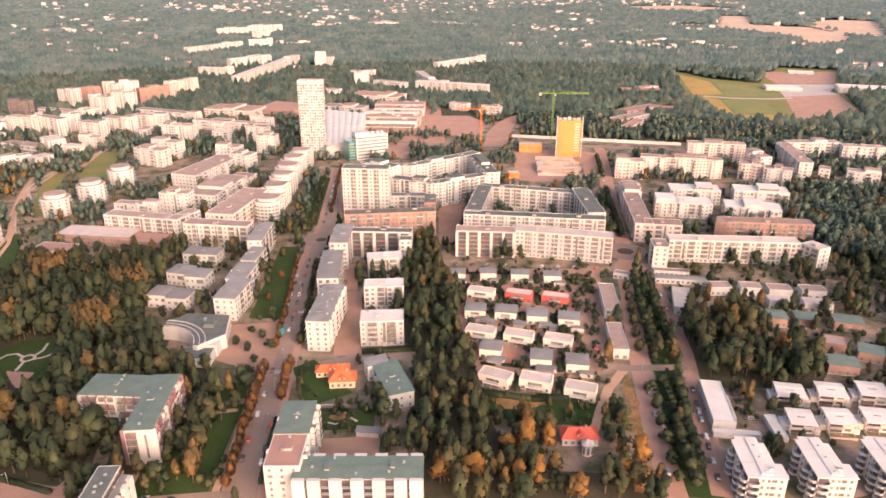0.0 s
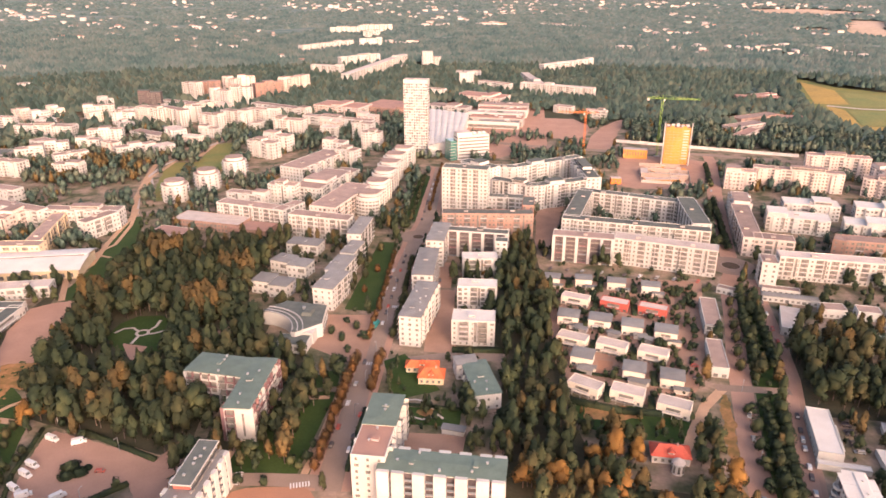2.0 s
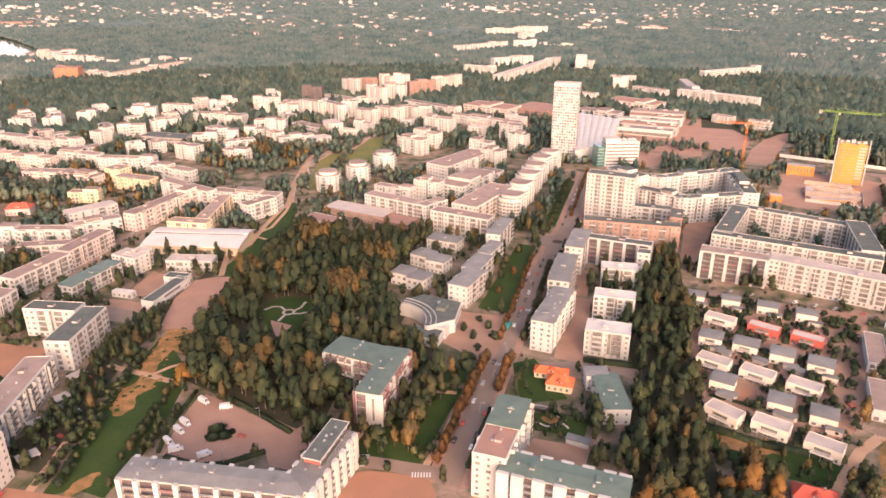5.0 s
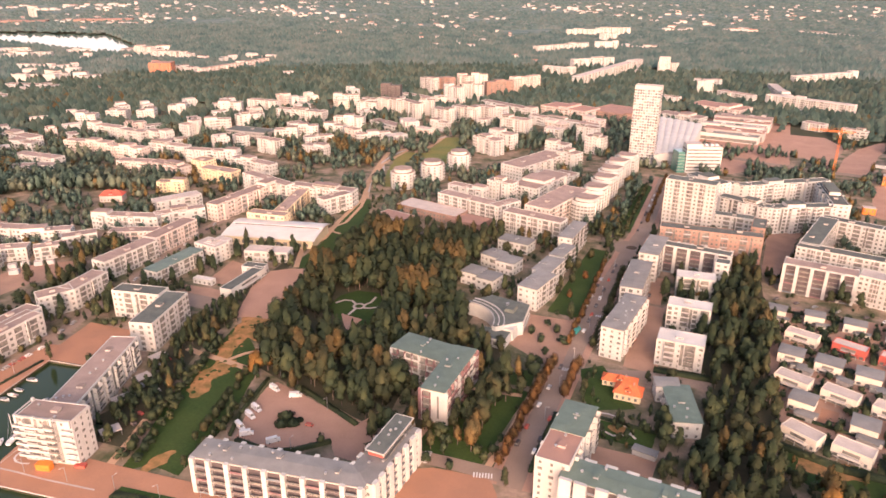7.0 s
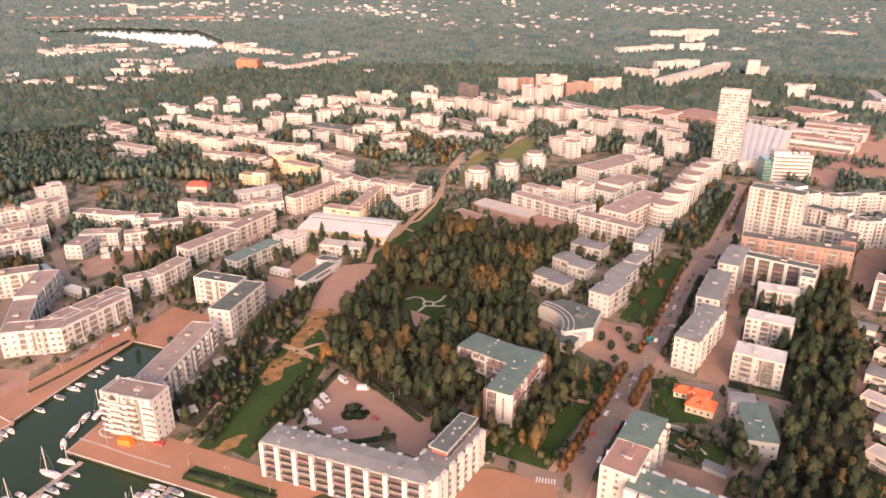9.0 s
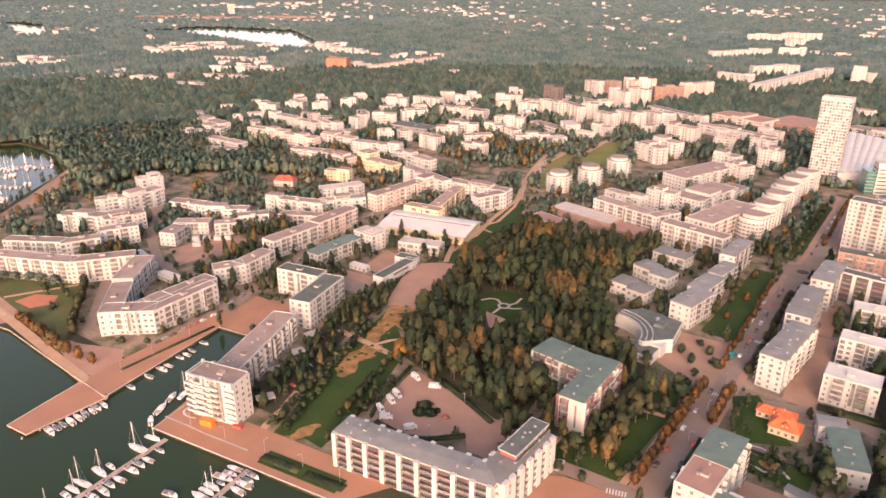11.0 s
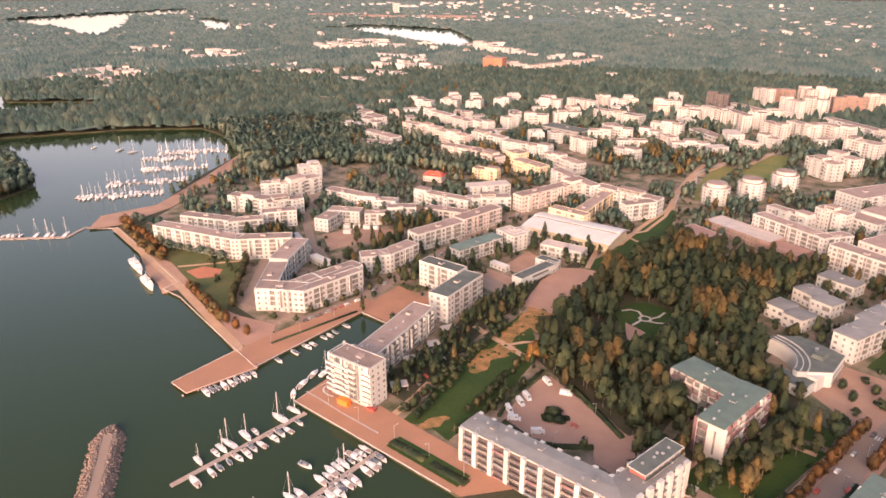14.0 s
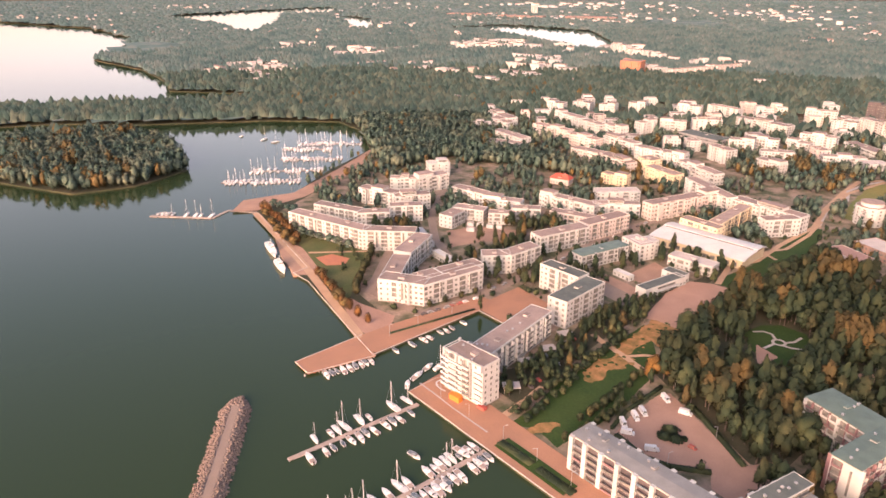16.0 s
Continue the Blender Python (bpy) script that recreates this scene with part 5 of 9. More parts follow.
round_block(-321, 620, 12.2, 19)
round_block(-314.5, 669.5, 12.2, 19)
block(-142.7, 779.7, -0.1, 26.9, 14.0, 85.0, "tw", True)
block(-275.5, 917.1, -13.9, 105.7, 12.0, 12.0, "wb")
block(-379.0, 978.8, -22.9, 105.0, 14.0, 14.0, "wb")
block(-292.7, 1001.3, -16.0, 75.7, 40.0, 14.0, "pr")
block(-222.9, 1021.1, -17.2, 71.4, 60.0, 12.0, "br")
block(-140.4, 1035.7, -20.2, 64.3, 24.0, 10.0, "wb")
block(-100.2, 1136.1, -22.9, 80.4, 40.0, 10.0, "pr")
block(18.1, 1192.9, -22.1, 128.1, 14.0, 19.0, "ww")
block(-27.5, 1315.2, -76.3, 125.9, 14.0, 14.0, "ww")
block(40.2, 1522.1, 47.3, 153.4, 14.0, 18.0, "ww")
block(27.8, 1057.2, -29.2, 28.6, 14.0, 10.0, "wb")
block(72.7, 1021.9, -25.6, 30.7, 10.0, 12.0, "wb")
block(260.8, 969.4, 38.5, 62.3, 20.0, 8.0, "pb")
block(289.6, 1031.5, 35.5, 74.9, 20.0, 8.0, "bb")
block(334, 1192, -4.0, 66.0, 20.0, 9.0, "br")
block(352, 1222, 30.0, 40.0, 16.0, 8.0, "pr")
block(252, 921, 57.0, 52.0, 14.0, 8.0, "pr")
block(330, 1040, -8.0, 52.0, 18.0, 7.0, "br")
block(-431.4, 1380.5, -13.6, 69.2, 14.0, 20.0, "ww")
block(-405.7, 1532.4, 50.3, 103.1, 14.0, 22.0, "ww")
block(-343.9, 1440.6, 82.1, 329.5, 16.0, 18.0, "ww")
block(-563.9, 1813.2, 60.9, 180.6, 16.0, 20.0, "wb")
block(-250.2, 1550.7, -0.1, 41.0, 14.0, 20.0, "wb")
block(-632.0, 2226.1, 25.3, 92.0, 14.0, 26.0, "ww")
block(-468.0, 1893.0, 20.0, 60.0, 15.0, 24.0, "ww")
block(-520.0, 2120.0, 70.0, 70.0, 15.0, 26.0, "wb")
block(-253.0, 1520.0, 10.0, 22.0, 18.0, 34.0, "ww")
block(-143.0, 1284.0, 12.0, 26.0, 16.0, 24.0, "ww")
block(-554.9, 2314.4, 35.1, 111.9, 14.0, 28.0, "wb")
block(-149.5, 1377.1, -19.3, 47.4, 14.0, 14.0, "wb")
block(-88.3, 1245.9, -29.9, 64.7, 14.0, 14.0, "wb")
block(52.7, 2623.4, -34.0, 191.3, 20.0, 12.0, "wb")
block(-183.0, 1164.3, -16.5, 40.1, 12.0, 14.0, "wb")
block(-528.1, 1146.1, -23.6, 29.2, 13.0, 26.0, "pb")
block(-511.0, 1169.7, 23.8, 29.7, 13.0, 26.0, "pb")
block(-568.5, 1088.0, -25.3, 37.1, 13.0, 26.0, "wb")
block(-544.7, 1101.6, -17.4, 36.2, 13.0, 26.0, "bb")
block(-492.3, 1028.1, -22.3, 37.7, 13.0, 26.0, "wb")
block(-472.8, 1059.9, 16.9, 34.1, 13.0, 26.0, "wb")
block(-449.0, 1111.0, 43.3, 47.9, 13.0, 26.0, "bb")
block(-428.7, 1179.0, 67.5, 66.6, 13.0, 26.0, "pb")
block(-533.8, 899.3, -18.3, 46.3, 13.0, 22.0, "wb")
block(-496.2, 895.3, -27.2, 47.2, 13.0, 22.0, "wb")
block(-483.6, 917.5, 19.3, 22.5, 13.0, 22.0, "wb")
block(-430.1, 864.6, -21.7, 36.5, 14.0, 22.0, "wb")
block(-408.5, 891.8, -18.9, 44.1, 13.0, 22.0, "wb")
block(-376.6, 910.1, -9.5, 45.6, 13.0, 22.0, "wb")
block(-459.6, 821.0, -40.5, 31.4, 16.0, 12.0, "ww")
block(-489.6, 811.0, -21.3, 54.0, 16.0, 8.0, "wb")
block(-595.8, 1005.5, 15.7, 32.9, 13.0, 24.0, "dd")
block(-555.6, 1021.1, -17.6, 71.2, 14.0, 8.0, "wb")
block(10.9, 441.4, -5.4, 10.4, 9.0, 6.0, "ca", True)
block(31.8, 441.9, -0.1, 10.8, 9.0, 6.0, "ca", True)
block(53.4, 440.4, -4.7, 11.8, 9.0, 6.0, "ca", True)
block(75.2, 437.5, -4.7, 11.7, 9.0, 6.0, "ca", True)
block(25.8, 412.6, -17.3, 17.2, 8.0, 6.0, "cw", True)
block(49.9, 409.2, -17.1, 17.2, 8.0, 6.0, "rw", True)
block(72.7, 404.2, -16.8, 17.1, 8.0, 6.0, "rw", True)
block(20.8, 387.1, -7.1, 12.4, 11.0, 6.0, "ca", True)
block(39.4, 384.4, -10.1, 13.0, 11.0, 6.0, "ca", True)
block(57.6, 379.6, -7.1, 12.0, 11.0, 6.0, "ca", True)
block(76.2, 374.9, -10.0, 12.5, 11.0, 6.0, "ca", True)
block(22.6, 359.7, -18.8, 16.8, 9.0, 6.0, "cw", True)
block(44.2, 354.3, -18.5, 16.6, 9.0, 6.0, "cw", True)
block(65.9, 349.1, -18.9, 15.8, 9.0, 6.0, "cw", True)
block(27.4, 340.4, -12.4, 11.5, 11.0, 6.0, "ca", True)
block(53.6, 330.0, -9.0, 11.3, 11.0, 6.0, "ca", True)
block(72.1, 324.8, -8.5, 11.7, 11.0, 6.0, "ca", True)
block(27.8, 311.3, -26.8, 16.5, 9.0, 6.0, "cw", True)
block(48.2, 307.6, -16.8, 16.3, 9.0, 6.0, "cw", True)
block(69.4, 299.1, -18.8, 15.5, 9.0, 6.0, "cw", True)
block(28.0, 375.3, -23.8, 7.2, 4.0, 3.0, "ga")
block(46.7, 372.4, -24.0, 7.0, 4.0, 3.0, "ga")
block(64.4, 368.2, -22.1, 7.5, 4.0, 3.0, "ga")
block(28.4, 330.1, -16.9, 8.1, 4.0, 3.0, "ga")
block(54.6, 321.2, -18.2, 9.0, 4.0, 3.0, "ga")
block(-160.0, 176.6, 12.0, 74.1, 12.0, 17.0, "wa", True, fins=True)
block(-127.2, 200.7, 91.0, 38.7, 12.0, 17.0, "wa", True, fins=True, pier=1.6, pitch=6.4)
block(-264.4, 153.9, 16.5, 26.1, 12.1, 23.0, "wb", True, wrap=True)
block(-289.0, 193.9, 114.5, 62.5, 14.0, 16.0, "wb", True)
block(-340.1, 266.9, 14.6, 31.9, 11.0, 18.0, "wd", True)
block(-310.5, 254.5, 18.2, 14.0, 41.2, 18.0, "wd", True)
block(-378.6, 180.6, 98.0, 27.8, 13.0, 15.0, "wb", True)
block(-381.6, 210.8, 95.2, 32.3, 12.0, 15.0, "wb", True)
block(-392.6, 246.5, 65.1, 20.5, 12.0, 14.0, "wb", True)
block(-391.4, 266.6, 100.7, 29.3, 12.0, 14.0, "wb", True)
block(-410.1, 315.5, 91.6, 46.9, 13.0, 14.0, "wb", True)
block(-416.6, 363.4, 95.9, 45.9, 13.0, 14.0, "pb", True)
block(-447.2, 355.2, 29.7, 36.7, 11.0, 10.0, "pb")
block(-371.4, 323.2, 91.9, 44.2, 12.0, 11.0, "wg", True)
block(-367.7, 356.1, -3.7, 21.2, 14.0, 13.0, "ww", True)
block(-365.8, 360.7, 86.6, 17.0, 11.0, 13.0, "ww", True)
block(-330.0, 373.8, 17.9, 33.2, 12.0, 8.0, "ww", True)
block(-314.5, 329.0, 96.0, 40.0, 9.0, 6.0, "wd", True)
block(-322.0, 349.0, 10.0, 16.0, 9.0, 6.0, "wd", True)
block(-477.2, 374.6, 20.7, 56.6, 11.0, 12.0, "wb", True)
block(-447.9, 402.8, 56.9, 39.8, 11.0, 12.0, "wb", True)
block(-544.5, 312.4, 21.2, 37.0, 12.0, 11.0, "wb", True)
block(-506.9, 324.0, 38.1, 36.1, 11.0, 11.0, "wb", True)
block(-474.0, 327.0, 54.5, 24.3, 11.0, 12.0, "wb", True)
block(-477.6, 305.0, 54.8, 22.5, 10.0, 10.0, "wb", True)
block(-501.4, 287.5, 39.2, 28.5, 12.0, 10.0, "wb", True)
block(-493.3, 265.4, 118.3, 20.0, 13.0, 11.0, "wb")
block(-637.6, 325.9, 75.3, 23.3, 14.0, 14.0, "ww")
block(-426.6, 457.7, 88.5, 76.7, 12.0, 15.0, "pb", True)
block(-435.1, 501.7, -14.4, 67.4, 11.0, 16.0, "wb", True)
block(-372.2, 425.7, 9.7, 33.9, 11.0, 14.0, "yb", True)
block(-376.6, 460.7, 109.3, 69.1, 11.0, 14.0, "yb", True)
block(-374.2, 505.0, 6.8, 64.7, 12.0, 15.0, "wb", True)
block(-349.7, 487.4, 70.5, 30.5, 11.0, 15.0, "wb")
block(-510.6, 517.5, -0.9, 43.1, 14.0, 12.0, "yb")
block(-547.3, 533.5, 0.2, 19.4, 16.0, 14.0, "yb")
block(-483.0, 433.7, 65.8, 40.7, 14.0, 10.0, "ww")
block(-524.5, 468.4, 21.5, 27.9, 10.0, 10.0, "yb")
block(-824.3, 521.0, -3.5, 58.9, 16.0, 15.0, "wb")
block(-717.5, 467.4, 4.4, 60.0, 14.0, 14.0, "wb")
block(-704.0, 438.2, -2.1, 35.5, 12.0, 10.0, "wb")
block(-862.6, 642.0, 29.7, 26.6, 16.0, 16.0, "wb")
block(-848.1, 679.6, 29.7, 27.3, 16.0, 16.0, "wb")
block(-813.3, 699.5, 29.7, 24.1, 16.0, 16.0, "wb")
block(-802.7, 747.0, 29.7, 24.9, 16.0, 16.0, "wb")
block(-778.8, 604.4, 0.1, 58.1, 13.0, 15.0, "wb")
block(-723.7, 599.7, 0.0, 40.7, 13.0, 15.0, "wb")
block(-693.2, 609.3, -1.3, 38.6, 13.0, 15.0, "wb")
block(-727.9, 537.5, 12.2, 59.5, 13.0, 14.0, "pb")
block(-665.8, 539.5, 8.6, 46.7, 13.0, 14.0, "pb")
block(-631.9, 568.4, 3.4, 51.5, 13.0, 14.0, "wb")
block(-613.9, 504.4, 15.1, 38.5, 14.0, 12.0, "pb")
block(-571.8, 510.6, -4.4, 50.0, 13.0, 12.0, "pb")
block(-568.2, 569.7, 14.7, 61.6, 12.0, 14.0, "wb")
block(-502.9, 560.2, -9.2, 60.9, 12.0, 12.0, "wb")
block(-694.5, 662.5, 86.0, 26.4, 13.0, 15.0, "wb")
block(-682.0, 698.5, 42.8, 33.7, 13.0, 15.0, "wb")
block(-749.7, 797.8, 29.7, 33.7, 14.0, 16.0, "wb")
block(-669.4, 746.3, 55.3, 38.0, 13.0, 15.0, "wb")
block(-719.8, 836.4, 6.5, 50.7, 13.0, 16.0, "wb")
block(-620.2, 797.4, 3.0, 76.5, 13.0, 16.0, "wb")
block(-628.2, 923.1, 29.7, 40.4, 14.0, 18.0, "wb")
block(-567.9, 888.4, 12.0, 31.2, 13.0, 17.0, "wb")
block(-532.3, 786.8, 18.7, 40.7, 13.0, 16.0, "wb")
block(-540.1, 633.4, -5.0, 31.2, 13.0, 16.0, "wb")
block(-561.3, 689.2, 29.7, 28.2, 13.0, 15.0, "wb")
block(-552.8, 723.2, 29.7, 24.6, 13.0, 14.0, "wb")
block(-528.4, 746.4, 14.1, 26.4, 13.0, 13.0, "wb")
block(-481.8, 641.7, -2.4, 31.3, 12.0, 13.0, "wb")
block(-509.2, 684.1, 50.4, 35.0, 12.0, 13.0, "wb")
block(-464.1, 734.9, 47.0, 43.4, 12.0, 11.0, "wb")
block(-435.3, 743.1, 61.0, 24.3, 16.0, 10.0, "ww")
block(-620.9, 691.4, 3.9, 62.8, 26.0, 8.0, "gd")
block(-1695.0, 1119.1, 50.2, 38.0, 14.0, 16.0, "wb")
block(-1611.0, 1115.2, 29.7, 38.3, 14.0, 16.0, "wb")
block(-1692.2, 1047.1, 15.1, 97.3, 13.0, 14.0, "wb")
block(-1734.3, 988.4, 56.4, 52.2, 13.0, 12.0, "wb")
block(-1613.5, 1210.6, 59.8, 54.6, 13.0, 14.0, "wb")
block(-1431.5, 969.0, 16.2, 84.0, 13.0, 14.0, "wb")
block(-1379.5, 995.1, 75.6, 53.9, 13.0, 13.0, "wb")
block(-1277.5, 901.2, 79.2, 42.7, 20.0, 12.0, "wb")
block(-1205.0, 917.7, 54.5, 37.4, 20.0, 12.0, "wb")
block(-1210.8, 804.3, 13.6, 98.4, 18.0, 10.0, "wb")
block(-1170.9, 703.4, 19.2, 63.5, 16.0, 10.0, "wb")
block(-1144.7, 1038.2, 29.7, 43.2, 30.0, 26.0, "ob")
block(-1422.1, 1247.0, 0.0, 55.0, 20.0, 26.0, "wb")
block(-1345.3, 1237.6, 8.4, 69.0, 16.0, 20.0, "wb")
block(-1280.2, 1238.6, -9.6, 37.9, 16.0, 18.0, "wb")
block(-1065.7, 1160.1, 89.6, 201.3, 13.0, 16.0, "pb")
block(-1160.7, 1246.4, 67.9, 36.2, 13.0, 16.0, "wb")
block(-1132.1, 1084.8, -3.0, 68.2, 14.0, 14.0, "wb")
block(-510.9, 163.5, 28.2, 78.5, 12.0, 16.0, "wb", True)
block(-467.5, 197.3, 57.3, 41.1, 12.0, 16.0, "wb", True)
block(-543.9, 183.6, 34.4, 44.9, 11.0, 14.0, "wb", True)
block(-519.8, 205.2, 68.7, 26.9, 11.0, 14.0, "wb", True)
block(-523.6, 236.7, 68.9, 27.8, 11.0, 14.0, "wb", True)
block(-574.6, 234.5, 31.9, 41.4, 12.0, 14.0, "wb", True)
block(-548.6, 253.8, 77.8, 31.9, 12.0, 14.0, "wb")
block(-601.6, 270.8, 62.5, 27.1, 10.0, 14.0, "wb")
block(-594.2, 296.2, 91.7, 32.9, 13.0, 15.0, "wb")
block(-435.4, 202.2, 131.4, 39.7, 14.0, 15.0, "wb", True)
block(-399.7, 171.8, 143.3, 45.1, 13.0, 15.0, "wb", True)
block(-380.0, 169.5, 43.3, 31.9, 13.0, 15.0, "wb", True)
block(-373.0, 198.4, 97.4, 47.4, 12.0, 15.0, "wb", True)
block(-393.0, 207.0, 22.3, 17.8, 9.0, 5.0, "ws")
block(-424.4, 222.8, 6.0, 26.3, 6.0, 5.0, "ws")
block(-472.0, 229.5, -11.0, 36.0, 5.5, 4.0, "ws")
block(-341.0, 319.5, 6.0, 15.0, 5.0, 4.0, "ws")
block(-799.9, 507.0, 15.3, 30.9, 16.0, 12.0, "wb")
block(-690.6, 445.8, 33.7, 36.1, 14.0, 12.0, "wb")
block(-1018.7, 553.8, 44.9, 71.4, 30.0, 8.0, "wb")
block(-1682.4, 648.8, 75.8, 111.2, 14.0, 12.0, "wb")
block(-1543.7, 274.8, 30.8, 67.5, 14.0, 8.0, "pb")
block(-1658.6, 340.1, 87.2, 49.6, 12.0, 7.0, "wb")
block(-1472.5, 332.9, 26.7, 86.3, 12.0, 7.0, "wb")
block(-1382.3, 334.5, 76.3, 63.3, 12.0, 7.0, "wb")
block(-1592.9, 422.5, 45.7, 70.0, 12.0, 7.0, "wb")
block(-1704.1, 417.9, 62.5, 53.0, 12.0, 7.0, "wb")
block(-1504.5, 405.8, 62.5, 53.5, 12.0, 7.0, "wb")
block(-1912.4, 537.2, 88.0, 136.7, 14.0, 9.0, "wb")
block(-1723.6, 630.7, 43.2, 78.2, 14.0, 9.0, "wb")
block(-1521.0, 610.6, 92.5, 83.5, 14.0, 8.0, "wb")
block(-1452.3, 681.2, 62.5, 27.4, 14.0, 9.0, "wb")
block(-1447.0, 717.5, 62.5, 27.6, 14.0, 10.0, "wb")
block(-1776.5, 797.2, 95.7, 107.5, 14.0, 9.0, "wb")
block(-1681.1, 946.7, 105.8, 42.3, 14.0, 9.0, "wb")
block(-904.5, 1131.0, 62.5, 16.6, 14.0, 12.0, "wb")
block(-2960.8, 1673.2, 36.0, 198.0, 60.0, 14.0, "br")
block(-2708.1, 1795.8, 39.4, 203.8, 60.0, 14.0, "br")
block(-2505.7, 2016.6, 41.6, 214.0, 60.0, 14.0, "br")
block(-2906.6, 1998.1, 62.5, 29.2, 14.0, 45.0, "ww")
block(-3015.3, 1811.8, 53.7, 173.9, 50.0, 10.0, "br")
block(-483.9, 278.0, 46.8, 5.5, 4.0, 3.0, "ww")
block(-478.2, 284.0, 46.8, 5.5, 4.0, 3.0, "ww")
block(-471.4, 289.4, 46.8, 5.5, 4.0, 3.0, "ww")
block(-472.1, 271.2, 46.8, 6.3, 4.0, 3.0, "ww")
block(-466.0, 295.1, 46.8, 4.6, 4.0, 3.0, "ww")
block(-33.9, 267.9, -6.0, 10.3, 4.0, 3.0, "wa")

# ---------------------------------------------------------------- single buildings
def tower_crane(x, y, h, turn, jib, back, key, label):
    b = thing("tower_crane", label, "crane", pose(x, y, 0, 0, 0, turn))
    part("base", Mesh().box(-3, 3, -3, 3, -0.3, 1.2, "grey"), b)
    m = Mesh()
    for sx in (-0.9, 0.9):
        for sy in (-0.9, 0.9):
            m.beam((sx, sy, 1), (sx, sy, h), 0.17, key)
    z = 1.0
    i = 0
    while z < h - 2.4:
        a, c = ((-0.9, 0.9) if i % 2 else (0.9, -0.9))
        for s in (-0.9, 0.9):
            m.beam((a, s, z), (c, s, z + 2.4), 0.1, key, 3).beam((s, a, z), (s, c, z + 2.4), 0.1, key, 3)
        z += 2.4
        i += 1
    part("mast", m, b)
    j = Mesh()
    for dy, dz in ((-0.7, 0), (0.7, 0), (0, 1.5)):
        j.beam((-back, dy, h + dz), (jib, dy, h + dz), 0.17, key)
    for i in range(int((jib + back) / 2.5)):
        u = -back + i * 2.5
        for s in (-0.7, 0.7):
            j.beam((u, s, h), (u + 1.25, 0, h + 1.5), 0.1, key, 3).beam((u + 1.25, 0, h + 1.5), (u + 2.5, s, h), 0.1, key, 3)
    arm = part("jib", j, b)
    part("counterweight", Mesh().box(-back, -back + 3, -1.2, 1.2, h - 2.2, h + 0.6, "grey"), arm, "grey concrete counterweight")
    part("cab", Mesh().box(0.9, 2.7, -0.9, 0.9, h - 2.4, h - 0.2, "white").box(2.7, 2.75, -0.8, 0.8, h - 1.8, h - 0.5, "glass"), b)
    part("apex", Mesh().beam((-0.7, 0, h), (0, 0, h + 4.5), 0.2, key).beam((0.7, 0, h), (0, 0, h + 4.5), 0.2, key).beam(
        (0, 0, h + 4.4), (jib * 0.7, 0, h + 1.5), 0.08, key, 3).beam((0, 0, h + 4.4), (-back + 1, 0, h + 1.2), 0.08, key, 3), b)
    return b


tower_crane(47, 825, 44, 178, 32, 14, "orange", "orange lattice tower crane over the building site")
tower_crane(128, 808, 65, -4, 40, 17, "lime", "lime green lattice tower crane on the building site")


def wrapped_tower():
    """Unfinished tower wrapped in yellow sheeting."""
    x, y, h, a, c = 143, 782, 41, 12.5, 9
    mark(taken, rect(x, y, -5, 2 * a, 2 * c, 6))
    b = thing("unfinished_tower", "unfinished tower block wrapped in bright yellow sheeting", "building", pose(x, y, 0, 0, 0, -5))
    part("core", Mesh().box(-a + 1, a - 1, -c + 1, c - 1, -0.5, h - 1, "grey"), b)
    for i in range(6):
        u = -a + i * 2 * a / 6
        part("sheet", Mesh().box(u + 0.08, u + 2 * a / 6 - 0.08, -c, -c + 0.15, 1.0, h + (1.5 if i in (1, 4) else 0), "sheet"), b)
    for s in (-1, 1):
        for i in range(4):
            v = -c + 0.2 + i * (2 * c - 0.4) / 4
            part("sheet", Mesh().box(s * a - 0.08, s * a + 0.08, v, v + (2 * c - 0.4) / 4 - 0.1, 1.0, h, "sheet"), b)
    part("sheet", Mesh().box(-a + 0.1, a - 0.1, c - 0.15, c, 1, h, "sheet"), b)
    for f in range(2, 13):
        part("scaffold_lift", Mesh().box(-a, a * 0.35, -c - 0.12, -c - 0.02, f * 3.0, f * 3.0 + 0.16, "metal"), b)
        part("opening", Mesh().box(a * 0.45, a * 0.9, -c - 0.06, -c + 0.02, f * 3.0 + 0.8, f * 3.0 + 2.4, "roof_w"), b)
    for s in (-1, 1):
        part("hoist_mast", Mesh().beam((s * (a + 1.4), -c, 0), (s * (a + 1.4), -c, h + 5), 0.7, "white"), b)
    part("roof_slab", Mesh().box(-a + 0.5, a - 0.5, -c + 0.5, c - 0.5, h - 1, h - 0.4, "wood"), b)
    for i in range(5):
        u = -a + 2.5 + i * 5
        part("stair_head", Mesh().box(u - 1.5, u + 1.5, -2, 2, h - 0.4, h + 1.0 + (i % 3) * 0.8, "white"), b)


wrapped_tower()


def site_shed(x, y, ang, l, w, h, key, label):
    b = thing("site_hut", label, "hut", pose(x, y, 0, 0, 0, ang), "site huts")
    mark(taken, rect(x, y, ang, l, w, 1))
    part("body", Mesh().box(-l / 2, l / 2, -w / 2, w / 2, -0.1, h, key), b)
    part("roof", Mesh().box(-l / 2 - 0.1, l / 2 + 0.1, -w / 2 - 0.1, w / 2 + 0.1, h, h + 0.15, "roof_w"), b)
    for i in range(int(l / 3)):
        u = -l / 2 + 1.5 + i * 3
        part("window", Mesh().box(u - 0.6, u + 0.6, -w / 2 - 0.04, -w / 2 + 0.02, h * 0.4, h * 0.75, "glass"), b)


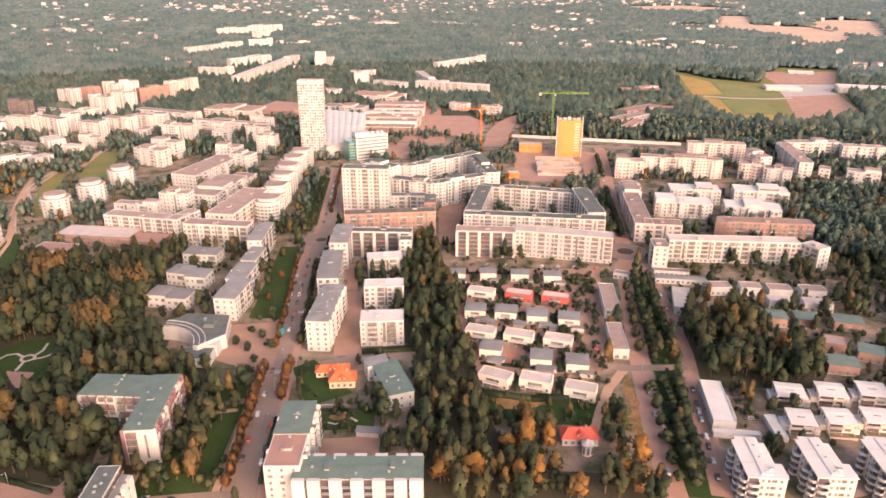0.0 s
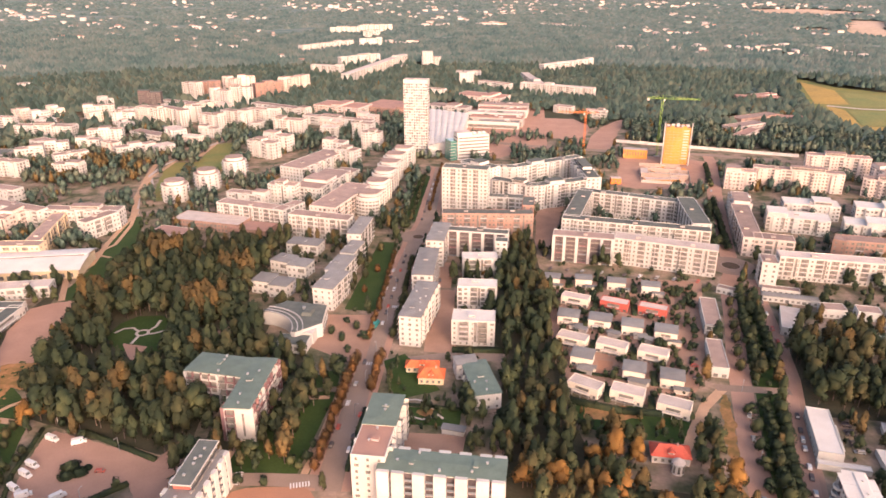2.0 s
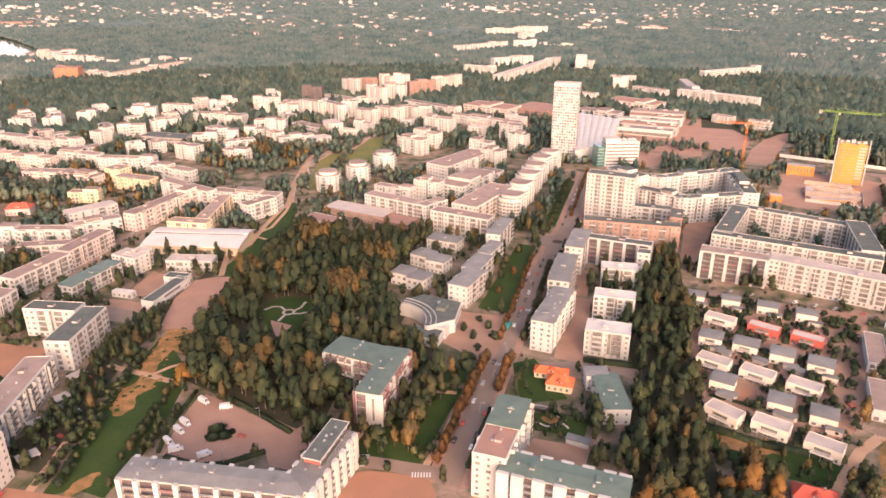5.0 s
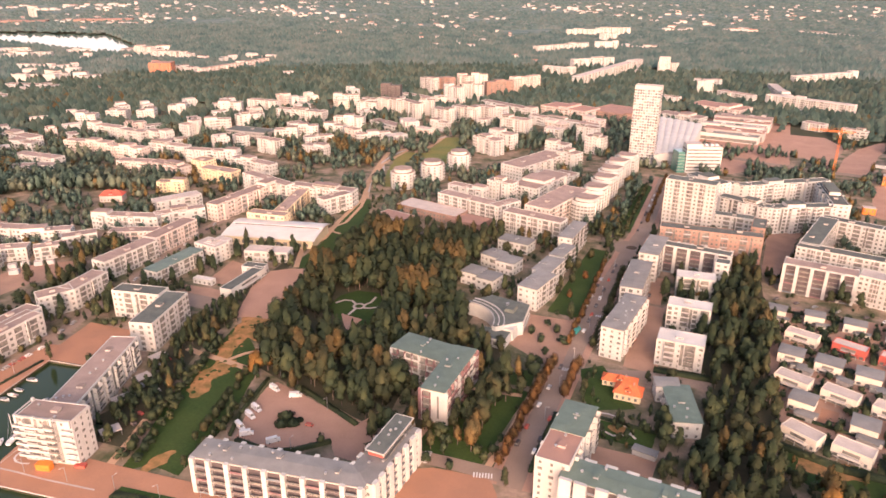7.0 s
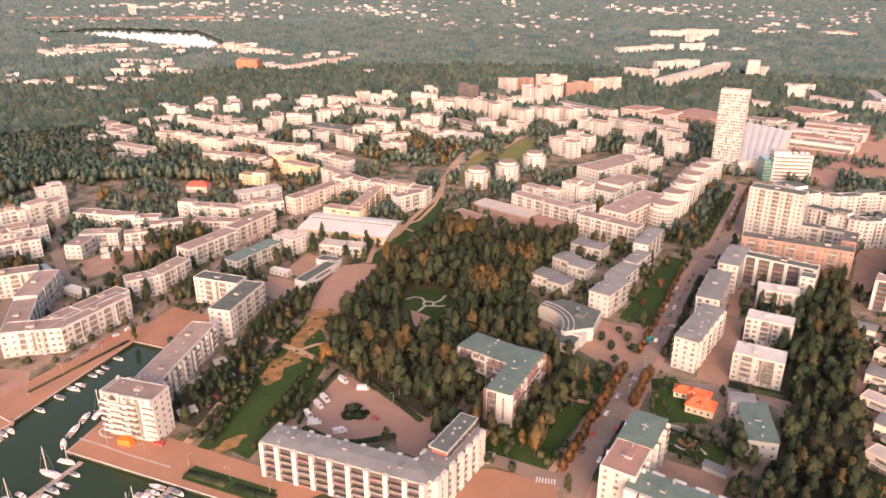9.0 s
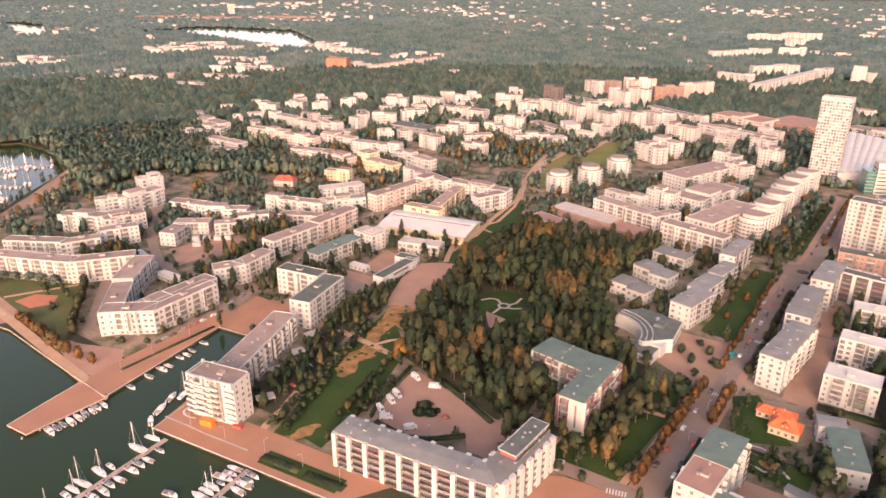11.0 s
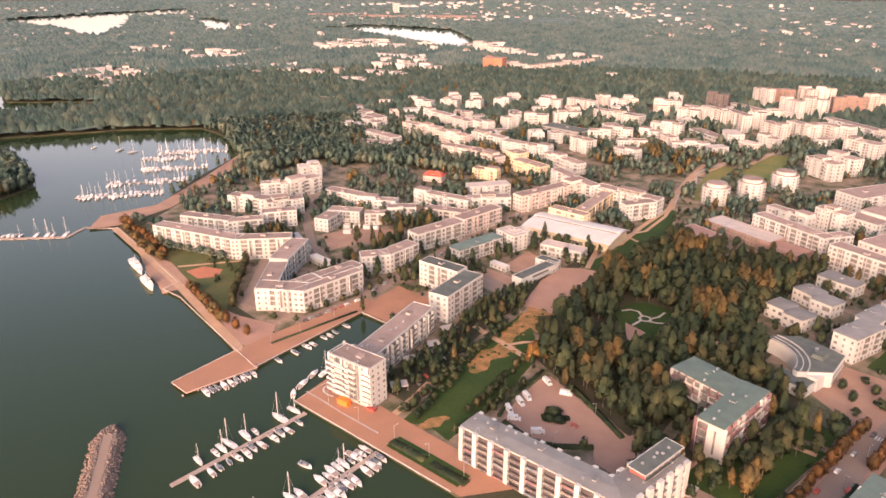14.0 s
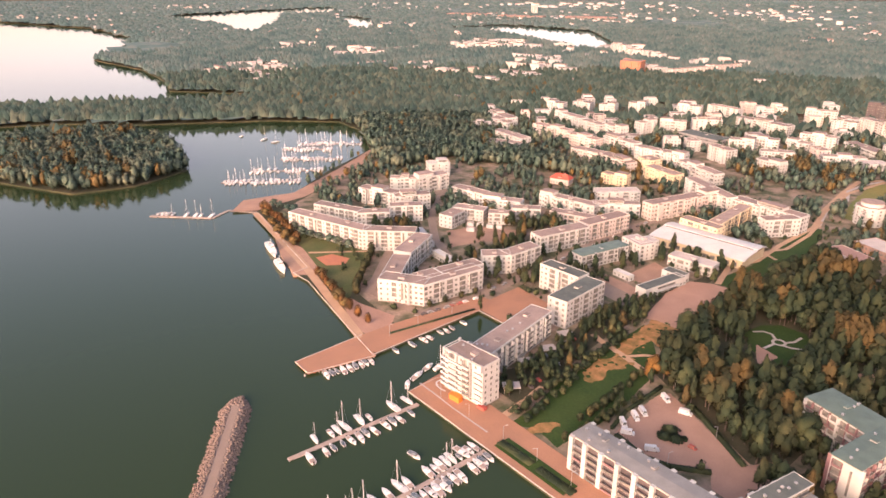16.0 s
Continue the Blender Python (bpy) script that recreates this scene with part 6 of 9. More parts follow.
site_shed(103, 800, -4, 26, 10, 10, "sheet", "long yellow and white site building with small windows")
site_shed(73, 692, 5, 10, 7, 6, "orange", "bright orange stacked site huts")
site_shed(120, 706, 8, 34, 9, 3, "sheet", "low yellow formwork deck on the building site")
site_shed(140, 722, 2, 16, 6, 3, "roof_w", "low pale concrete formwork on the building site")
site_shed(105, 730, 84, 20, 7, 4, "grey", "low grey concrete core rising from the site")
for i in range(14):
    px, py = 88 + (i * 37 % 66), 690 + (i * 23 % 92)
    if not at_cell(taken, px, py):
        site_shed(px, py, i * 31 % 90, 5 + i % 4, 2.5, 1.2 + (i % 3) * 0.5, ("wood", "roof_w", "sheet", "grey")[i % 4], "stack of building material on bare earth")


def foundation_works():
    """Shuttered concrete walls of a new block, one storey up, with orange boards and stacks between."""
    x, y, g = 126, 728, -6
    b = thing("foundation_works", "shuttered concrete walls and orange boards of a new block", "building site", pose(x, y, 0, 0, 0, g))
    grng = random.Random(3)
    for i in range(7):
        v = -32 + i * 10.5
        u0, u1 = -26 + grng.uniform(0, 8), 24 - grng.uniform(0, 10)
        part("wall", Mesh().box(u0, u1, v - 0.2, v + 0.2, -0.2, grng.uniform(2.2, 4.6), grng.choice(("grey", "wood", "roof_w"))), b)
    for i in range(6):
        u = -24 + i * 9.5
        v0 = -32 + grng.uniform(0, 20)
        part("wall", Mesh().box(u - 0.2, u + 0.2, v0, v0 + grng.uniform(18, 40), -0.2, grng.uniform(2.0, 4.2), grng.choice(("grey", "roof_w"))), b)
    for i in range(26):
        u, v = grng.uniform(-25, 22), grng.uniform(-32, 30)
        l, w = grng.uniform(2, 6), grng.uniform(1, 2.6)
        part("board_stack", Mesh().box(u - l / 2, u + l / 2, v - w / 2, v + w / 2, -0.1, grng.uniform(0.6, 2.2), grng.choice(("orange", "sheet", "sheet", "wood", "roof_w"))), b)


foundation_works()


def shopping_hall():
    """A long hall under six white sheet vaults that fan out away from the tower."""
    near, beyond = ((-127.0, 764.0), (-96.0, 809.0)), ((-160.0, 976.0), (-102.0, 948.0))
    outline = [near[0], near[1], beyond[1], beyond[0]]
    mark(taken, outline)
    b = thing("shopping_hall", "long shopping hall under fanned white sheet vaults", "building", pose(0, 0, 0))
    part("wall", Mesh().prism(outline, -0.5, 13.5, "white"), b)
    part("eaves", Mesh().prism(outline, 13.5, 14.2, "roof_s", 1.01), b)
    for i in range(6):
        m = Mesh()
        slot = m.slot("roof_s")
        rows = []
        for k in range(9):
            f = (i + 0.06 + 0.88 * k / 8) / 6
            z = 14.2 + 0.6 * math.sin(math.pi * k / 8)
            p, q = [tuple(e[0][n] + (e[1][n] - e[0][n]) * f for n in (0, 1)) for e in (near, beyond)]
            rows.append((len(m.v), len(m.v) + 1))
            m.v += [(*p, z), (*q, z + 1.5)]
        for (a, c), (d, e) in zip(rows, rows[1:]):
            m.f.append((a, d, e, c))
            m.s.append(slot)
        m.f.append(tuple(r[0] for r in rows))
        m.s.append(m.slot("glass"))
        part("roof_vault", m, b)
    for i in range(7):
        f = i / 6
        p, q = [tuple(e[0][n] + (e[1][n] - e[0][n]) * f for n in (0, 1)) for e in (near, beyond)]
        part("gutter", Mesh().beam((*p, 14.4), (*q, 14.4 + 1.4 * (i in range(1, 6))), 0.28, "roof_s"), b)


def banded_office():
    """White office slab with unbroken window bands and a leaning green glass hall."""
    x, y, g = -80, 774, 25
    mark(taken, rect(x, y, g, 40, 20, 4))
    b = thing("office_block", "white office block with long dark window bands", "office", pose(x, y, 0, 0, 0, g))
    part("wall", Mesh().box(-18.5, 18.5, -8, 8, -0.5, 27, "white").box(-18.5, -2, -6.5, 6.5, 27, 30, "white"), b)
    for f in range(7):
        z = 1.4 + f * 3.7
        part("window_band", Mesh().box(-17.4, 17.4, -8.08, -7.98, z, z + 1.5, "glass"), b)
        for s in (-1, 1):
            part("window_band", Mesh().box(s * 18.5 - 0.08, s * 18.5 + 0.08, -6.8, 6.8, z, z + 1.5, "glass"), b)
    part("roof", Mesh().box(-1.6, 18.1, -7.6, 7.6, 27, 27.25, "roof_w").box(-18.6, -1.9, -6.6, 6.6, 30, 30.25, "roof_w"), b)
    for u in (3, 9, 14):
        part("roof_plant", Mesh().box(u - 1.6, u + 1.6, -2.5, 2.5, 27.2, 29.2, "metal", 0.2), b)
    hall = part("glass_hall", Mesh().prism([(-27, -9), (-18.7, -7.5), (-18.7, 9), (-29, 8)], -0.3, 22, "teal_glass", 0.86), b, "leaning green glass hall")
    for k in range(6):
        z = 3.0 + 3.2 * k
        part("transom", Mesh().box(-28.4 + 0.22 * k, -19.0, -9.4 + 0.2 * k, -9.1 + 0.2 * k, z, z + 0.3, "metal"), hall)


def mall():
    """Low wide shopping centre, its grey and pink roofs crowded with plant and skylights."""
    x, y, g = -64, 992, -4
    mark(taken, rect(x, y, g, 82, 126, 6))
    b = thing("shopping_centre", "low wide shopping centre with cluttered grey and pink roofs", "building", pose(x, y, 0, 0, 0, g))
    mrng = random.Random(5)
    v = -62.0
    for i, (deep, key) in enumerate(((16, "roof_a"), (22, "roof_r2"), (14, "roof_w"), (26, "roof_a"), (20, "roof_r2"), (26, "roof_b"))):
        h = 9 + 2.2 * (i % 3)
        a0, a1 = -41 + mrng.uniform(0, 8), 41 - mrng.uniform(0, 8)
        wing = part("wing", Mesh().box(a0, a1, v, v + deep - 0.3, -0.4, h, "grey" if i % 2 else "white"), b)
        part("roof", Mesh().box(a0 + 0.4, a1 - 0.4, v + 0.4, v + deep - 0.7, h, h + 0.2, key), wing)
        part("shop_glazing", Mesh().box(a0 + 2, a1 - 2, v - 0.08, v + 0.02, 1.2, h - 4.0, "glass"), wing)
        for k in range(6):
            u, w = mrng.uniform(a0 + 4, a1 - 4), mrng.uniform(1.2, 3.5)
            q = v + mrng.uniform(4, deep - 4)
            part("roof_plant", Mesh().box(u - w, u + w, q - 1.6, q + 1.6, h + 0.1, h + mrng.uniform(1.0, 2.8), mrng.choice(("metal", "grey", "white", "roof_d")), 0.15), wing)
        v += deep


shopping_hall()
banded_office()
mall()


def curved_school():
    """Dark roofed quadrant with a concave front, ring-shaped curbs and a low box."""
    b = thing("curved_building", "white public building with a curved dark terraced roof", "building", pose(-160, 333, 0))
    mark(taken, [(-170, 358), (-153, 380), (-118, 378), (-112, 345), (-120, 322), (-146, 322), (-146, 345)])
    arc = lambda r, g0, g1, n=16: [(r * math.cos(radians(g0 + (g1 - g0) * i / n)), r * math.sin(radians(g0 + (g1 - g0) * i / n))) for i in range(n + 1)]
    solid = [(27, 2), (39, 15), (35, 38), (9, 41), (-2, 26)] + arc(24.5, 90, 6)
    part("wall", Mesh().prism(solid, -0.5, 8.6, "white"), b)
    part("roof", Mesh().prism([(24 + (x - 24) * 0.975, 24 + (y - 24) * 0.975) for x, y in solid], 8.6, 8.85, "roof_d"), b)
    for r, z in ((24.6, 9.3), (27.5, 9.2), (30.5, 9.5)):
        p, q = arc(r, 8, 88), arc(r + 0.6, 8, 88)
        for k in range(0, 16, 4):
            part("roof_curb", Mesh().prism(p[k:k + 5] + q[k:k + 5][::-1], 8.7, z, "rail"), b)
    part("roof_house", Mesh().box(24, 30, 22, 30, 8.8, 10.8, "roof_d", 0.5), b)
    part("roof_vent", Mesh().box(22, 23.6, 30, 32, 8.8, 10.4, "metal"), b)
    for k in range(8):
        f = k / 8
        u, v = 39 - 4 * (f + 0.06), 15 + 23 * (f + 0.06)
        for z in (1.0, 4.8):
            part("window", Mesh().beam((u + 0.02, v - 0.7, z + 0.8), (u - 0.2, v + 0.7, z + 0.8), 0.55, "glass"), b)
    part("low_wing", Mesh().box(18.5, 35.5, -6.5, 5.5, -0.4, 5.6, "white").box(19, 35, -6, 5, 5.6, 5.75, "roof_d"), b)
    part("link", Mesh().box(29, 36.5, 5.0, 14, -0.4, 7.2, "white"), b)
    for k in range(5):
        part("window", Mesh().box(19.6 + k * 3.2, 21.6 + k * 3.2, -6.56, -6.48, 2.0, 4.2, "glass"), b)


curved_school()


def villa(x, y, ang, l, w, h, wall, roof, rise, label, porch=True):
    """A small house with a tall hipped tile roof, dormer and chimney."""
    mark(taken, rect(x, y, ang, l, w, 3))
    b = thing("villa", label, "house", pose(x, y, 0, 0, 0, ang))
    a, c = l / 2, w / 2
    part("wall", Mesh().box(-a, a, -c, c, -0.4, h, wall), b)
    m = Mesh()
    o = 0.7
    m.v += [(-a - o, -c - o, h), (a + o, -c - o, h), (a + o, c + o, h), (-a - o, c + o, h), (-a + c * 0.7, 0, h + rise), (a - c * 0.7, 0, h + rise)]
    for q in ((3, 2, 1, 0), (0, 1, 5, 4), (1, 2, 5), (2, 3, 4, 5), (3, 0, 4)):
        m.f.append(q)
        m.s.append(m.slot(roof))
    part("roof", m, b)
    part("chimney", Mesh().box(a * 0.3, a * 0.3 + 0.8, -0.4, 0.4, h + rise * 0.5, h + rise + 1.0, "brick"), b)
    d = Mesh().box(-1.4, 1.4, -c * 0.85, -c * 0.1, h + 0.2, h + 1.9, wall)
    n = len(d.v)
    d.v += [(-1.8, -c * 0.95, h + 1.8), (1.8, -c * 0.95, h + 1.8), (0, -c * 0.95, h + 3.0), (-1.8, 0, h + 1.8), (1.8, 0, h + 1.8), (0, 0, h + 3.0)]
    for q in ((n, n + 1, n + 2), (n, n + 2, n + 5, n + 3), (n + 1, n + 4, n + 5, n + 2)):
        d.f.append(q)
        d.s.append(d.slot(roof))
    part("dormer", d, b)
    part("window", Mesh().box(-0.6, 0.6, -c * 0.85 - 0.05, -c * 0.85 + 0.02, h + 0.7, h + 1.6, "glass"), b)
    for i in range(int(l / 3)):
        part("window", Mesh().box(-a + 1 + i * 3, -a + 2.3 + i * 3, -c - 0.05, -c + 0.02, 1.0, 2.6, "glass"), b)
    return b


villa(-51, 311, 4, 13, 9, 4.2, "yellow", "roof_o", 3.6, "yellow villa with a bright orange tiled hipped roof")
villa(-57.5, 320.6, 6, 17, 7, 3.4, "yellow", "roof_o", 2.4, "low yellow annexe with an orange tiled roof")
villa(62, 264, -2, 16, 9, 4.0, "white", "roof_r", 3.2, "wooden pavilion house with a red roof among autumn trees")


def bay_tower(x, y):
    b = thing("corner_turret", "white eight-sided turret with a pointed cap beside the red-roofed house", "turret", pose(x, y, 0))
    ring = lambda r: [(r * math.cos(math.pi * (i + 0.5) / 4), r * math.sin(math.pi * (i + 0.5) / 4)) for i in range(8)]
    part("wall", Mesh().prism(ring(2.6), -0.3, 5.6, "white"), b)
    for i in range(8):
        g = math.pi * i / 4
        c, s = math.cos(g), math.sin(g)
        m = Mesh()
        m.beam((c * 2.43, s * 2.43, 1.2), (c * 2.43, s * 2.43, 4.6), 0.5, "glass")
        part("window", m, b)
    part("roof", Mesh().prism(ring(3.0), 5.6, 7.6, "roof_w", 0.15), b)


bay_tower(64, 254.5)
villa(*(-551.3, 421.3), 30, 20, 12, 6.0, "pink", "roof_r", 4.0, "pink wooden villa with a red hipped roof")


def sports_hall():
    """Two long white roof shells, one above the other, over a yellow wall."""
    x, y, ang = -352, 411, 16
    mark(taken, rect(x, y, ang, 76, 40, 4))
    mark(tame, rect(x, y, ang, 76, 40, 30))
    b = thing("sports_hall", "yellow-walled sports hall with two white curved roof shells", "building", pose(x, y, 0, 0, 0, ang))
    part("wall", Mesh().box(-36, 36, -18, 18, -0.4, 7.0, "yellow"), b)
    part("clerestory", Mesh().box(-35, 35, -0.5, 0.5, 7.0, 10.6, "glass"), b)
    for v0, v1, z0, z1, z2 in ((-20, 1.5, 7.0, 8.6, 9.6), (0.6, 20, 10.4, 10.2, 7.2)):
        m = Mesh()
        steps = 8
        s = m.slot("roof_s")
        for i in range(steps + 1):
            f = i / steps
            z = (1 - f) ** 2 * z0 + 2 * f * (1 - f) * (z1 + 0.8) + f * f * z2
            v = v0 + (v1 - v0) * f
            m.v += [(-38, v, z), (38, v, z), (38, v, z + 0.5), (-38, v, z + 0.5)]
        for i in range(steps):
            for k in range(4):
                m.f.append((4 * i + k, 4 * i + 4 + k, 4 * i + 4 + (k + 1) % 4, 4 * i + (k + 1) % 4))
                m.s.append(s)
        m.f += [(0, 1, 2, 3), (4 * steps + 3, 4 * steps + 2, 4 * steps + 1, 4 * steps)]
        m.s += [s, s]
        part("roof_shell", m, b)
    for i in range(12):
        u = -33 + i * 5.6
        part("window", Mesh().box(u, u + 3.6, -18.06, -17.98, 1.2, 4.2, "glass"), b)


sports_hall()


# ---------------------------------------------------------------- harbour
def pontoon(a, b, width, label, z=-0.75):
    (x0, y0), (x1, y1) = a, b
    l = math.hypot(x1 - x0, y1 - y0)
    g = math.degrees(math.atan2(y1 - y0, x1 - x0))
    p = thing("pontoon", label, "jetty", pose(x0, y0, 0, 0, 0, g), "harbour pontoons")
    part("deck", Mesh().box(0, l, -width / 2, width / 2, z - 0.15, z, "wood"), p)
    for i in range(int(l / 10) + 1):
        part("float", Mesh().box(i * 10 + 0.3, min(i * 10 + 8, l), -width / 2 + 0.2, width / 2 - 0.2, z - 1.2, z - 0.15, "grey"), p)
    return p


def hull(l, w, h, key="boat"):
    """Boat hull: pointed bow, raised sheer, inset deck."""
    m = Mesh()
    st = [(-0.5, 0.78, 1.0), (-0.25, 0.98, 0.95), (0.05, 1.0, 0.98), (0.3, 0.7, 1.08), (0.44, 0.28, 1.18), (0.5, 0.02, 1.25)]
    s = m.slot(key)
    for u, k, z in st:
        m.v += [(u * l, -w / 2 * k * 0.55, -0.25), (u * l, w / 2 * k * 0.55, -0.25), (u * l, w / 2 * k, h * z), (u * l, w / 2 * k * 0.8, h * z),
                (u * l, -w / 2 * k * 0.8, h * z), (u * l, -w / 2 * k, h * z)]
    for i in range(len(st) - 1):
        a, b = 6 * i, 6 * i + 6
        for p, q in ((0, 1), (1, 2), (2, 3), (3, 4), (4, 5), (5, 0)):
            m.f.append((a + p, b + p, b + q, a + q))
            m.s.append(s)
    m.f.append((5, 4, 3, 2, 1, 0))
    m.s.append(s)
    return m


def motor_boat(l, w, label, cover="boat"):
    b = thing("motor_boat", label, "boat", group="moored boats")
    part("hull", hull(l, w, 0.8), b)
    cabin = part("cabin", Mesh().box(-l * 0.12, l * 0.2, -w * 0.34, w * 0.34, 0.75, 1.6, cover, 0.25), b)
    part("windscreen", Mesh().box(l * 0.12, l * 0.22, -w * 0.32, w * 0.32, 0.85, 1.35, "glass", 0.1), cabin)
    part("cockpit", Mesh().box(-l * 0.45, -l * 0.14, -w * 0.36, w * 0.36, 0.72, 0.86, "cover" if cover == "cover" else "wood").box(
        -l * 0.54, -l * 0.49, -0.25, 0.25, 0.1, 1.2, "tyre"), b)
    return b


def sail_boat(l, w, mast, label):
    b = thing("sailing_boat", label, "boat", group="moored boats")
    part("hull", hull(l, w, 0.95), b)
    part("cabin", Mesh().box(-l * 0.15, l * 0.22, -w * 0.3, w * 0.3, 0.9, 1.5, "boat", 0.2), b)
    rig = (Mesh().beam((l * 0.08, 0, 0.9), (l * 0.08, 0, mast), 0.12, "boat", 5).beam((l * 0.49, 0, 1.1), (l * 0.08, 0, mast * 0.95), 0.03, "metal", 3).beam((-l * 0.48, 0, 1.0), (l * 0.08, 0, mast), 0.03, "metal", 3).beam(
        (l * 0.08, -w * 0.4, 0.9), (l * 0.08, 0, mast * 0.7), 0.03, "metal", 3).beam((l * 0.08, w * 0.4, 0.9), (l * 0.08, 0, mast * 0.7), 0.03, "metal", 3))
    pole = part("mast", rig, b)
    part("boom", Mesh().beam((l * 0.08, 0, 2.1), (-l * 0.34, 0, 2.0), 0.13, "cover", 5), pole, "boom with furled grey-blue sail")
    return b


KINDS = [motor_boat(7.0, 2.6, "white motor boat moored at the pontoon"), motor_boat(5.6, 2.2, "small white motor boat with a grey cover", "cover"),
         sail_boat(8.5, 2.8, 11.5, "white sailing boat with a bare mast"), motor_boat(8.6, 3.0, "white cabin cruiser moored at the pontoon"),
         sail_boat(10.0, 3.1, 14.0, "large white sailing boat with a furled sail")]
used_kind = set()
brng = random.Random(21)
SEA = -1.3


def moor(kind, x, y, turn):
    m = pose(x, y, SEA, 0, 0, turn)
    if kind not in used_kind:
        used_kind.add(kind)
        KINDS[kind].matrix_basis = m
        return KINDS[kind]
    ob = copy_thing(KINDS[kind], m)
    k = brng.uniform(0.85, 1.3)
    ob.scale = (k, k, k)
    return ob


def moor_along(a, b, side, gap, kinds, off=1.6, skip=0.27):
    """Boats lying across a pontoon, one berth after another, on one side."""
    (x0, y0), (x1, y1) = a, b
    l = math.hypot(x1 - x0, y1 - y0)
    ux, uy = (x1 - x0) / l, (y1 - y0) / l
    nx, ny = -uy * side, ux * side
    g = math.degrees(math.atan2(ny, nx))
    s = gap * 0.6
    while s < l - 1:
        if brng.random() > skip:
            k = brng.choice(kinds)
            d = off + (3.5, 2.8, 4.2, 4.3, 5.0)[k]
            flip = 180 if brng.random() < 0.5 else 0
            moor(k, x0 + ux * s + nx * d, y0 + uy * s + ny * d, g + flip + brng.uniform(-7, 7))
        s += gap * (brng.uniform(0.8, 1.15) if brng.random() < 0.8 else brng.uniform(1.5, 2.3))


PA, PB = ((-269, 126), (-257, 57)), ((-222, 137), (-204, 52))
pontoon(*PA, 2.6, "long weathered wooden pontoon with moored boats")
pontoon(*PB, 2.6, "weathered wooden pontoon crowded with small boats")
moor_along(*PA, 1, 4.4, (0, 1, 0, 1, 3), skip=0.3)
moor_along(*PA, -1, 4.4, (0, 2, 4, 2, 3), skip=0.5)
moor_along(*PB, 1, 3.4, (0, 1, 0, 3, 1), skip=0.05)
moor_along(*PB, -1, 3.5, (0, 2, 1, 0, 2, 3), skip=0.08)
# basin berths
moor_along((-320, 92), (-322, 124), -1, 3.6, (0, 1, 0), 0.6, 0.1)
moor_along((-324, 130), (-338, 190), -1, 4.4, (1, 0, 1), 0.4, 0.3)
moor_along((-288, 143), (-312, 190), 1, 5.6, (1, 0, 1), 0.3, 0.5)
moor(3, -288, 129, 150), moor(3, -293, 137, 120), moor(0, -298, 146, 120), moor(2, -296, 152, 118)
moor(1, (-233.9, 107.3)[0], (-233.9, 107.3)[1], 20)

# western jetty and marina
pontoon((-603, 128), (-621, 106), 3.0, "short gangway bridge to the outer jetty")
pontoon((-621, 106), (-606, 89), 3.0, "short bent piece of the outer jetty")
pontoon((-606, 89), (-637, 42), 4.0, "outer concrete jetty with sailing boats")
moor_along((-606, 89), (-637, 42), -1, 4.6, (2, 4, 3, 2), skip=0.15)
MARINA = [((-810, 309), (-846, 239)), ((-799, 266), (-827, 212)), ((-751, 262), (-780, 197)), ((-713, 227), (-745, 155)), ((-683, 192), (-714, 118))]
for a, b in MARINA:
    pontoon(a, b, 2.6, "marina pontoon lined with sailing boats")
    moor_along(a, b, 1, 4.1, (2, 4, 3, 3, 0), 0.4, 0.04)
    moor_along(a, b, -1, 4.1, (2, 0, 3, 4), 0.4, 0.04)
for q in ((-920.9, 184.9), (-889.4, 206.5), (-868.5, 214.9)):
    moor(4, q[0], q[1], brng.uniform(0, 180))


def ship(x, y, turn, l, w, label):
    b = thing("passenger_ship", label, "ship", pose(x, y, SEA, 0, 0, turn), "quay ships")
    part("hull", hull(l, w, 2.0), b)
    part("deckhouse", Mesh().box(-l * 0.36, l * 0.2, -w * 0.36, w * 0.36, 1.9, 4.2, "boat", 0.15), b)
    part("bridge", Mesh().box(l * 0.02, l * 0.18, -w * 0.28, w * 0.28, 4.2, 6.2, "boat", 0.2), b)
    part("bridge_window", Mesh().box(l * 0.17, l * 0.178, -w * 0.25, w * 0.25, 5.0, 5.8, "glass"), b)
    part("mast", Mesh().beam((0, 0, 6), (0, 0, 10.5), 0.12, "boat", 5), b)
    part("funnel", Mesh().box(-l * 0.2, -l * 0.12, -0.8, 0.8, 4.2, 6.4, "white", 0.15), b)
    for i in range(7):
        for s in (-1, 1):
            u = -l * 0.32 + i * l * 0.07
            part("window", Mesh().box(u, u + l * 0.04, s * w * 0.345 - 0.05, s * w * 0.345 + 0.05, 2.7, 3.5, "glass"), b)


ship(-507, 115, -3, 31, 6.5, "white passenger boat moored at the quay")
ship(-471, 112, -1, 24, 6.0, "white tour boat with a deckhouse at the quay")


# pier and breakwater
pier = thing("pier", "broad salmon-coloured pier deck on piles", "pier", pose(0, 0, 0))
deck = [(-347.2, 126.6), (-321.5, 125.0), (-320.6, 85.7), (-335.1, 83.1)]
mark(taken, deck)
part("deck", Mesh().prism(deck, -0.5, 0.17, "quay"), pier)
part("edge", Mesh().beam((*deck[1], 0.25), (*deck[2], 0.25), 0.22, "roof_w").beam((*deck[2], 0.25), (*deck[3], 0.25), 0.22, "roof_w").beam(
    (*deck[3], 0.25), (*deck[0], 0.25), 0.22, "roof_w"), pier)
for i in range(6):
    for s in (0, 1):
        f = i / 5
        part("pile", Mesh().beam((-334 - 7 * f + s * (13 + 6 * f), 84 + 40 * f, -4), (-334 - 7 * f + s * (13 + 6 * f), 84 + 40 * f, -0.4), 0.45, "grey", 8), pier)


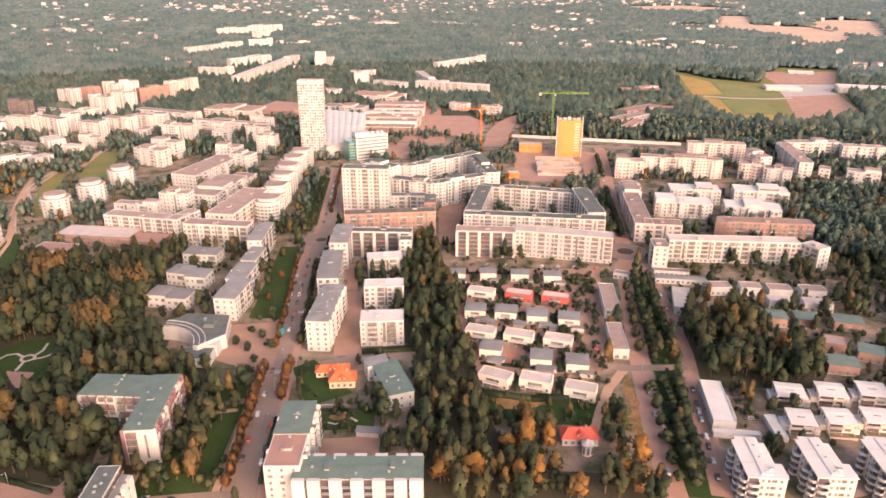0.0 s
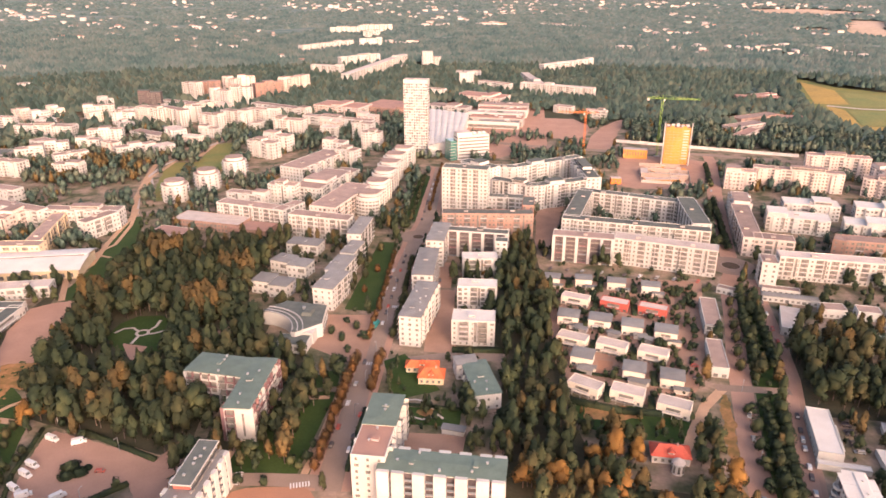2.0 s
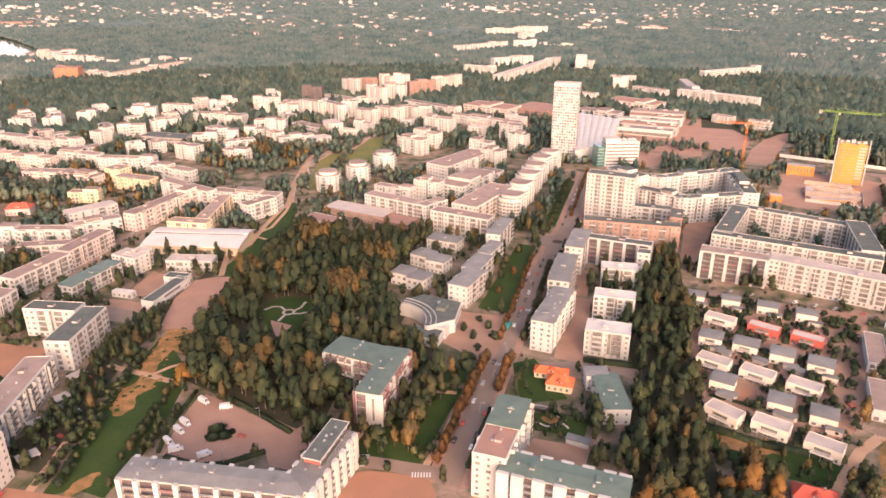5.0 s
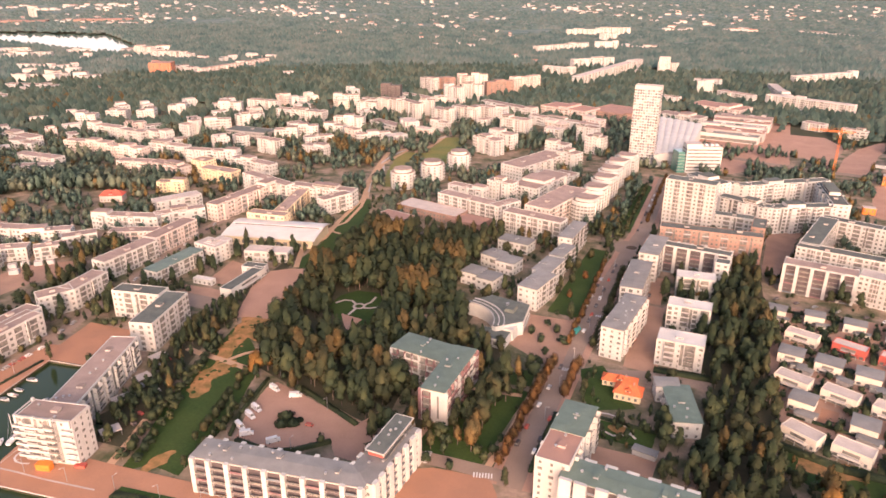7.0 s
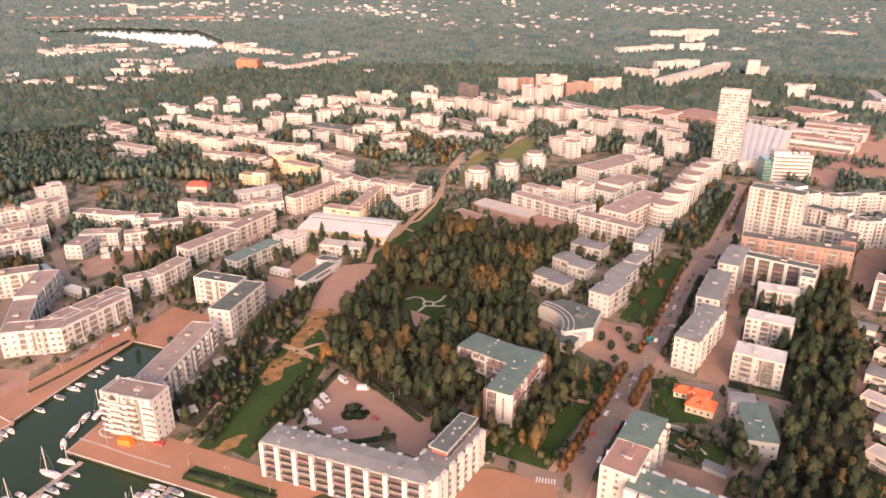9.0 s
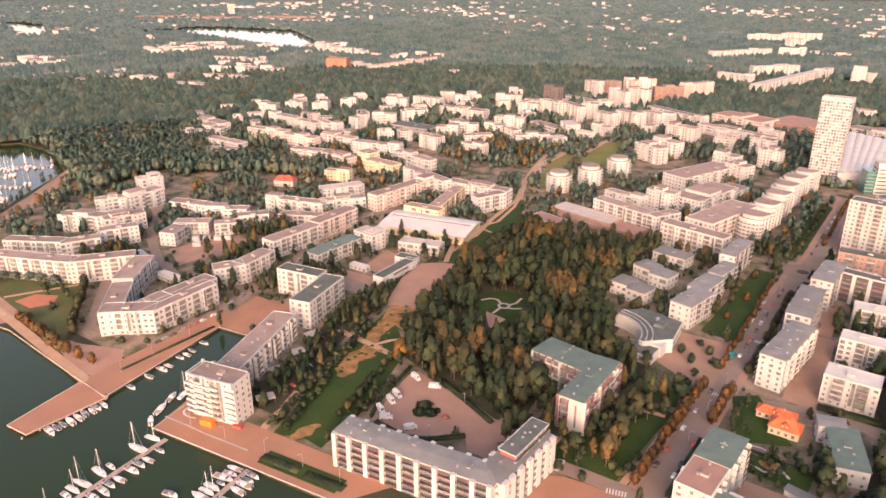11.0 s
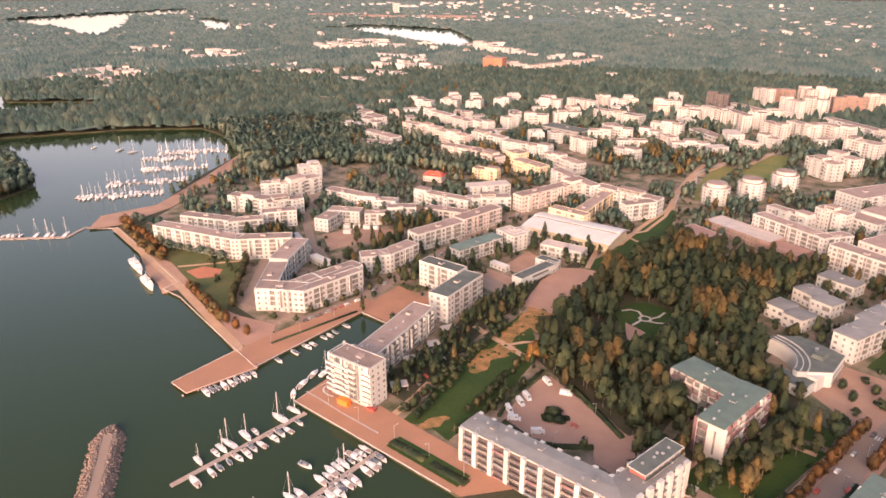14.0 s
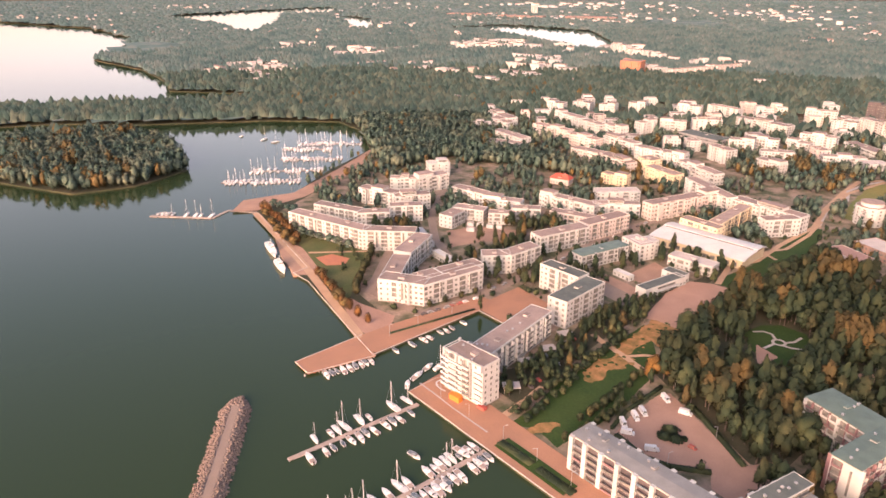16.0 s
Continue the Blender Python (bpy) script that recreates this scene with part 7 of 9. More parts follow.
def rock_mesh(seed):
    q = np.random.RandomState(seed)
    v, f = ico(1)
    v = v * q.uniform(0.7, 1.15, (len(v), 1)) * [1.1, 0.9, 0.75]
    return v, f


def ico(n):
    bm = bmesh.new()
    bmesh.ops.create_icosphere(bm, subdivisions=max(1, n), radius=1.0)
    v = np.array([q.co[:] for q in bm.verts])
    f = np.array([[q.index for q in p.verts] for p in bm.faces])
    bm.free()
    return v, f


def breakwater():
    a, b, w = Vector((-312, 47)), Vector((-205, 3)), 13.0
    d = (b - a)
    l = d.length
    g = math.degrees(math.atan2(d.y, d.x))
    t = thing("breakwater", "rubble stone breakwater with a worn path on top", "breakwater", pose(a.x, a.y, 0, 0, 0, g))
    m = Mesh()
    st = [(-1.5, 3.5), (2.0, 7.0), (6.0, 8.4), (l - 20, 8.6), (l, 9.0)]
    s = m.slot("stone")
    for u, half in st:
        m.v += [(u, -half, -2.6), (u, -half * 0.42, 0.9), (u, half * 0.42, 0.9), (u, half, -2.6)]
    for i in range(len(st) - 1):
        for k in range(3):
            m.f.append((4 * i + k, 4 * i + 4 + k, 4 * i + 5 + k, 4 * i + 1 + k))
            m.s.append(s)
    m.f.append((0, 1, 2, 3))
    m.s.append(s)
    part("core", m, t)
    part("path", Mesh().box(4, l, -1.9, 1.9, 0.85, 0.98, "asphalt"), t)
    protos = [rock_mesh(i) for i in range(6)]
    q = np.random.RandomState(5)
    vs, fs, n = [], [], 0
    for i in range(1500):
        u = q.uniform(-1.5, l) if i > 60 else q.uniform(-2.5, 4)
        k = 1.0 if u > 6 else 0.62 + u * 0.06
        f = q.uniform(0.28, 1.0) if u > 5 else q.uniform(0.0, 1.0)
        v, tri = protos[i % 6]
        g = q.uniform(0, 6.28)
        s = q.uniform(0.45, 1.0)
        w = np.stack([v[:, 0] * math.cos(g) - v[:, 1] * math.sin(g), v[:, 0] * math.sin(g) + v[:, 1] * math.cos(g), v[:, 2]], 1) * s
        vs.append(w + [u, (1 if i % 2 else -1) * 8.4 * k * f, 0.95 - 3.0 * max(0, f - 0.45) / 0.55])
        fs.append(tri + n)
        n += len(v)
    part("rubble", bulk("rubble", np.concatenate(vs), np.concatenate(fs), "stone"), t, kind="stuff")


breakwater()


# ---------------------------------------------------------------- vehicles and small things
def car_shape(l, w, h, key, label, van=False):
    b = thing("van" if van else "car", label, "van" if van else "car", group="parked vehicles")
    m = Mesh()
    hood = 0.34 if van else 0.32
    prof = [(-0.5, 0.3), (0.5, 0.3), (0.5, h * 0.42), (hood, h * 0.5), (0.22 if not van else 0.30, h), (-0.42 if not van else -0.48, h), (-0.5, h * 0.55)]
    s = m.slot(key)
    for sy in (-1, 1):
        m.v += [(u * l, sy * w / 2 * (0.86 if z > h * 0.7 else 1.0), z) for u, z in prof]
    k = len(prof)
    for i in range(k):
        j = (i + 1) % k
        m.f.append((i, j, k + j, k + i))
        m.s.append(s)
    m.f += [tuple(range(k - 1, -1, -1)), tuple(range(k, 2 * k))]
    m.s += [s, s]
    body = part("body", m, b)
    panes = Mesh().poly([(hood * l + 0.01, -w * 0.4, h * 0.53), (hood * l + 0.01, w * 0.4, h * 0.53), ((0.225 if not van else 0.303) * l, w * 0.36, h * 0.97), ((0.225 if not van else 0.303) * l, -w * 0.36, h * 0.97)], "glass")
    for sy in (-1, 1):
        panes.box(-0.36 * l if not van else 0.1 * l, 0.2 * l, sy * w * 0.455 - 0.04, sy * w * 0.455 + 0.04, h * 0.6, h * 0.9, "glass")
        for u in (-0.31, 0.31):
            part("wheel", Mesh().beam((u * l, sy * (w / 2 - 0.2), 0.32), (u * l, sy * (w / 2 + 0.02), 0.32), 0.33, "tyre", 10), b)
    part("glass", panes, body)
    return b


CARS = [car_shape(4.4, 1.8, 1.45, "dark", "dark parked car on the street"), car_shape(4.3, 1.75, 1.45, "boat", "white parked car on the street"),
        car_shape(4.5, 1.8, 1.5, "metal", "silver grey parked car on the street"), car_shape(4.1, 1.7, 1.45, "red", "red parked car on the street"),
        car_shape(6.4, 2.2, 2.7, "boat", "white parked van on the gravel car park", True), car_shape(9.0, 2.5, 3.0, "teal", "turquoise delivery van on the boulevard", True)]
seen_car = set()


def park(kind, x, y, turn, z=0.1):
    m = pose(x, y, z, 0, 0, turn)
    if kind not in seen_car:
        seen_car.add(kind)
        CARS[kind].matrix_basis = m
        return
    copy_thing(CARS[kind], m)


for (x, y), g in (((-213.8, 236.6), -15), ((-200.4, 236.4), 32), ((-210.4, 218.7), -18), ((-209.2, 212.8), -20), ((-207.8, 204.1), -22), ((-201.3, 201.1), 42), ((-186.9, 202.5), 52)):
    park(4, x, y, g, 0.08)
park(3, *(-179.5, 219.7), 10, 0.08)
park(5, *(-93.7, 365.3), 86)
crng = random.Random(9)


def park_line(a, b, n, turn_add=0, kinds=(0, 0, 0, 1, 2, 2, 3)):
    (x0, y0), (x1, y1) = a, b
    g = math.degrees(math.atan2(y1 - y0, x1 - x0)) + turn_add
    for i in range(n):
        f = (i + crng.uniform(0.2, 0.8)) / n
        park(crng.choice(kinds), x0 + (x1 - x0) * f, y0 + (y1 - y0) * f, g + crng.choice((0, 180)))


park_line((-86.8, 242.2), (-90.0, 328.8), 5)
park_line((-77.4, 235.2), (-83.0, 323.1), 5)
park_line((-89.6, 359.9), (-97.1, 479.0), 9)
park_line((-95.5, 359.9), (-100.7, 458.2), 6)
park_line((95.0, 234.7), (112.0, 352), 4)
park_line((114.8, 232), (128.2, 310), 8)
park_line((137.5, 359.3), (144.5, 438.2), 5)
park_line((147.8, 305.5), (145.8, 276.5), 7, 90, (0, 0, 0, 2))
park_line((-60.3, 366.6), (-65.4, 438.8), 7, 0)
park_line((89.5, 366.2), (85.5, 328.3), 4, 90)
park_line((-363.8, 221.6), (-420.9, 417.8), 14)
park_line((-353.4, 168.4), (-358.2, 211.8), 8)
park_line((-98.5, 552.3), (-106.8, 686.5), 8)
park_line((151.9, 612.3), (173.2, 752.0), 8)
park_line((-267.3, 210.8), (-252.6, 178.9), 4, 60)
park_line((-8.6, 468.1), (115.9, 457.6), 10, 60)
park_line((-399.0, 190.4), (-398.2, 233.3), 6)
park_line((-273.1, 197.4), (-286.1, 236.0), 6, 70)


def canopy_roof(x, y, turn):
    b = thing("canopy", "open shelter with a pale sheet roof by the gardens", "shelter", pose(x, y, 0, 0, 0, turn), "garden shelters")
    mark(taken, rect(x, y, turn, 9, 7, 1))
    part("roof", Mesh().box(-4.5, 4.5, -3.2, 3.2, 2.9, 3.15, "roof_w", 0.1), b)
    for sx in (-1, 1):
        for sy in (-1, 1):
            part("post", Mesh().beam((sx * 4, sy * 2.8, -0.2), (sx * 4, sy * 2.8, 2.9), 0.12, "metal"), b)


def excavator(x, y, turn):
    b = thing("excavator", "orange tracked excavator on the quay", "excavator", pose(x, y, 0.14, 0, 0, turn))
    part("track", Mesh().box(-2.3, 2.3, -1.6, -0.9, 0, 0.9, "tyre", 0.15), b)
    part("track", Mesh().box(-2.3, 2.3, 0.9, 1.6, 0, 0.9, "tyre", 0.15), b)
    part("house", Mesh().box(-2.8, 1.6, -1.5, 1.5, 0.9, 2.3, "orange", 0.15), b)
    part("cab", Mesh().box(0.2, 1.8, 0.2, 1.5, 2.2, 3.5, "orange", 0.15).box(0.4, 1.83, 0.3, 1.4, 2.6, 3.3, "glass"), b)
    boom = part("boom", Mesh().beam((1.4, -0.4, 2.0), (4.6, -0.4, 4.8), 0.35, "orange").beam((4.6, -0.4, 4.8), (7.0, -0.4, 1.8), 0.28, "orange"), b)
    part("bucket", Mesh().box(6.4, 7.6, -1.0, 0.2, 0.5, 1.9, "orange", 0.2), boom)


excavator(*(-264.5, 149.0), 25)
bin_box = thing("site_container", "bright orange steel container on the quay", "container", pose(-262.2, 143.6, 0.29, 0, 0, 18))
part("body", Mesh().box(-3.2, 3.2, -1.5, 1.5, 0, 2.9, "orange"), bin_box)
part("roof_frame", Mesh().box(-3.3, 3.3, -1.6, 1.6, 2.9, 3.05, "orange"), bin_box)
for k in range(8):
    part("rib", Mesh().box(-2.9 + k * 0.8, -2.75 + k * 0.8, -1.58, -1.5, 0.1, 2.8, "orange"), bin_box)
part("door", Mesh().box(3.2, 3.27, -1.3, 1.3, 0.15, 2.75, "orange"), bin_box)
box_x, box_y = (-249.6, 151.4)
skip_bin = thing("skip_container", "open red steel skip on the quay", "container", pose(box_x, box_y, 0.14, 0, 0, 20))
part("body", Mesh().box(-2.2, 2.2, -1.1, 1.1, 0, 1.5, "red", -0.15), skip_bin)
part("rim", Mesh().box(-2.4, 2.4, -1.3, 1.3, 1.5, 1.62, "red"), skip_bin)


def roundabout(x, y, r, label):
    t = thing("roundabout", label, "traffic island", pose(x, y, 0))
    ring = lambda k, n=24: [(k * math.cos(2 * math.pi * i / n), k * math.sin(2 * math.pi * i / n)) for i in range(n)]
    part("kerb", Mesh().prism(ring(r), 0.0, 0.48, "stone"), t)
    part("bed", Mesh().prism(ring(r - 0.8), 0.48, 0.7, "russet_bed", 0.9), t)


sheet("road_circle", [((-94.6, 515.8)[0] + 15 * math.cos(i * 0.314), (-94.6, 515.8)[1] + 15 * math.sin(i * 0.314)) for i in range(20)], 0.33, "asphalt", "asphalt ring of the roundabout", "road")
roundabout(*(-94.6, 515.8), 5, "round planted traffic island on the boulevard")
sheet("road_circle", [((138.3, 490.5)[0] + 17 * math.cos(i * 0.314), (138.3, 490.5)[1] + 17 * math.sin(i * 0.314)) for i in range(20)], 0.33, "asphalt", "asphalt ring of the avenue roundabout", "road")
roundabout(*(138.3, 490.5), 7, "round planted traffic island on the avenue")

for (x, y), g in (((-119.7, 224.1), 100), ((-92.4, 223.9), 20), ((-84.3, 322.0), 3), ((-84.8, 391.4), 3)):
    z = thing("zebra_crossing", "white zebra crossing stripes on asphalt", "road marking", pose(x, y, 0.36, 0, 0, g), "zebra crossings", "structure")
    for i in range(7):
        part("stripe", Mesh().box(-4.2 + i * 1.25, -3.6 + i * 1.25, -1.6, 1.6, -0.01, 0.006, "boat"), z)


def lamp_post(x, y, turn, h=7.5):
    b = thing("street_lamp", "slim grey street lamp with a short arm", "street lamp", pose(x, y, 0, 0, 0, turn), "street lamps")
    part("pole", Mesh().beam((0, 0, -0.2), (0, 0, h), 0.11, "metal", 6), b)
    arm = part("arm", Mesh().beam((0, 0, h - 0.1), (1.6, 0, h + 0.2), 0.08, "metal", 5), b)
    part("head", Mesh().box(1.2, 2.1, -0.18, 0.18, h + 0.1, h + 0.32, "roof_w", 0.04), arm)
    return b


lamp = lamp_post(*(-82.1, 273.8), 0)
spots_l = [(-84.0, 301.8), (-86.0, 334.6), (-88.3, 373.7), (-92.7, 420.8), (-96.5, 468.4), (-246.8, 142.5), (-224.3, 147.7), (-204.0, 152.3), (-184.5, 156.0), (-268.0, 138.2),
           (-347.2, 187.0), (-341.4, 160.7), (-338.3, 140.8), (100.0, 264.8), (102.2, 291.5), (106.3, 322.6), (-218.3, 247.2), (-179.1, 233.7), (-175.4, 200.5)]
for i, q in enumerate(spots_l):
    copy_thing(lamp, pose(q[0], q[1], 0, 0, 0, (i * 180) % 360 + 80))


# open ground in front of small houses
for (cx, cy), r in (((64, 250), 13), ((60, 240), 11), ((-52, 300), 10), ((-58, 312), 12), ((-20, 290), 9), ((-230, 300), 14), ((-150, 340), 12)):
    mark(taken, [(cx + r * math.cos(i * 0.5236), cy + r * math.sin(i * 0.5236)) for i in range(12)])

# ---------------------------------------------------------------- suburbs far off among the trees
far_lakes = [[(-3572, 415), (-3817, 839), (-4044, 1401), (-3592, 1273), (-3456, 1110), (-3626, 990), (-2955, 782), (-2521, 587), (-2548, 536), (-2923, 553)],
             [(-3320, 1176), (-2948, 1195), (-2475, 1021), (-2521, 934)],
             [(-2422, 1251), (-2402, 1534), (-2047, 1636), (-1628, 1394), (-1525, 1240), (-1781, 1257), (-2263, 1328)]]
FAR_OPEN = far_lakes + STUBBLE
SUBURBS = [(-265, 3445, 240, 26, 1), (-357, 2900, 120, 10, 1.2), (400, 1912, 120, 22, 1), (645, 1911, 130, 26, 1.1), (185, 1912, 40, 8, 1), (383, 2432, 110, 14, 1), (558, 2752, 60, 6, 1), (-1199, 2842, 90, 8, 1.2), (-445, 2622, 90, 8, 1.2), (-1217, 2393, 120, 8, 1), (829, 1463, 90, 8, 1.3), (-1491, 1290, 60, 10, 1.6), (-1769, 1088, 120, 16, 1.3), (-2501, 2098, 250, 16, 1.4), (-1317, 2000, 160, 10, 1), (-846, 1853, 120, 8, 1), (-1172, 3560, 300, 18, 1.2), (-197, 2638, 60, 14, 1.3), (-404, 1940, 60, 8, 1.3), (-2266, 2937, 300, 14, 1.3), (-3597, 2479, 300, 18, 1.5), (-1759, 648, 70, 16, 1.2), (-1565, 356, 90, 30, 0.8), (-2006, 540, 100, 12, 1), (-1730, 1070, 120, 26, 1.5), (-1299, 906, 80, 14, 1.4), (-1413, 647, 60, 8, 1), (-3435, 2571, 300, 20, 2), (-1295, 721, 50, 10, 1.2), (-1186, 1295, 90, 12, 1.2), (-1889, 2651, 250, 12, 1.2)]


def far_house(x, y, ang, l, w, h, key, roof):
    b = thing("suburb_house", "pale suburban house among trees far off", "house", pose(x, y, 0, 0, 0, ang), "suburb houses")
    part("wall", Mesh().box(-l / 2, l / 2, -w / 2, w / 2, -0.5, h, key), b)
    m = Mesh().box(-l / 2 - 0.4, l / 2 + 0.4, -w / 2 - 0.4, w / 2 + 0.4, h, h + 0.3, roof)
    part("roof", m.box(-l / 2, l / 2, -w / 2, w / 2, h + 0.3, h + 1.6, roof, w * 0.3), b)


hrng = random.Random(77)
OUTLYING = []
for cx, cy, r, n, big in SUBURBS:
    for i in range(max(3, round(n * 0.62))):
        g, d = hrng.uniform(0, 6.28), r * math.sqrt(hrng.random())
        x, y = cx + d * math.cos(g), cy + d * math.sin(g)
        l = hrng.uniform(14, 26) * big
        if math.hypot(x, y) > 2200:
            OUTLYING.append((x, y, l, hrng.uniform(10, 13) * big ** 0.5, hrng.uniform(8, 13) * big ** 0.7))
            mark(taken, rect(x, y, 0, l, l, 10))
            continue
        far_house(x, y, hrng.choice((-8, 82, 30)) + hrng.uniform(-6, 6), l, hrng.uniform(10, 13) * big ** 0.5, hrng.uniform(8, 13) * big ** 0.7,
                  hrng.choice(("white", "white", "cream", "pink")), hrng.choice(("roof_w", "roof_b", "roof_w", "roof_d")))
        mark(taken, rect(x, y, 0, l, l, 10))


def scattered_houses(count):
    """Small houses and sheds in clearings of the far forest, too many and too small to tell apart."""
    walls, roofs = Mesh(), Mesh()
    made = 0
    while made < count:
        g, d = radians(hrng.uniform(-34, 97)), 1350 + 3300 * hrng.random() ** 0.8
        x, y = -d * math.sin(g), d * math.cos(g)
        town = noise.noise(Vector((x * 0.0021, y * 0.0021, 4.4))) + 0.5 * noise.noise(Vector((x * 0.008, y * 0.008, 1.2))) + (d - 3000) / 5200
        if town < 0.12 or not inside(np.array([x]), np.array([y]), COAST)[0] or at_cell(taken, x, y) or any(inside(np.array([x]), np.array([y]), list(o))[0] for o in FAR_OPEN):
            continue
        big = 1.0 + max(0, d - 2400) / 5000
        l, w, h = hrng.uniform(9, 20) * big, hrng.uniform(8, 11) * big ** 0.6, hrng.uniform(6, 11) * (1 + 0.25 * (big - 1))
        if hrng.random() < 0.05:
            h *= 1.8
        h += 3
        OUTLYING.append((x, y, l, w, h))
        mark(taken, rect(x, y, 0, l, w, 6))
        made += 1
    for x, y, l, w, h in OUTLYING:
        walls.box(x - l / 2, x + l / 2, y - w / 2, y + w / 2, -0.5, h, hrng.choice(("white", "white", "white", "cream", "pink")))
        roofs.box(x - l / 2 - 0.4, x + l / 2 + 0.4, y - w / 2 - 0.4, y + w / 2 + 0.4, h, h + 2.4, hrng.choice(("roof_w", "roof_b", "roof_a", "roof_r2")), w * 0.32)
    tagged(new("scattered_houses", walls.done("scattered_houses")), "pale walls of small houses scattered through the far forest", "houses", kind="stuff")
    tagged(new("scattered_roofs", roofs.done("scattered_roofs")), "pale roofs of small houses scattered through the far forest", "roofs", kind="stuff")


scattered_houses(560)

# smaller blocks that fill the town between the large ones
frng = random.Random(19)


def infill(outline, gap, lengths, widths, heights, styles, turns):
    xs, ys = [p[0] for p in outline], [p[1] for p in outline]
    y = min(ys)
    while y < max(ys):
        x = min(xs)
        while x < max(xs):
            px, py = x + frng.uniform(-0.35, 0.35) * gap, y + frng.uniform(-0.35, 0.35) * gap
            l, w, h, g = frng.uniform(*lengths), frng.uniform(*widths), frng.uniform(*heights), frng.choice(turns) + frng.uniform(-4, 4)
            x += gap
            spot = np.array(rect(px, py, g, l, w, 5.0) + rect(px, py, g, l * 0.5, w * 0.5, 3.0) + [(px, py)])
            if inside(np.array([px]), np.array([py]), list(outline))[0] and not at_cell(taken, spot[:, 0], spot[:, 1]).any():
                block(px, py, g, l, w, h, frng.choice(styles))
        y += gap


infill([(-970.7, 577.2), (-902.6, 767.6), (-659.7, 996.8), (-477.1, 1010.0), (-469.7, 759.8), (-553.2, 658.4), (-599.0, 497.9), (-724.9, 426.2)], 46, (17, 30), (11, 14), (8, 15), ("ww", "wb", "ww", "pb", "cw"), (-25, 62))
infill([(-544.5, 862.3), (-499.7, 983.3), (-363.8, 1002.9), (-214.6, 944.9), (-203.2, 826.1), (-304.5, 826.3), (-447.6, 753.6)], 44, (18, 30), (11, 14), (8, 14), ("ww", "wb", "ws", "pw"), (-12, 76))
infill([(-122.9, 1089.9), (105.6, 1108.6), (81.3, 919.4), (-102.2, 892.9)], 60, (35, 60), (18, 26), (5, 8), ("ww", "pr", "ws", "wr", "gw"), (-8, -2))

sheet("station_yard", [(-100, 884), (18, 886), (44, 840), (62, 960), (40, 1010), (-110, 1010)], 0.1225, "sand", "pale gravelled yard beside the station sheds", "pavement")
# railway barrier beyond the site
(rx0, ry0), (rx1, ry1) = (88.2, 873.2), (293.2, 824.8)
rl = math.hypot(rx1 - rx0, ry1 - ry0)
barrier = thing("noise_barrier", "long pale noise barrier along the railway", "barrier", pose(rx0, ry0, 0, 0, 0, math.degrees(math.atan2(ry1 - ry0, rx1 - rx0))))
mark(taken, [(rx0 - 8, ry0 - 60), (rx1 + 8, ry1 - 60), (rx1, ry1 + 6), (rx0, ry0 + 6)])
for i in range(int(rl / 12)):
    part("panel", Mesh().box(i * 12, i * 12 + 11.8, -0.15, 0.15, 0.0, 3.6, "roof_s"), barrier)


def penthouse(a, b, c, h0, h1):
    """Glazed storey on the roof, flat dark roof with a white rim and a red end panel; a, b: south edge, c: far corner."""
    l, g = math.hypot(b[0] - a[0], b[1] - a[1]), math.degrees(math.atan2(b[1] - a[1], b[0] - a[0]))
    w = math.hypot(c[0] - b[0], c[1] - b[1])
    t = thing("penthouse", "glazed penthouse storey with flat dark roof and white rim", "building", pose(a[0], a[1], 0, 0, 0, g))
    part("wall", Mesh().box(0.9, l - 0.9, 1.2, w - 0.9, h0, h1 - 0.5, "white"), t)
    part("end_panel", Mesh().box(0.9, l - 0.9, 1.05, 1.2, h0 + 0.1, h1 - 0.55, "red"), t, "red panelled end wall")
    for s, u in ((-1, 0.9), (1, l - 0.9)):
        for i in range(6):
            v = 2.0 + i * (w - 3.6) / 6
            part("window", Mesh().box(u - 0.06, u + 0.06, v, v + (w - 3.6) / 6 - 0.5, h0 + 0.4, h1 - 0.8, "glass"), t)
        part("rail", Mesh().box(u + s * 1.5 - 0.05, u + s * 1.5 + 0.05, 0.4, w - 0.2, h0, h0 + 1.0, "glass"), t)
    roof = part("roof", Mesh().box(0.3, l - 0.3, 0.3, w - 0.3, h1 - 0.5, h1 - 0.12, "roof_d"), t)
    for x0, x1, y0, y1 in ((0, l, 0, 0.3), (0, l, w - 0.3, w), (0, 0.3, 0.3, w - 0.3), (l - 0.3, l, 0.3, w - 0.3)):
        part("roof_rim", Mesh().box(x0, x1, y0, y1, h1 - 0.55, h1, "white"), roof, "white roof rim")
    for i, (u, v) in enumerate(((0.5, 0.45), (0.42, 0.56), (0.6, 0.62), (0.4, 0.2), (0.55, 0.8))):
        part("roof_vent", Mesh().box(u * l - 0.5, u * l + 0.5, v * w - 0.5, v * w + 0.5, h1 - 0.15, h1 + 0.4 + 0.2 * (i % 2), "metal"), roof)


penthouse((-131.9, 194.6), (-123.3, 195.0), (-123.2, 222.2), 17.2, 20.4)


wedge = [(-534.7, 124.9), (-516.5, 131.5), (-497.7, 137.8), (-459.0, 137.7), (-446.2, 128.5), (-450.6, 115.7), (-466.3, 117.7), (-488.5, 117.6)]
tagged(new("quay_wedge", Mesh().prism(wedge if sum(a[0] * b[1] - b[0] * a[1] for a, b in zip(wedge, wedge[1:] + wedge[:1])) > 0 else wedge[::-1], -3.0, 0.07, "paving").done("quay_wedge")),
       "reddish stone quay beside the moored ships", "pavement", kind="structure")
mark(taken, wedge)
for (qx, qy), turn in (((-289.6, 231.4), 78), ((-280.3, 212.1), 75), ((-274.0, 193.5), 70), ((-257.0, 173.1), 66)):
    canopy_roof(qx, qy, turn)

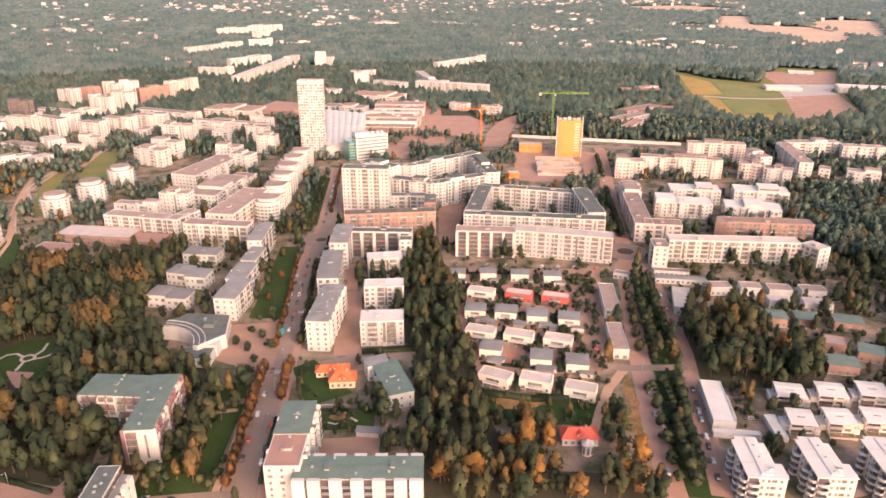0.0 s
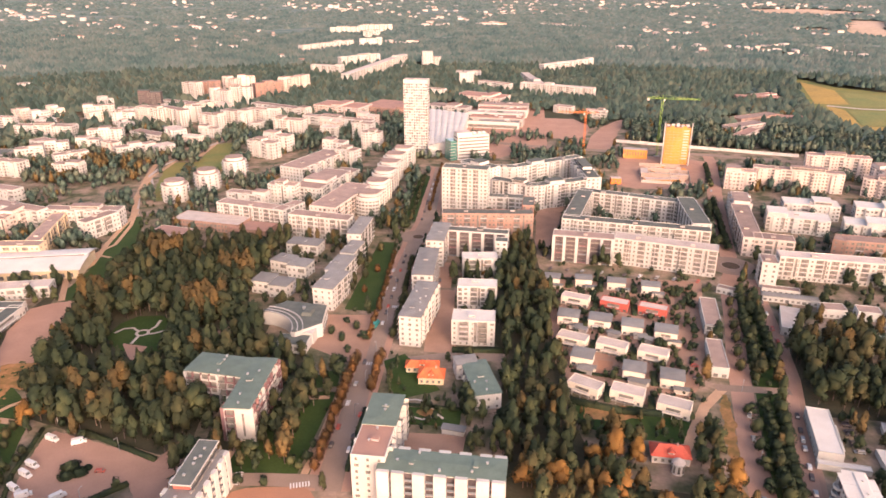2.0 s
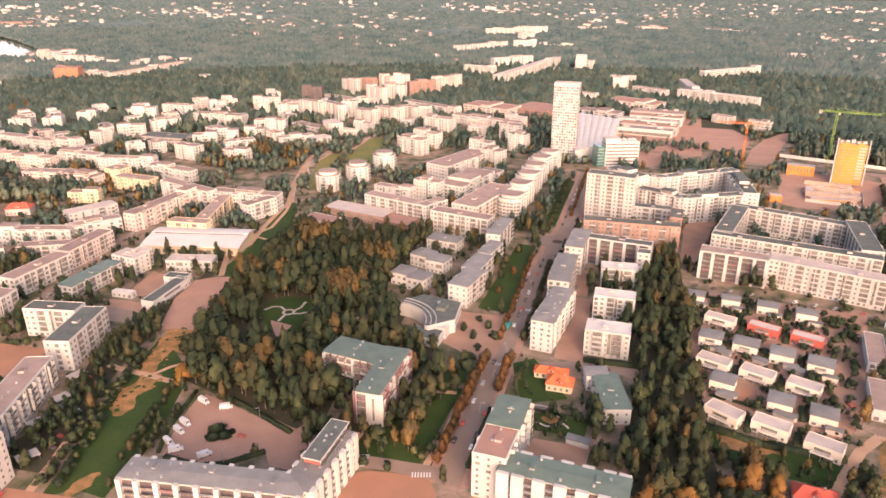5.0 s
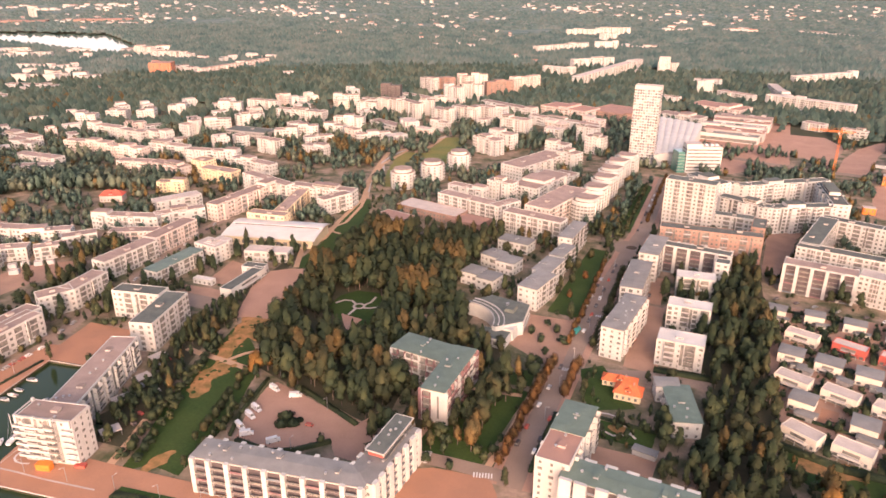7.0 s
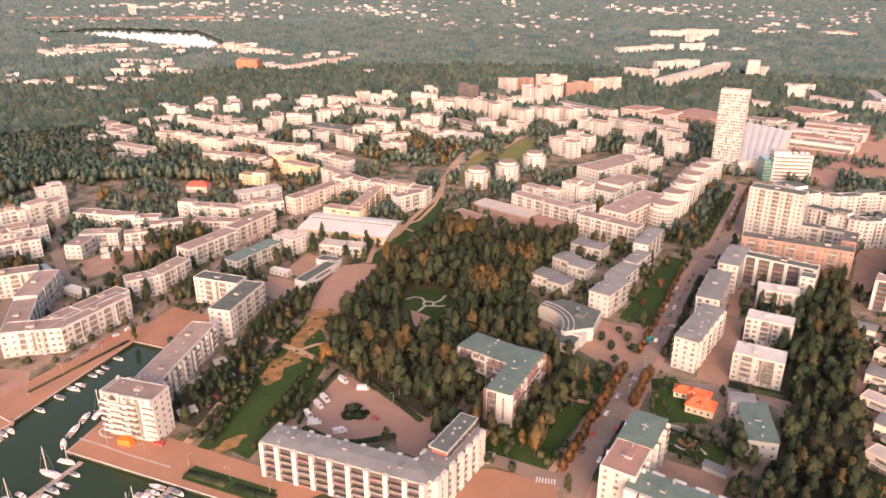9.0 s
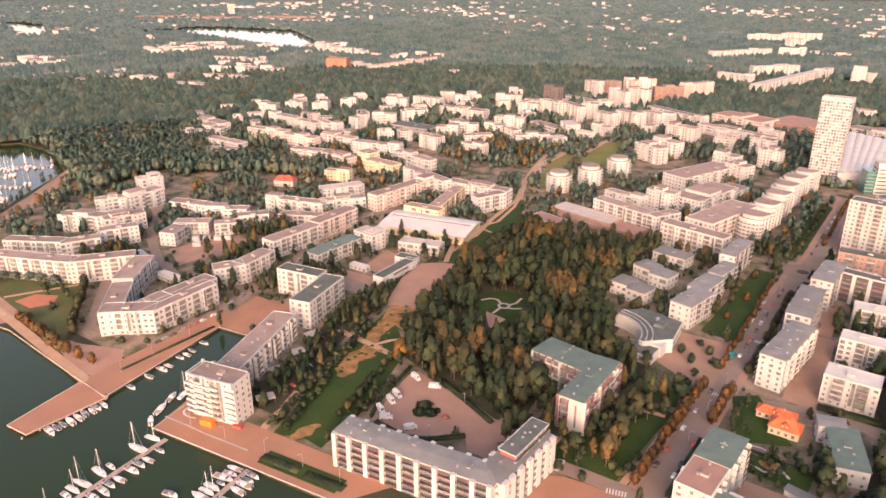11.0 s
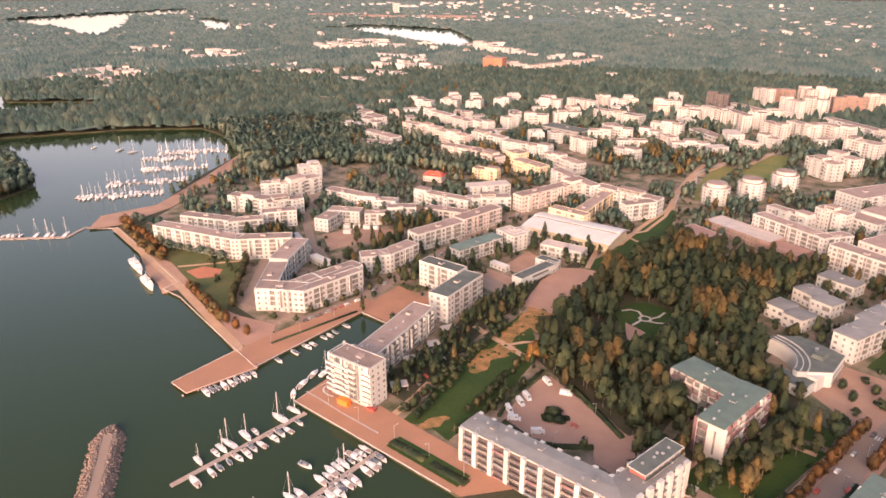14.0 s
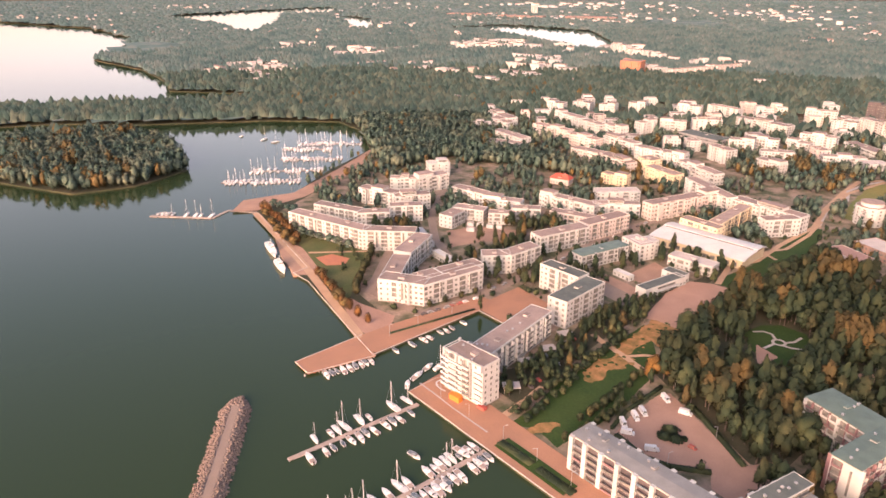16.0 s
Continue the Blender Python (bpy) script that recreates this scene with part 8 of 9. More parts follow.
# pale stone kerb along the quays
kerb = Mesh()
edge = COAST[COAST.index((-603, 127)):] + COAST[:1]
for (x0, y0), (x1, y1) in zip(edge, edge[1:]):
    kerb.beam((x0, y0, 0.12), (x1, y1, 0.12), 0.34, "roof_w")
tagged(new("quay_kerb", kerb.done("quay_kerb")), "pale stone kerb along the quay edge", "kerb", kind="structure")


def speckle(name, centre, spread, count, key, z, label):
    """Small worn tufts scattered around a patch."""
    m = Mesh()
    for i in range(count):
        px, py = frng.gauss(centre[0], spread), frng.gauss(centre[1], spread)
        r = frng.uniform(0.4, 1.7)
        n = 7
        m.poly([(px + r * frng.uniform(0.6, 1.2) * math.cos(6.283 * k / n), py + r * frng.uniform(0.6, 1.2) * math.sin(6.283 * k / n), z + 0.0012 * i) for k in range(n)], key)
    tagged(new(name, m.done(name)), label, "ground", kind="stuff")


for q in ((-250.3, 223.8), (-254.5, 236.5), (-264.3, 261.8), (-267.8, 283.9), (-266.2, 295.1)):
    speckle("bare_tufts", q, 5.0, 14, "dry", 0.27, "scattered bare orange spots in the grass")
    speckle("grass_tufts", q, 4.5, 9, "lawn", 0.31, "green tufts left in the bare patch")

# ---------------------------------------------------------------- trees
R = np.random.RandomState(11)


def crown(leaves, size, pointed, tall, rad, core=1):
    """Leaf clumps over an uneven crown, with a shaded core: triangles in metres, foot of the tree at 0."""
    v, f = ico(core)
    mid, half = tall * 0.57, tall * 0.43
    lobes = R.normal(size=(5, 3))
    lobes /= np.linalg.norm(lobes, axis=1)[:, None]

    def shape(d):
        bump = 1 + 0.28 * np.max(np.clip(d @ lobes.T, 0, 1) ** 3, axis=1) - 0.12
        t = (d[:, 2] + 1) / 2
        w = rad * (1 - pointed * t) * bump / (1 - pointed * 0.35)
        return np.stack([d[:, 0] * w, d[:, 1] * w, mid + d[:, 2] * half * (0.92 + 0.08 * bump)], 1)

    vs, fs = [shape(v) * [0.86, 0.86, 0.97] + R.normal(size=v.shape) * 0.15], [f]
    n = len(v)
    d = R.normal(size=(leaves, 3))
    d /= np.linalg.norm(d, axis=1)[:, None]
    d[:, 2] = np.clip(d[:, 2] * 1.05 + 0.08, -1, 1)
    p = shape(d)
    p[:, :2] *= R.uniform(0.84, 1.08, (leaves, 1))
    p[:, 2] += R.normal(size=leaves) * tall * 0.02
    out = d * [1, 1, 0.6] + R.normal(size=d.shape) * 0.55
    out /= np.linalg.norm(out, axis=1)[:, None]
    a = np.cross(out, R.normal(size=d.shape))
    a /= np.linalg.norm(a, axis=1)[:, None]
    s = size * R.uniform(0.6, 1.25, (leaves, 1))
    tip = out * 0.5 + [0, 0, -0.45] + R.normal(size=d.shape) * 0.45
    tip /= np.linalg.norm(tip, axis=1)[:, None]
    p = p - tip * s * 0.6
    # every clump turns its face out of the crown
    a *= np.sign(np.sum(np.cross(a, tip) * (d + [0, 0, 0.4]), axis=1))[:, None]
    q = np.stack([p - a * s * 0.75, p + a * s * 0.75, p + tip * s * 1.9], 1).reshape(-1, 3)
    vs.append(q)
    fs.append(n + np.arange(3 * leaves).reshape(-1, 3))
    # clumps shade softly with the round of the crown
    soft = d * [0.9, 0.9, 0.7] + out * 0.45 + [0, 0, 0.1]
    normals = np.concatenate([v, np.repeat(soft, 3, axis=0)])
    normals /= np.linalg.norm(normals, axis=1)[:, None]
    return np.concatenate(vs), np.concatenate(fs), normals


def lobed(leaves, size, pointed, tall, rad, n):
    """A broad crown of several rounded masses of leaf clumps, each with its own shaded core."""
    v, f = ico(1)
    vs, fs, ns, count = [], [], [], 0
    turn = R.uniform(0, 6.28)
    for i in range(n):
        k = (i + 0.5) / n
        reach = rad * (1 - pointed * k) * (0.58 if i < n - 1 else 0.12)
        g = turn + i * 2.4 + R.uniform(-0.4, 0.4)
        c = np.array([reach * math.cos(g), reach * math.sin(g), tall * (0.30 + 0.52 * k + R.uniform(-0.03, 0.03))])
        r = np.array([1, 1, 0]) * rad * (0.66 - 0.24 * pointed * k) * R.uniform(0.85, 1.15) + [0, 0, tall * R.uniform(0.14, 0.19)]
        vs.append(c + v * r * 0.88 + R.normal(size=v.shape) * 0.12)
        fs.append(count + f)
        ns.append(v * 0.7 + (c - [0, 0, tall * 0.45]) / (rad * 1.6) + [0, 0, 0.1])
        count += len(v)
        m = leaves // n
        d = R.normal(size=(m, 3)) + (c - [0, 0, tall * 0.5]) / [rad, rad, tall * 0.4] * 0.7
        d /= np.linalg.norm(d, axis=1)[:, None]
        p = c + d * r * R.uniform(0.85, 1.12, (m, 1))
        out = d + R.normal(size=d.shape) * 0.5
        a = np.cross(out, R.normal(size=d.shape))
        a /= np.linalg.norm(a, axis=1)[:, None]
        tip = d * 0.5 + [0, 0, -0.4] + R.normal(size=d.shape) * 0.45
        tip /= np.linalg.norm(tip, axis=1)[:, None]
        s = size * R.uniform(0.6, 1.25, (m, 1))
        p = p - tip * s * 0.6
        a *= np.sign(np.sum(np.cross(a, tip) * (d + [0, 0, 0.4]), axis=1))[:, None]
        vs.append(np.stack([p - a * s * 0.75, p + a * s * 0.75, p + tip * s * 1.9], 1).reshape(-1, 3))
        fs.append(count + np.arange(3 * m).reshape(-1, 3))
        ns.append(np.repeat(d * 0.8 + (c - [0, 0, tall * 0.45]) / (rad * 1.6) + out * 0.2 + [0, 0, 0.1], 3, axis=0))
        count += 3 * m
    normals = np.concatenate(ns)
    normals /= np.linalg.norm(normals, axis=1)[:, None]
    return np.concatenate(vs), np.concatenate(fs), normals


def trunk(tall, r):
    v, f = [], []
    for i, (z, w) in enumerate(((-0.3, 1.3), (tall * 0.3, 0.9), (tall * 0.7, 0.35))):
        for j in range(5):
            g = 2 * math.pi * j / 5
            v.append((r * w * math.cos(g), r * w * math.sin(g), z))
    for i in range(2):
        for j in range(5):
            k = (j + 1) % 5
            f += [(5 * i + j, 5 * i + k, 5 * i + 5 + k), (5 * i + j, 5 * i + 5 + k, 5 * i + 5 + j)]
    for g in (0.4, 2.5, 4.6):
        n = len(v)
        z = tall * (0.26 + 0.05 * g)
        c, s = math.cos(g), math.sin(g)
        v += [(0.1 * s, -0.1 * c, z), (-0.1 * s, 0.1 * c, z), (c * tall * 0.16, s * tall * 0.16, z + tall * 0.17)]
        f.append((n, n + 1, n + 2))
    return np.array(v), np.array(f), None


NEAR = [lobed(290, 0.62, p, t, r, n) for p, t, r, n in ((0.3, 16, 3.5, 6), (0.5, 18, 3.2, 6), (0.4, 17, 3.5, 7), (0.25, 14.5, 3.7, 6), (0.8, 20, 2.9, 7), (0.6, 19, 3.0, 7))]
BIRCH = [lobed(360, 0.58, p, t, r, n) for p, t, r, n in ((0.45, 18, 2.9, 7), (0.55, 19, 2.6, 7), (0.4, 17, 3.1, 6))]
MID = [crown(34, 1.45, p, t, r, 0) for p, t, r in ((0.3, 13, 3.8), (0.5, 15, 3.5), (0.2, 12, 4.0))]


def blob(tall, rad, pointed):
    """A far tree: two uneven rings under a tip, 15 triangles."""
    v = []
    for z, k in ((tall * 0.3, 0.85), (tall * 0.68, 0.8 - pointed * 0.45)):
        for i in range(5):
            g = 2 * math.pi * (i + (0.5 if z > tall * 0.5 else 0)) / 5
            q = rad * k * R.uniform(0.8, 1.2)
            v.append((q * math.cos(g), q * math.sin(g), z * R.uniform(0.9, 1.1)))
    v.append((R.uniform(-0.5, 0.5), R.uniform(-0.5, 0.5), tall))
    f = []
    for i in range(5):
        j = (i + 1) % 5
        f += [(i, j, 5 + i), (j, 5 + j, 5 + i), (5 + i, 5 + j, 10)]
    v = np.array(v)
    n = (v - [0, 0, tall * 0.35]) / [rad * 1.4, rad * 1.4, tall * 0.4] + [0, 0, 0.9]
    return v, np.array(f), n / np.linalg.norm(n, axis=1)[:, None]


FAR = [blob(t, r, p) for t, r, p in ((14, 6.0, 0.2), (16, 5.4, 0.4), (12, 6.4, 0.0), (14, 5.8, 0.3), (11, 6.2, 0.1), (17, 5.2, 0.5))]
STEM = trunk(14, 0.22)


def stand(name, protos, pts, scale, key, label, broad=1.0):
    """All trees of one kind in a wood, as one mesh."""
    if len(pts) == 0:
        return
    which = R.randint(0, len(protos), len(pts))
    vs, fs, ns, n = [], [], [], 0
    for i, (pv, pf, pn) in enumerate(protos):
        sel = np.where(which == i)[0]
        if not len(sel):
            continue
        g = R.uniform(0, 6.28, len(sel))
        s = scale[sel]
        wide = s * broad * R.uniform(0.85, 1.15, len(sel))
        c, d = np.cos(g) * wide, np.sin(g) * wide
        x = pv[None, :, 0] * c[:, None] - pv[None, :, 1] * d[:, None] + pts[sel, 0:1]
        y = pv[None, :, 0] * d[:, None] + pv[None, :, 1] * c[:, None] + pts[sel, 1:2]
        z = pv[None, :, 2] * s[:, None]
        vs.append(np.stack([x, y, np.broadcast_to(z, x.shape)], 2).reshape(-1, 3))
        fs.append((pf[None] + (n + len(pv) * np.arange(len(sel)))[:, None, None]).reshape(-1, 3))
        if pn is not None:
            c, d = np.cos(g)[:, None], np.sin(g)[:, None]
            ns.append(np.stack([pn[:, 0] * c - pn[:, 1] * d, pn[:, 0] * d + pn[:, 1] * c, np.broadcast_to(pn[:, 2], (len(sel), len(pn)))], 2).reshape(-1, 3))
        n += len(pv) * len(sel)
    ob = new(name, bulk(name, np.concatenate(vs), np.concatenate(fs), key, np.concatenate(ns) if ns else None))
    tagged(ob, label, "trees", kind="stuff")
    return ob


def spots(outline, gap, keep=1.0, wild=True):
    """Jittered places inside an outline that nothing else has taken."""
    xs, ys = [p[0] for p in outline], [p[1] for p in outline]
    gx, gy = np.meshgrid(np.arange(min(xs), max(xs), gap), np.arange(min(ys), max(ys), gap))
    p = np.stack([gx.ravel(), gy.ravel()], 1) + R.uniform(-0.48, 0.48, (gx.size, 2)) * gap
    ok = inside(p[:, 0], p[:, 1], list(outline)) & (R.uniform(size=len(p)) < keep)
    ok &= ~at_cell(taken, p[:, 0], p[:, 1])
    return p[ok]


mark(tame, [(-230, 1085), (-60, 1110), (70, 1060), (118, 1010), (122, 860), (215, 800), (190, 690), (-50, 760)])
wood_points = []
closed = taken.copy()


def wood(outline, gap, mix, size=(0.8, 1.2), keep=1.0, groups=()):
    """mix: shares of green, olive, orange; groups: stands of tall autumn birches."""
    p = spots(outline, gap, keep)
    patch = np.array([noise.noise(Vector((x * 0.035, y * 0.035, 3.3))) for x, y in p]) if len(p) else np.zeros(0)
    u = R.uniform(size=len(p)) * 0.42 + (patch * 0.5 + 0.5) * 0.75
    order = np.argsort(np.argsort(u)) / max(1, len(p))
    kind = np.where(order < mix[0], 0, np.where(order < mix[0] + mix[1], 1, 2))
    tall = R.uniform(size[0], size[1], len(p))
    for gx, gy, r in groups:
        more = spots([(gx + r * math.cos(k * 0.7854), gy + r * math.sin(k * 0.7854)) for k in range(8)], 5.4, 0.8)
        p = np.concatenate([p, more])
        kind = np.concatenate([kind, np.full(len(more), 2)])
        tall = np.concatenate([tall, R.uniform(0.8, 1.0, len(more)) * size[1]])
        near = np.hypot(p[:, 0] - gx, p[:, 1] - gy) < r
        kind[near & (R.uniform(size=len(p)) < 0.85)] = 2
        tall[near] = np.maximum(tall[near], size[1] * 0.92)
    wood_points.append((p, kind, tall))
    mark(taken, list(outline))
PARK_WOOD = [(-272, 366), (-265, 328), (-260, 299), (-236, 250), (-190, 239), (-160, 234), (-150, 242), (-154, 259), (-153, 298), (-138, 317), (-154, 334), (-157, 357), (-173, 357), (-187, 398), (-191, 430), (-189, 456), (-209, 461), (-253, 452), (-278, 442), (-286, 417), (-282, 395)]
BIRCH_GROUPS = [(-265, 435, 13), (-275, 363, 8), (-246, 366, 8), (-238, 340, 4), (-201, 362, 13), (-199, 412, 12), (-180, 310, 5), (-219, 262, 4), (-239, 304, 4)]
wood([(-243, 330), (-206, 322), (-188, 296), (-203, 287), (-226, 296)], 4.6, (0.6, 0.34, 0.06), (0.2, 0.42), 0.6)
sheet("woodland_floor", PARK_WOOD, 0.0400, "soil", "dark leaf litter and undergrowth beneath trees", "ground", free=True)
wood(PARK_WOOD, 6.9, (0.60, 0.36, 0.04), (0.85, 1.4), 1, BIRCH_GROUPS)
sheet("woodland_floor", [(-148, 216), (-145, 253), (-140, 273), (-145, 302), (-144, 332), (-126, 327), (-118, 304), (-121, 290), (-116, 269), (-113, 240), (-128, 232)], 0.0430, "soil", "dark leaf litter and undergrowth beneath trees", "ground", free=True)
wood([(-148, 216), (-145, 253), (-140, 273), (-145, 302), (-144, 332), (-126, 327), (-118, 304), (-121, 290), (-116, 269), (-113, 240), (-128, 232)], 7.0, (0.36, 0.42, 0.22), (0.6, 1.05), 0.85)
sheet("woodland_floor", [(-222, 274), (-168, 272), (-159, 257), (-146, 242), (-162, 239), (-171, 238), (-186, 240), (-200, 239)], 0.0460, "soil", "dark leaf litter and undergrowth beneath trees", "ground", free=True)
wood([(-222, 274), (-168, 272), (-159, 257), (-146, 242), (-162, 239), (-171, 238), (-186, 240), (-200, 239)], 7.0, (0.7, 0.25, 0.05), (0.7, 1.15), 1)
sheet("woodland_floor", [(-9, 259), (22, 262), (28, 244), (92, 240), (90, 222), (-8, 222)], 0.0490, "soil", "dark leaf litter and undergrowth beneath trees", "ground", free=True)
wood([(-9, 259), (22, 262), (28, 244), (92, 240), (90, 222), (-8, 222)], 6.8, (0.36, 0.32, 0.32), (0.65, 1.1), 1)
sheet("woodland_floor", [(20, 302), (56, 291), (78, 294), (69, 277), (51, 275), (27, 282)], 0.0520, "soil", "dark leaf litter and undergrowth beneath trees", "ground", free=True)
wood([(20, 302), (56, 291), (78, 294), (69, 277), (51, 275), (27, 282)], 4.2, (0.4, 0.35, 0.25), (0.2, 0.42), 0.5)
wood([(78, 286), (87, 289), (84, 266), (80, 250), (80, 236), (70, 236), (70, 257)], 5.6, (0.45, 0.3, 0.25), (0.5, 0.85), 0.95)
wood([(20, 262), (30, 276), (51, 259), (65, 259), (94, 262), (92, 240), (28, 244)], 4.4, (0.6, 0.3, 0.1), (0.2, 0.42), 0.55)
wood([(-131, 306), (-115, 306), (-104, 285), (-103, 262), (-101, 234), (-114, 230), (-116, 269), (-121, 290)], 5.6, (0.34, 0.5, 0.16), (0.65, 1.1), 0.75)
sheet("woodland_floor", [(-211, 255), (-187, 253), (-172, 249), (-154, 238), (-154, 250), (-174, 263), (-202, 266)], 0.0565, "soil", "dark leaf litter and undergrowth beneath trees", "ground", free=True)
wood([(-211, 255), (-187, 253), (-172, 249), (-154, 238), (-154, 250), (-174, 263), (-202, 266)], 6.6, (0.6, 0.32, 0.08), (0.7, 1.15), 1)
sheet("woodland_floor", [(-25, 421), (-8, 458), (7, 439), (17, 360), (16, 292), (23, 279), (28, 262), (32, 244), (90, 240), (86, 222), (-8, 222), (-8, 257), (-13, 334), (-22, 360)], 0.0595, "soil", "dark leaf litter and undergrowth beneath trees", "ground", free=True)
wood([(-25, 421), (-8, 458), (7, 439), (17, 360), (16, 292), (23, 279), (28, 262), (32, 244), (90, 240), (86, 222), (-8, 222), (-8, 257), (-13, 334), (-22, 360)], 6.8, (0.55, 0.36, 0.09), (0.5, 1.1), 1)
sheet("woodland_floor", [(148, 388), (189, 380), (176, 334), (210, 328), (193, 306), (135, 306), (134, 334)], 0.0625, "soil", "dark leaf litter and undergrowth beneath trees", "ground", free=True)
wood([(148, 388), (189, 380), (176, 334), (210, 328), (193, 306), (135, 306), (134, 334)], 7.6, (0.5, 0.38, 0.12), (0.75, 1.35), 1)
sheet("woodland_floor", [(330, 612), (407, 612), (322, 467), (286, 467), (298, 525)], 0.0655, "soil", "dark leaf litter and undergrowth beneath trees", "ground", free=True)
wood([(330, 612), (407, 612), (322, 467), (286, 467), (298, 525)], 6.5, (0.7, 0.25, 0.05), (0.7, 1.1), 1)
sheet("woodland_floor", [(-265, 166), (-243, 169), (-252, 195), (-268, 225), (-283, 264), (-296, 338), (-309, 372), (-324, 430), (-336, 470), (-328, 440), (-315, 366), (-305, 277), (-300, 251), (-283, 223), (-273, 197), (-275, 182)], 0.0685, "soil", "dark leaf litter and undergrowth beneath trees", "ground", free=True)
wood([(-265, 166), (-243, 169), (-252, 195), (-268, 225), (-283, 264), (-296, 338), (-309, 372), (-324, 430), (-336, 470), (-328, 440), (-315, 366), (-305, 277), (-300, 251), (-283, 223), (-273, 197), (-275, 182)], 5.0, (0.8, 0.17, 0.03), (0.36, 0.62), 1)
wood([(-66, 285), (-28, 280), (-28, 267), (-59, 267)], 4.5, (0.5, 0.4, 0.1), (0.2, 0.4), 0.6)
wood([(-78, 326), (-68, 334), (-62, 326), (-62, 300), (-70, 292)], 4.0, (0.7, 0.27, 0.03), (0.22, 0.5), 0.65)
wood([(-45, 318), (-37, 318), (-38, 292), (-56, 290), (-58, 300), (-45, 302)], 4.0, (0.75, 0.2, 0.05), (0.18, 0.4), 0.6)
wood([(-59, 338), (-38, 332), (-30, 284), (-41, 286)], 4.5, (0.5, 0.4, 0.1), (0.25, 0.5), 0.6)
sheet("woodland_floor", [(-30, 279), (-15, 288), (-14, 339), (-27, 370), (-30, 488), (-5, 524), (10, 405), (3, 349), (-4, 294)], 0.0745, "soil", "dark leaf litter and undergrowth beneath trees", "ground", free=True)
wood([(-30, 279), (-15, 288), (-14, 339), (-27, 370), (-30, 488), (-5, 524), (10, 405), (3, 349), (-4, 294)], 6.4, (0.5, 0.4, 0.1), (0.6, 1.05), 0.9)
wood([(-259, 166), (-276, 194), (-282, 210), (-276, 221), (-263, 206), (-250, 174)], 5.0, (0.6, 0.3, 0.1), (0.3, 0.5), 0.6)
wood([(-207, 159), (-214, 205), (-236, 259), (-239, 259), (-236, 247), (-217, 200), (-210, 158)], 5.2, (0.6, 0.35, 0.05), (0.35, 0.6), 1)
wood([(-773, 304), (-673, 286), (-696, 374), (-649, 384), (-733, 457), (-897, 538), (-983, 579), (-1166, 405), (-1171, 308), (-942, 359)], 6.2, (0.82, 0.16, 0.02), (0.9, 1.35), 1)
wood([(-1253, -146), (-1202, 51), (-1159, 286), (-1180, 316), (-960, 371), (-935, 356), (-954, 329), (-1006, 246), (-1066, 71), (-1126, -27), (-1148, -137)], 6, (0.88, 0.11, 0.01), (0.9, 1.3), 1)
wood([(-690, 352), (-680, 379), (-593, 429), (-550, 454), (-651, 468), (-741, 444), (-931, 536), (-979, 644), (-882, 938), (-994, 1029), (-1134, 868), (-1088, 582)], 7, (0.85, 0.13, 0.02), (0.9, 1.3), 0.95)
wood([(-472, 597), (-446, 626), (-405, 608), (-403, 651), (-457, 713), (-505, 686), (-503, 638)], 7, (0.3, 0.35, 0.35), (0.6, 1.0), 0.8)
wood([(-641, 474), (-552, 525), (-513, 486), (-530, 443), (-605, 445)], 7, (0.4, 0.35, 0.25), (0.6, 1.0), 0.8)
wood(ISLAND, 6.8, (0.5, 0.38, 0.12), (0.8, 1.4))

# loose trees between the houses
mark(taken, COAST[8:] + [(-200, -600), (-3600, -900)])
town = [(-1150, 150), (-150, 215), (150, 240), (560, 330), (900, 1200), (-1150, 1300)]
p = spots(town, 6.6, 0.8)
clump = np.array([noise.noise(Vector((x * 0.03, y * 0.03, 7.7))) + 0.35 * noise.noise(Vector((x * 0.1, y * 0.1, 1.7))) for x, y in p])
terraces = [(5.7, 468.1), (120.1, 467.8), (90.8, 334.2), (72.6, 296.4), (19.5, 301.5), (10.1, 359.6)]
p = p[(clump > -0.02) & ~inside(p[:, 0], p[:, 1], terraces)]
k = R.choice([0] * 11 + [1] * 6 + [2] * 2, len(p))
wood_points.append((p, k, R.uniform(0.4, 0.95, len(p))))
def wild_free(mx, my):
    ok = inside(mx, my, COAST)
    for dx in (-9, 0, 9):
        for dy in (-9, 0, 9):
            ok &= ~at_cell(closed, mx + dx, my + dy) & ~at_cell(tame, mx + dx, my + dy)
    return ok


# low shrubs in the yards
yards = [(-560, 145), (-360, 150), (-150, 215), (150, 240), (420, 420), (300, 560), (-560, 560)]
p = spots(yards, 5.0, 0.42)
bush = np.array([noise.noise(Vector((x * 0.06, y * 0.06, 2.2))) for x, y in p])
p = p[bush > -0.1]
gardens = [(7.5, 452.9), (106.9, 452.7), (84.6, 334.2), (70.8, 301.4), (19.8, 306.6), (10.1, 359.6)]
p = np.concatenate([p, spots(gardens, 3.4, 0.36)])
SHRUB = [crown(22, 1.2, q, 7.0, 3.2) for q in (0.1, 0.25)]
stand("garden_shrubs", SHRUB, p, R.uniform(0.3, 0.75, len(p)), "leaf_green", "low dark shrubs and hedges between the houses")

wild = [(-1990, -500), (-1100, -500), (-1100, 150), (-560, 330), (560, 330), (1190, 500), (1190, 1990), (-1990, 1990)]
p = spots(wild, 10.2, 0.98)
p = p[~at_cell(tame, p[:, 0], p[:, 1]) & ((np.hypot(p[:, 0], p[:, 1]) > 820) | (p[:, 0] > 300))]
wood_points.append((p, R.choice([0] * 17 + [1] * 3, len(p)), R.uniform(0.75, 1.25, len(p))))

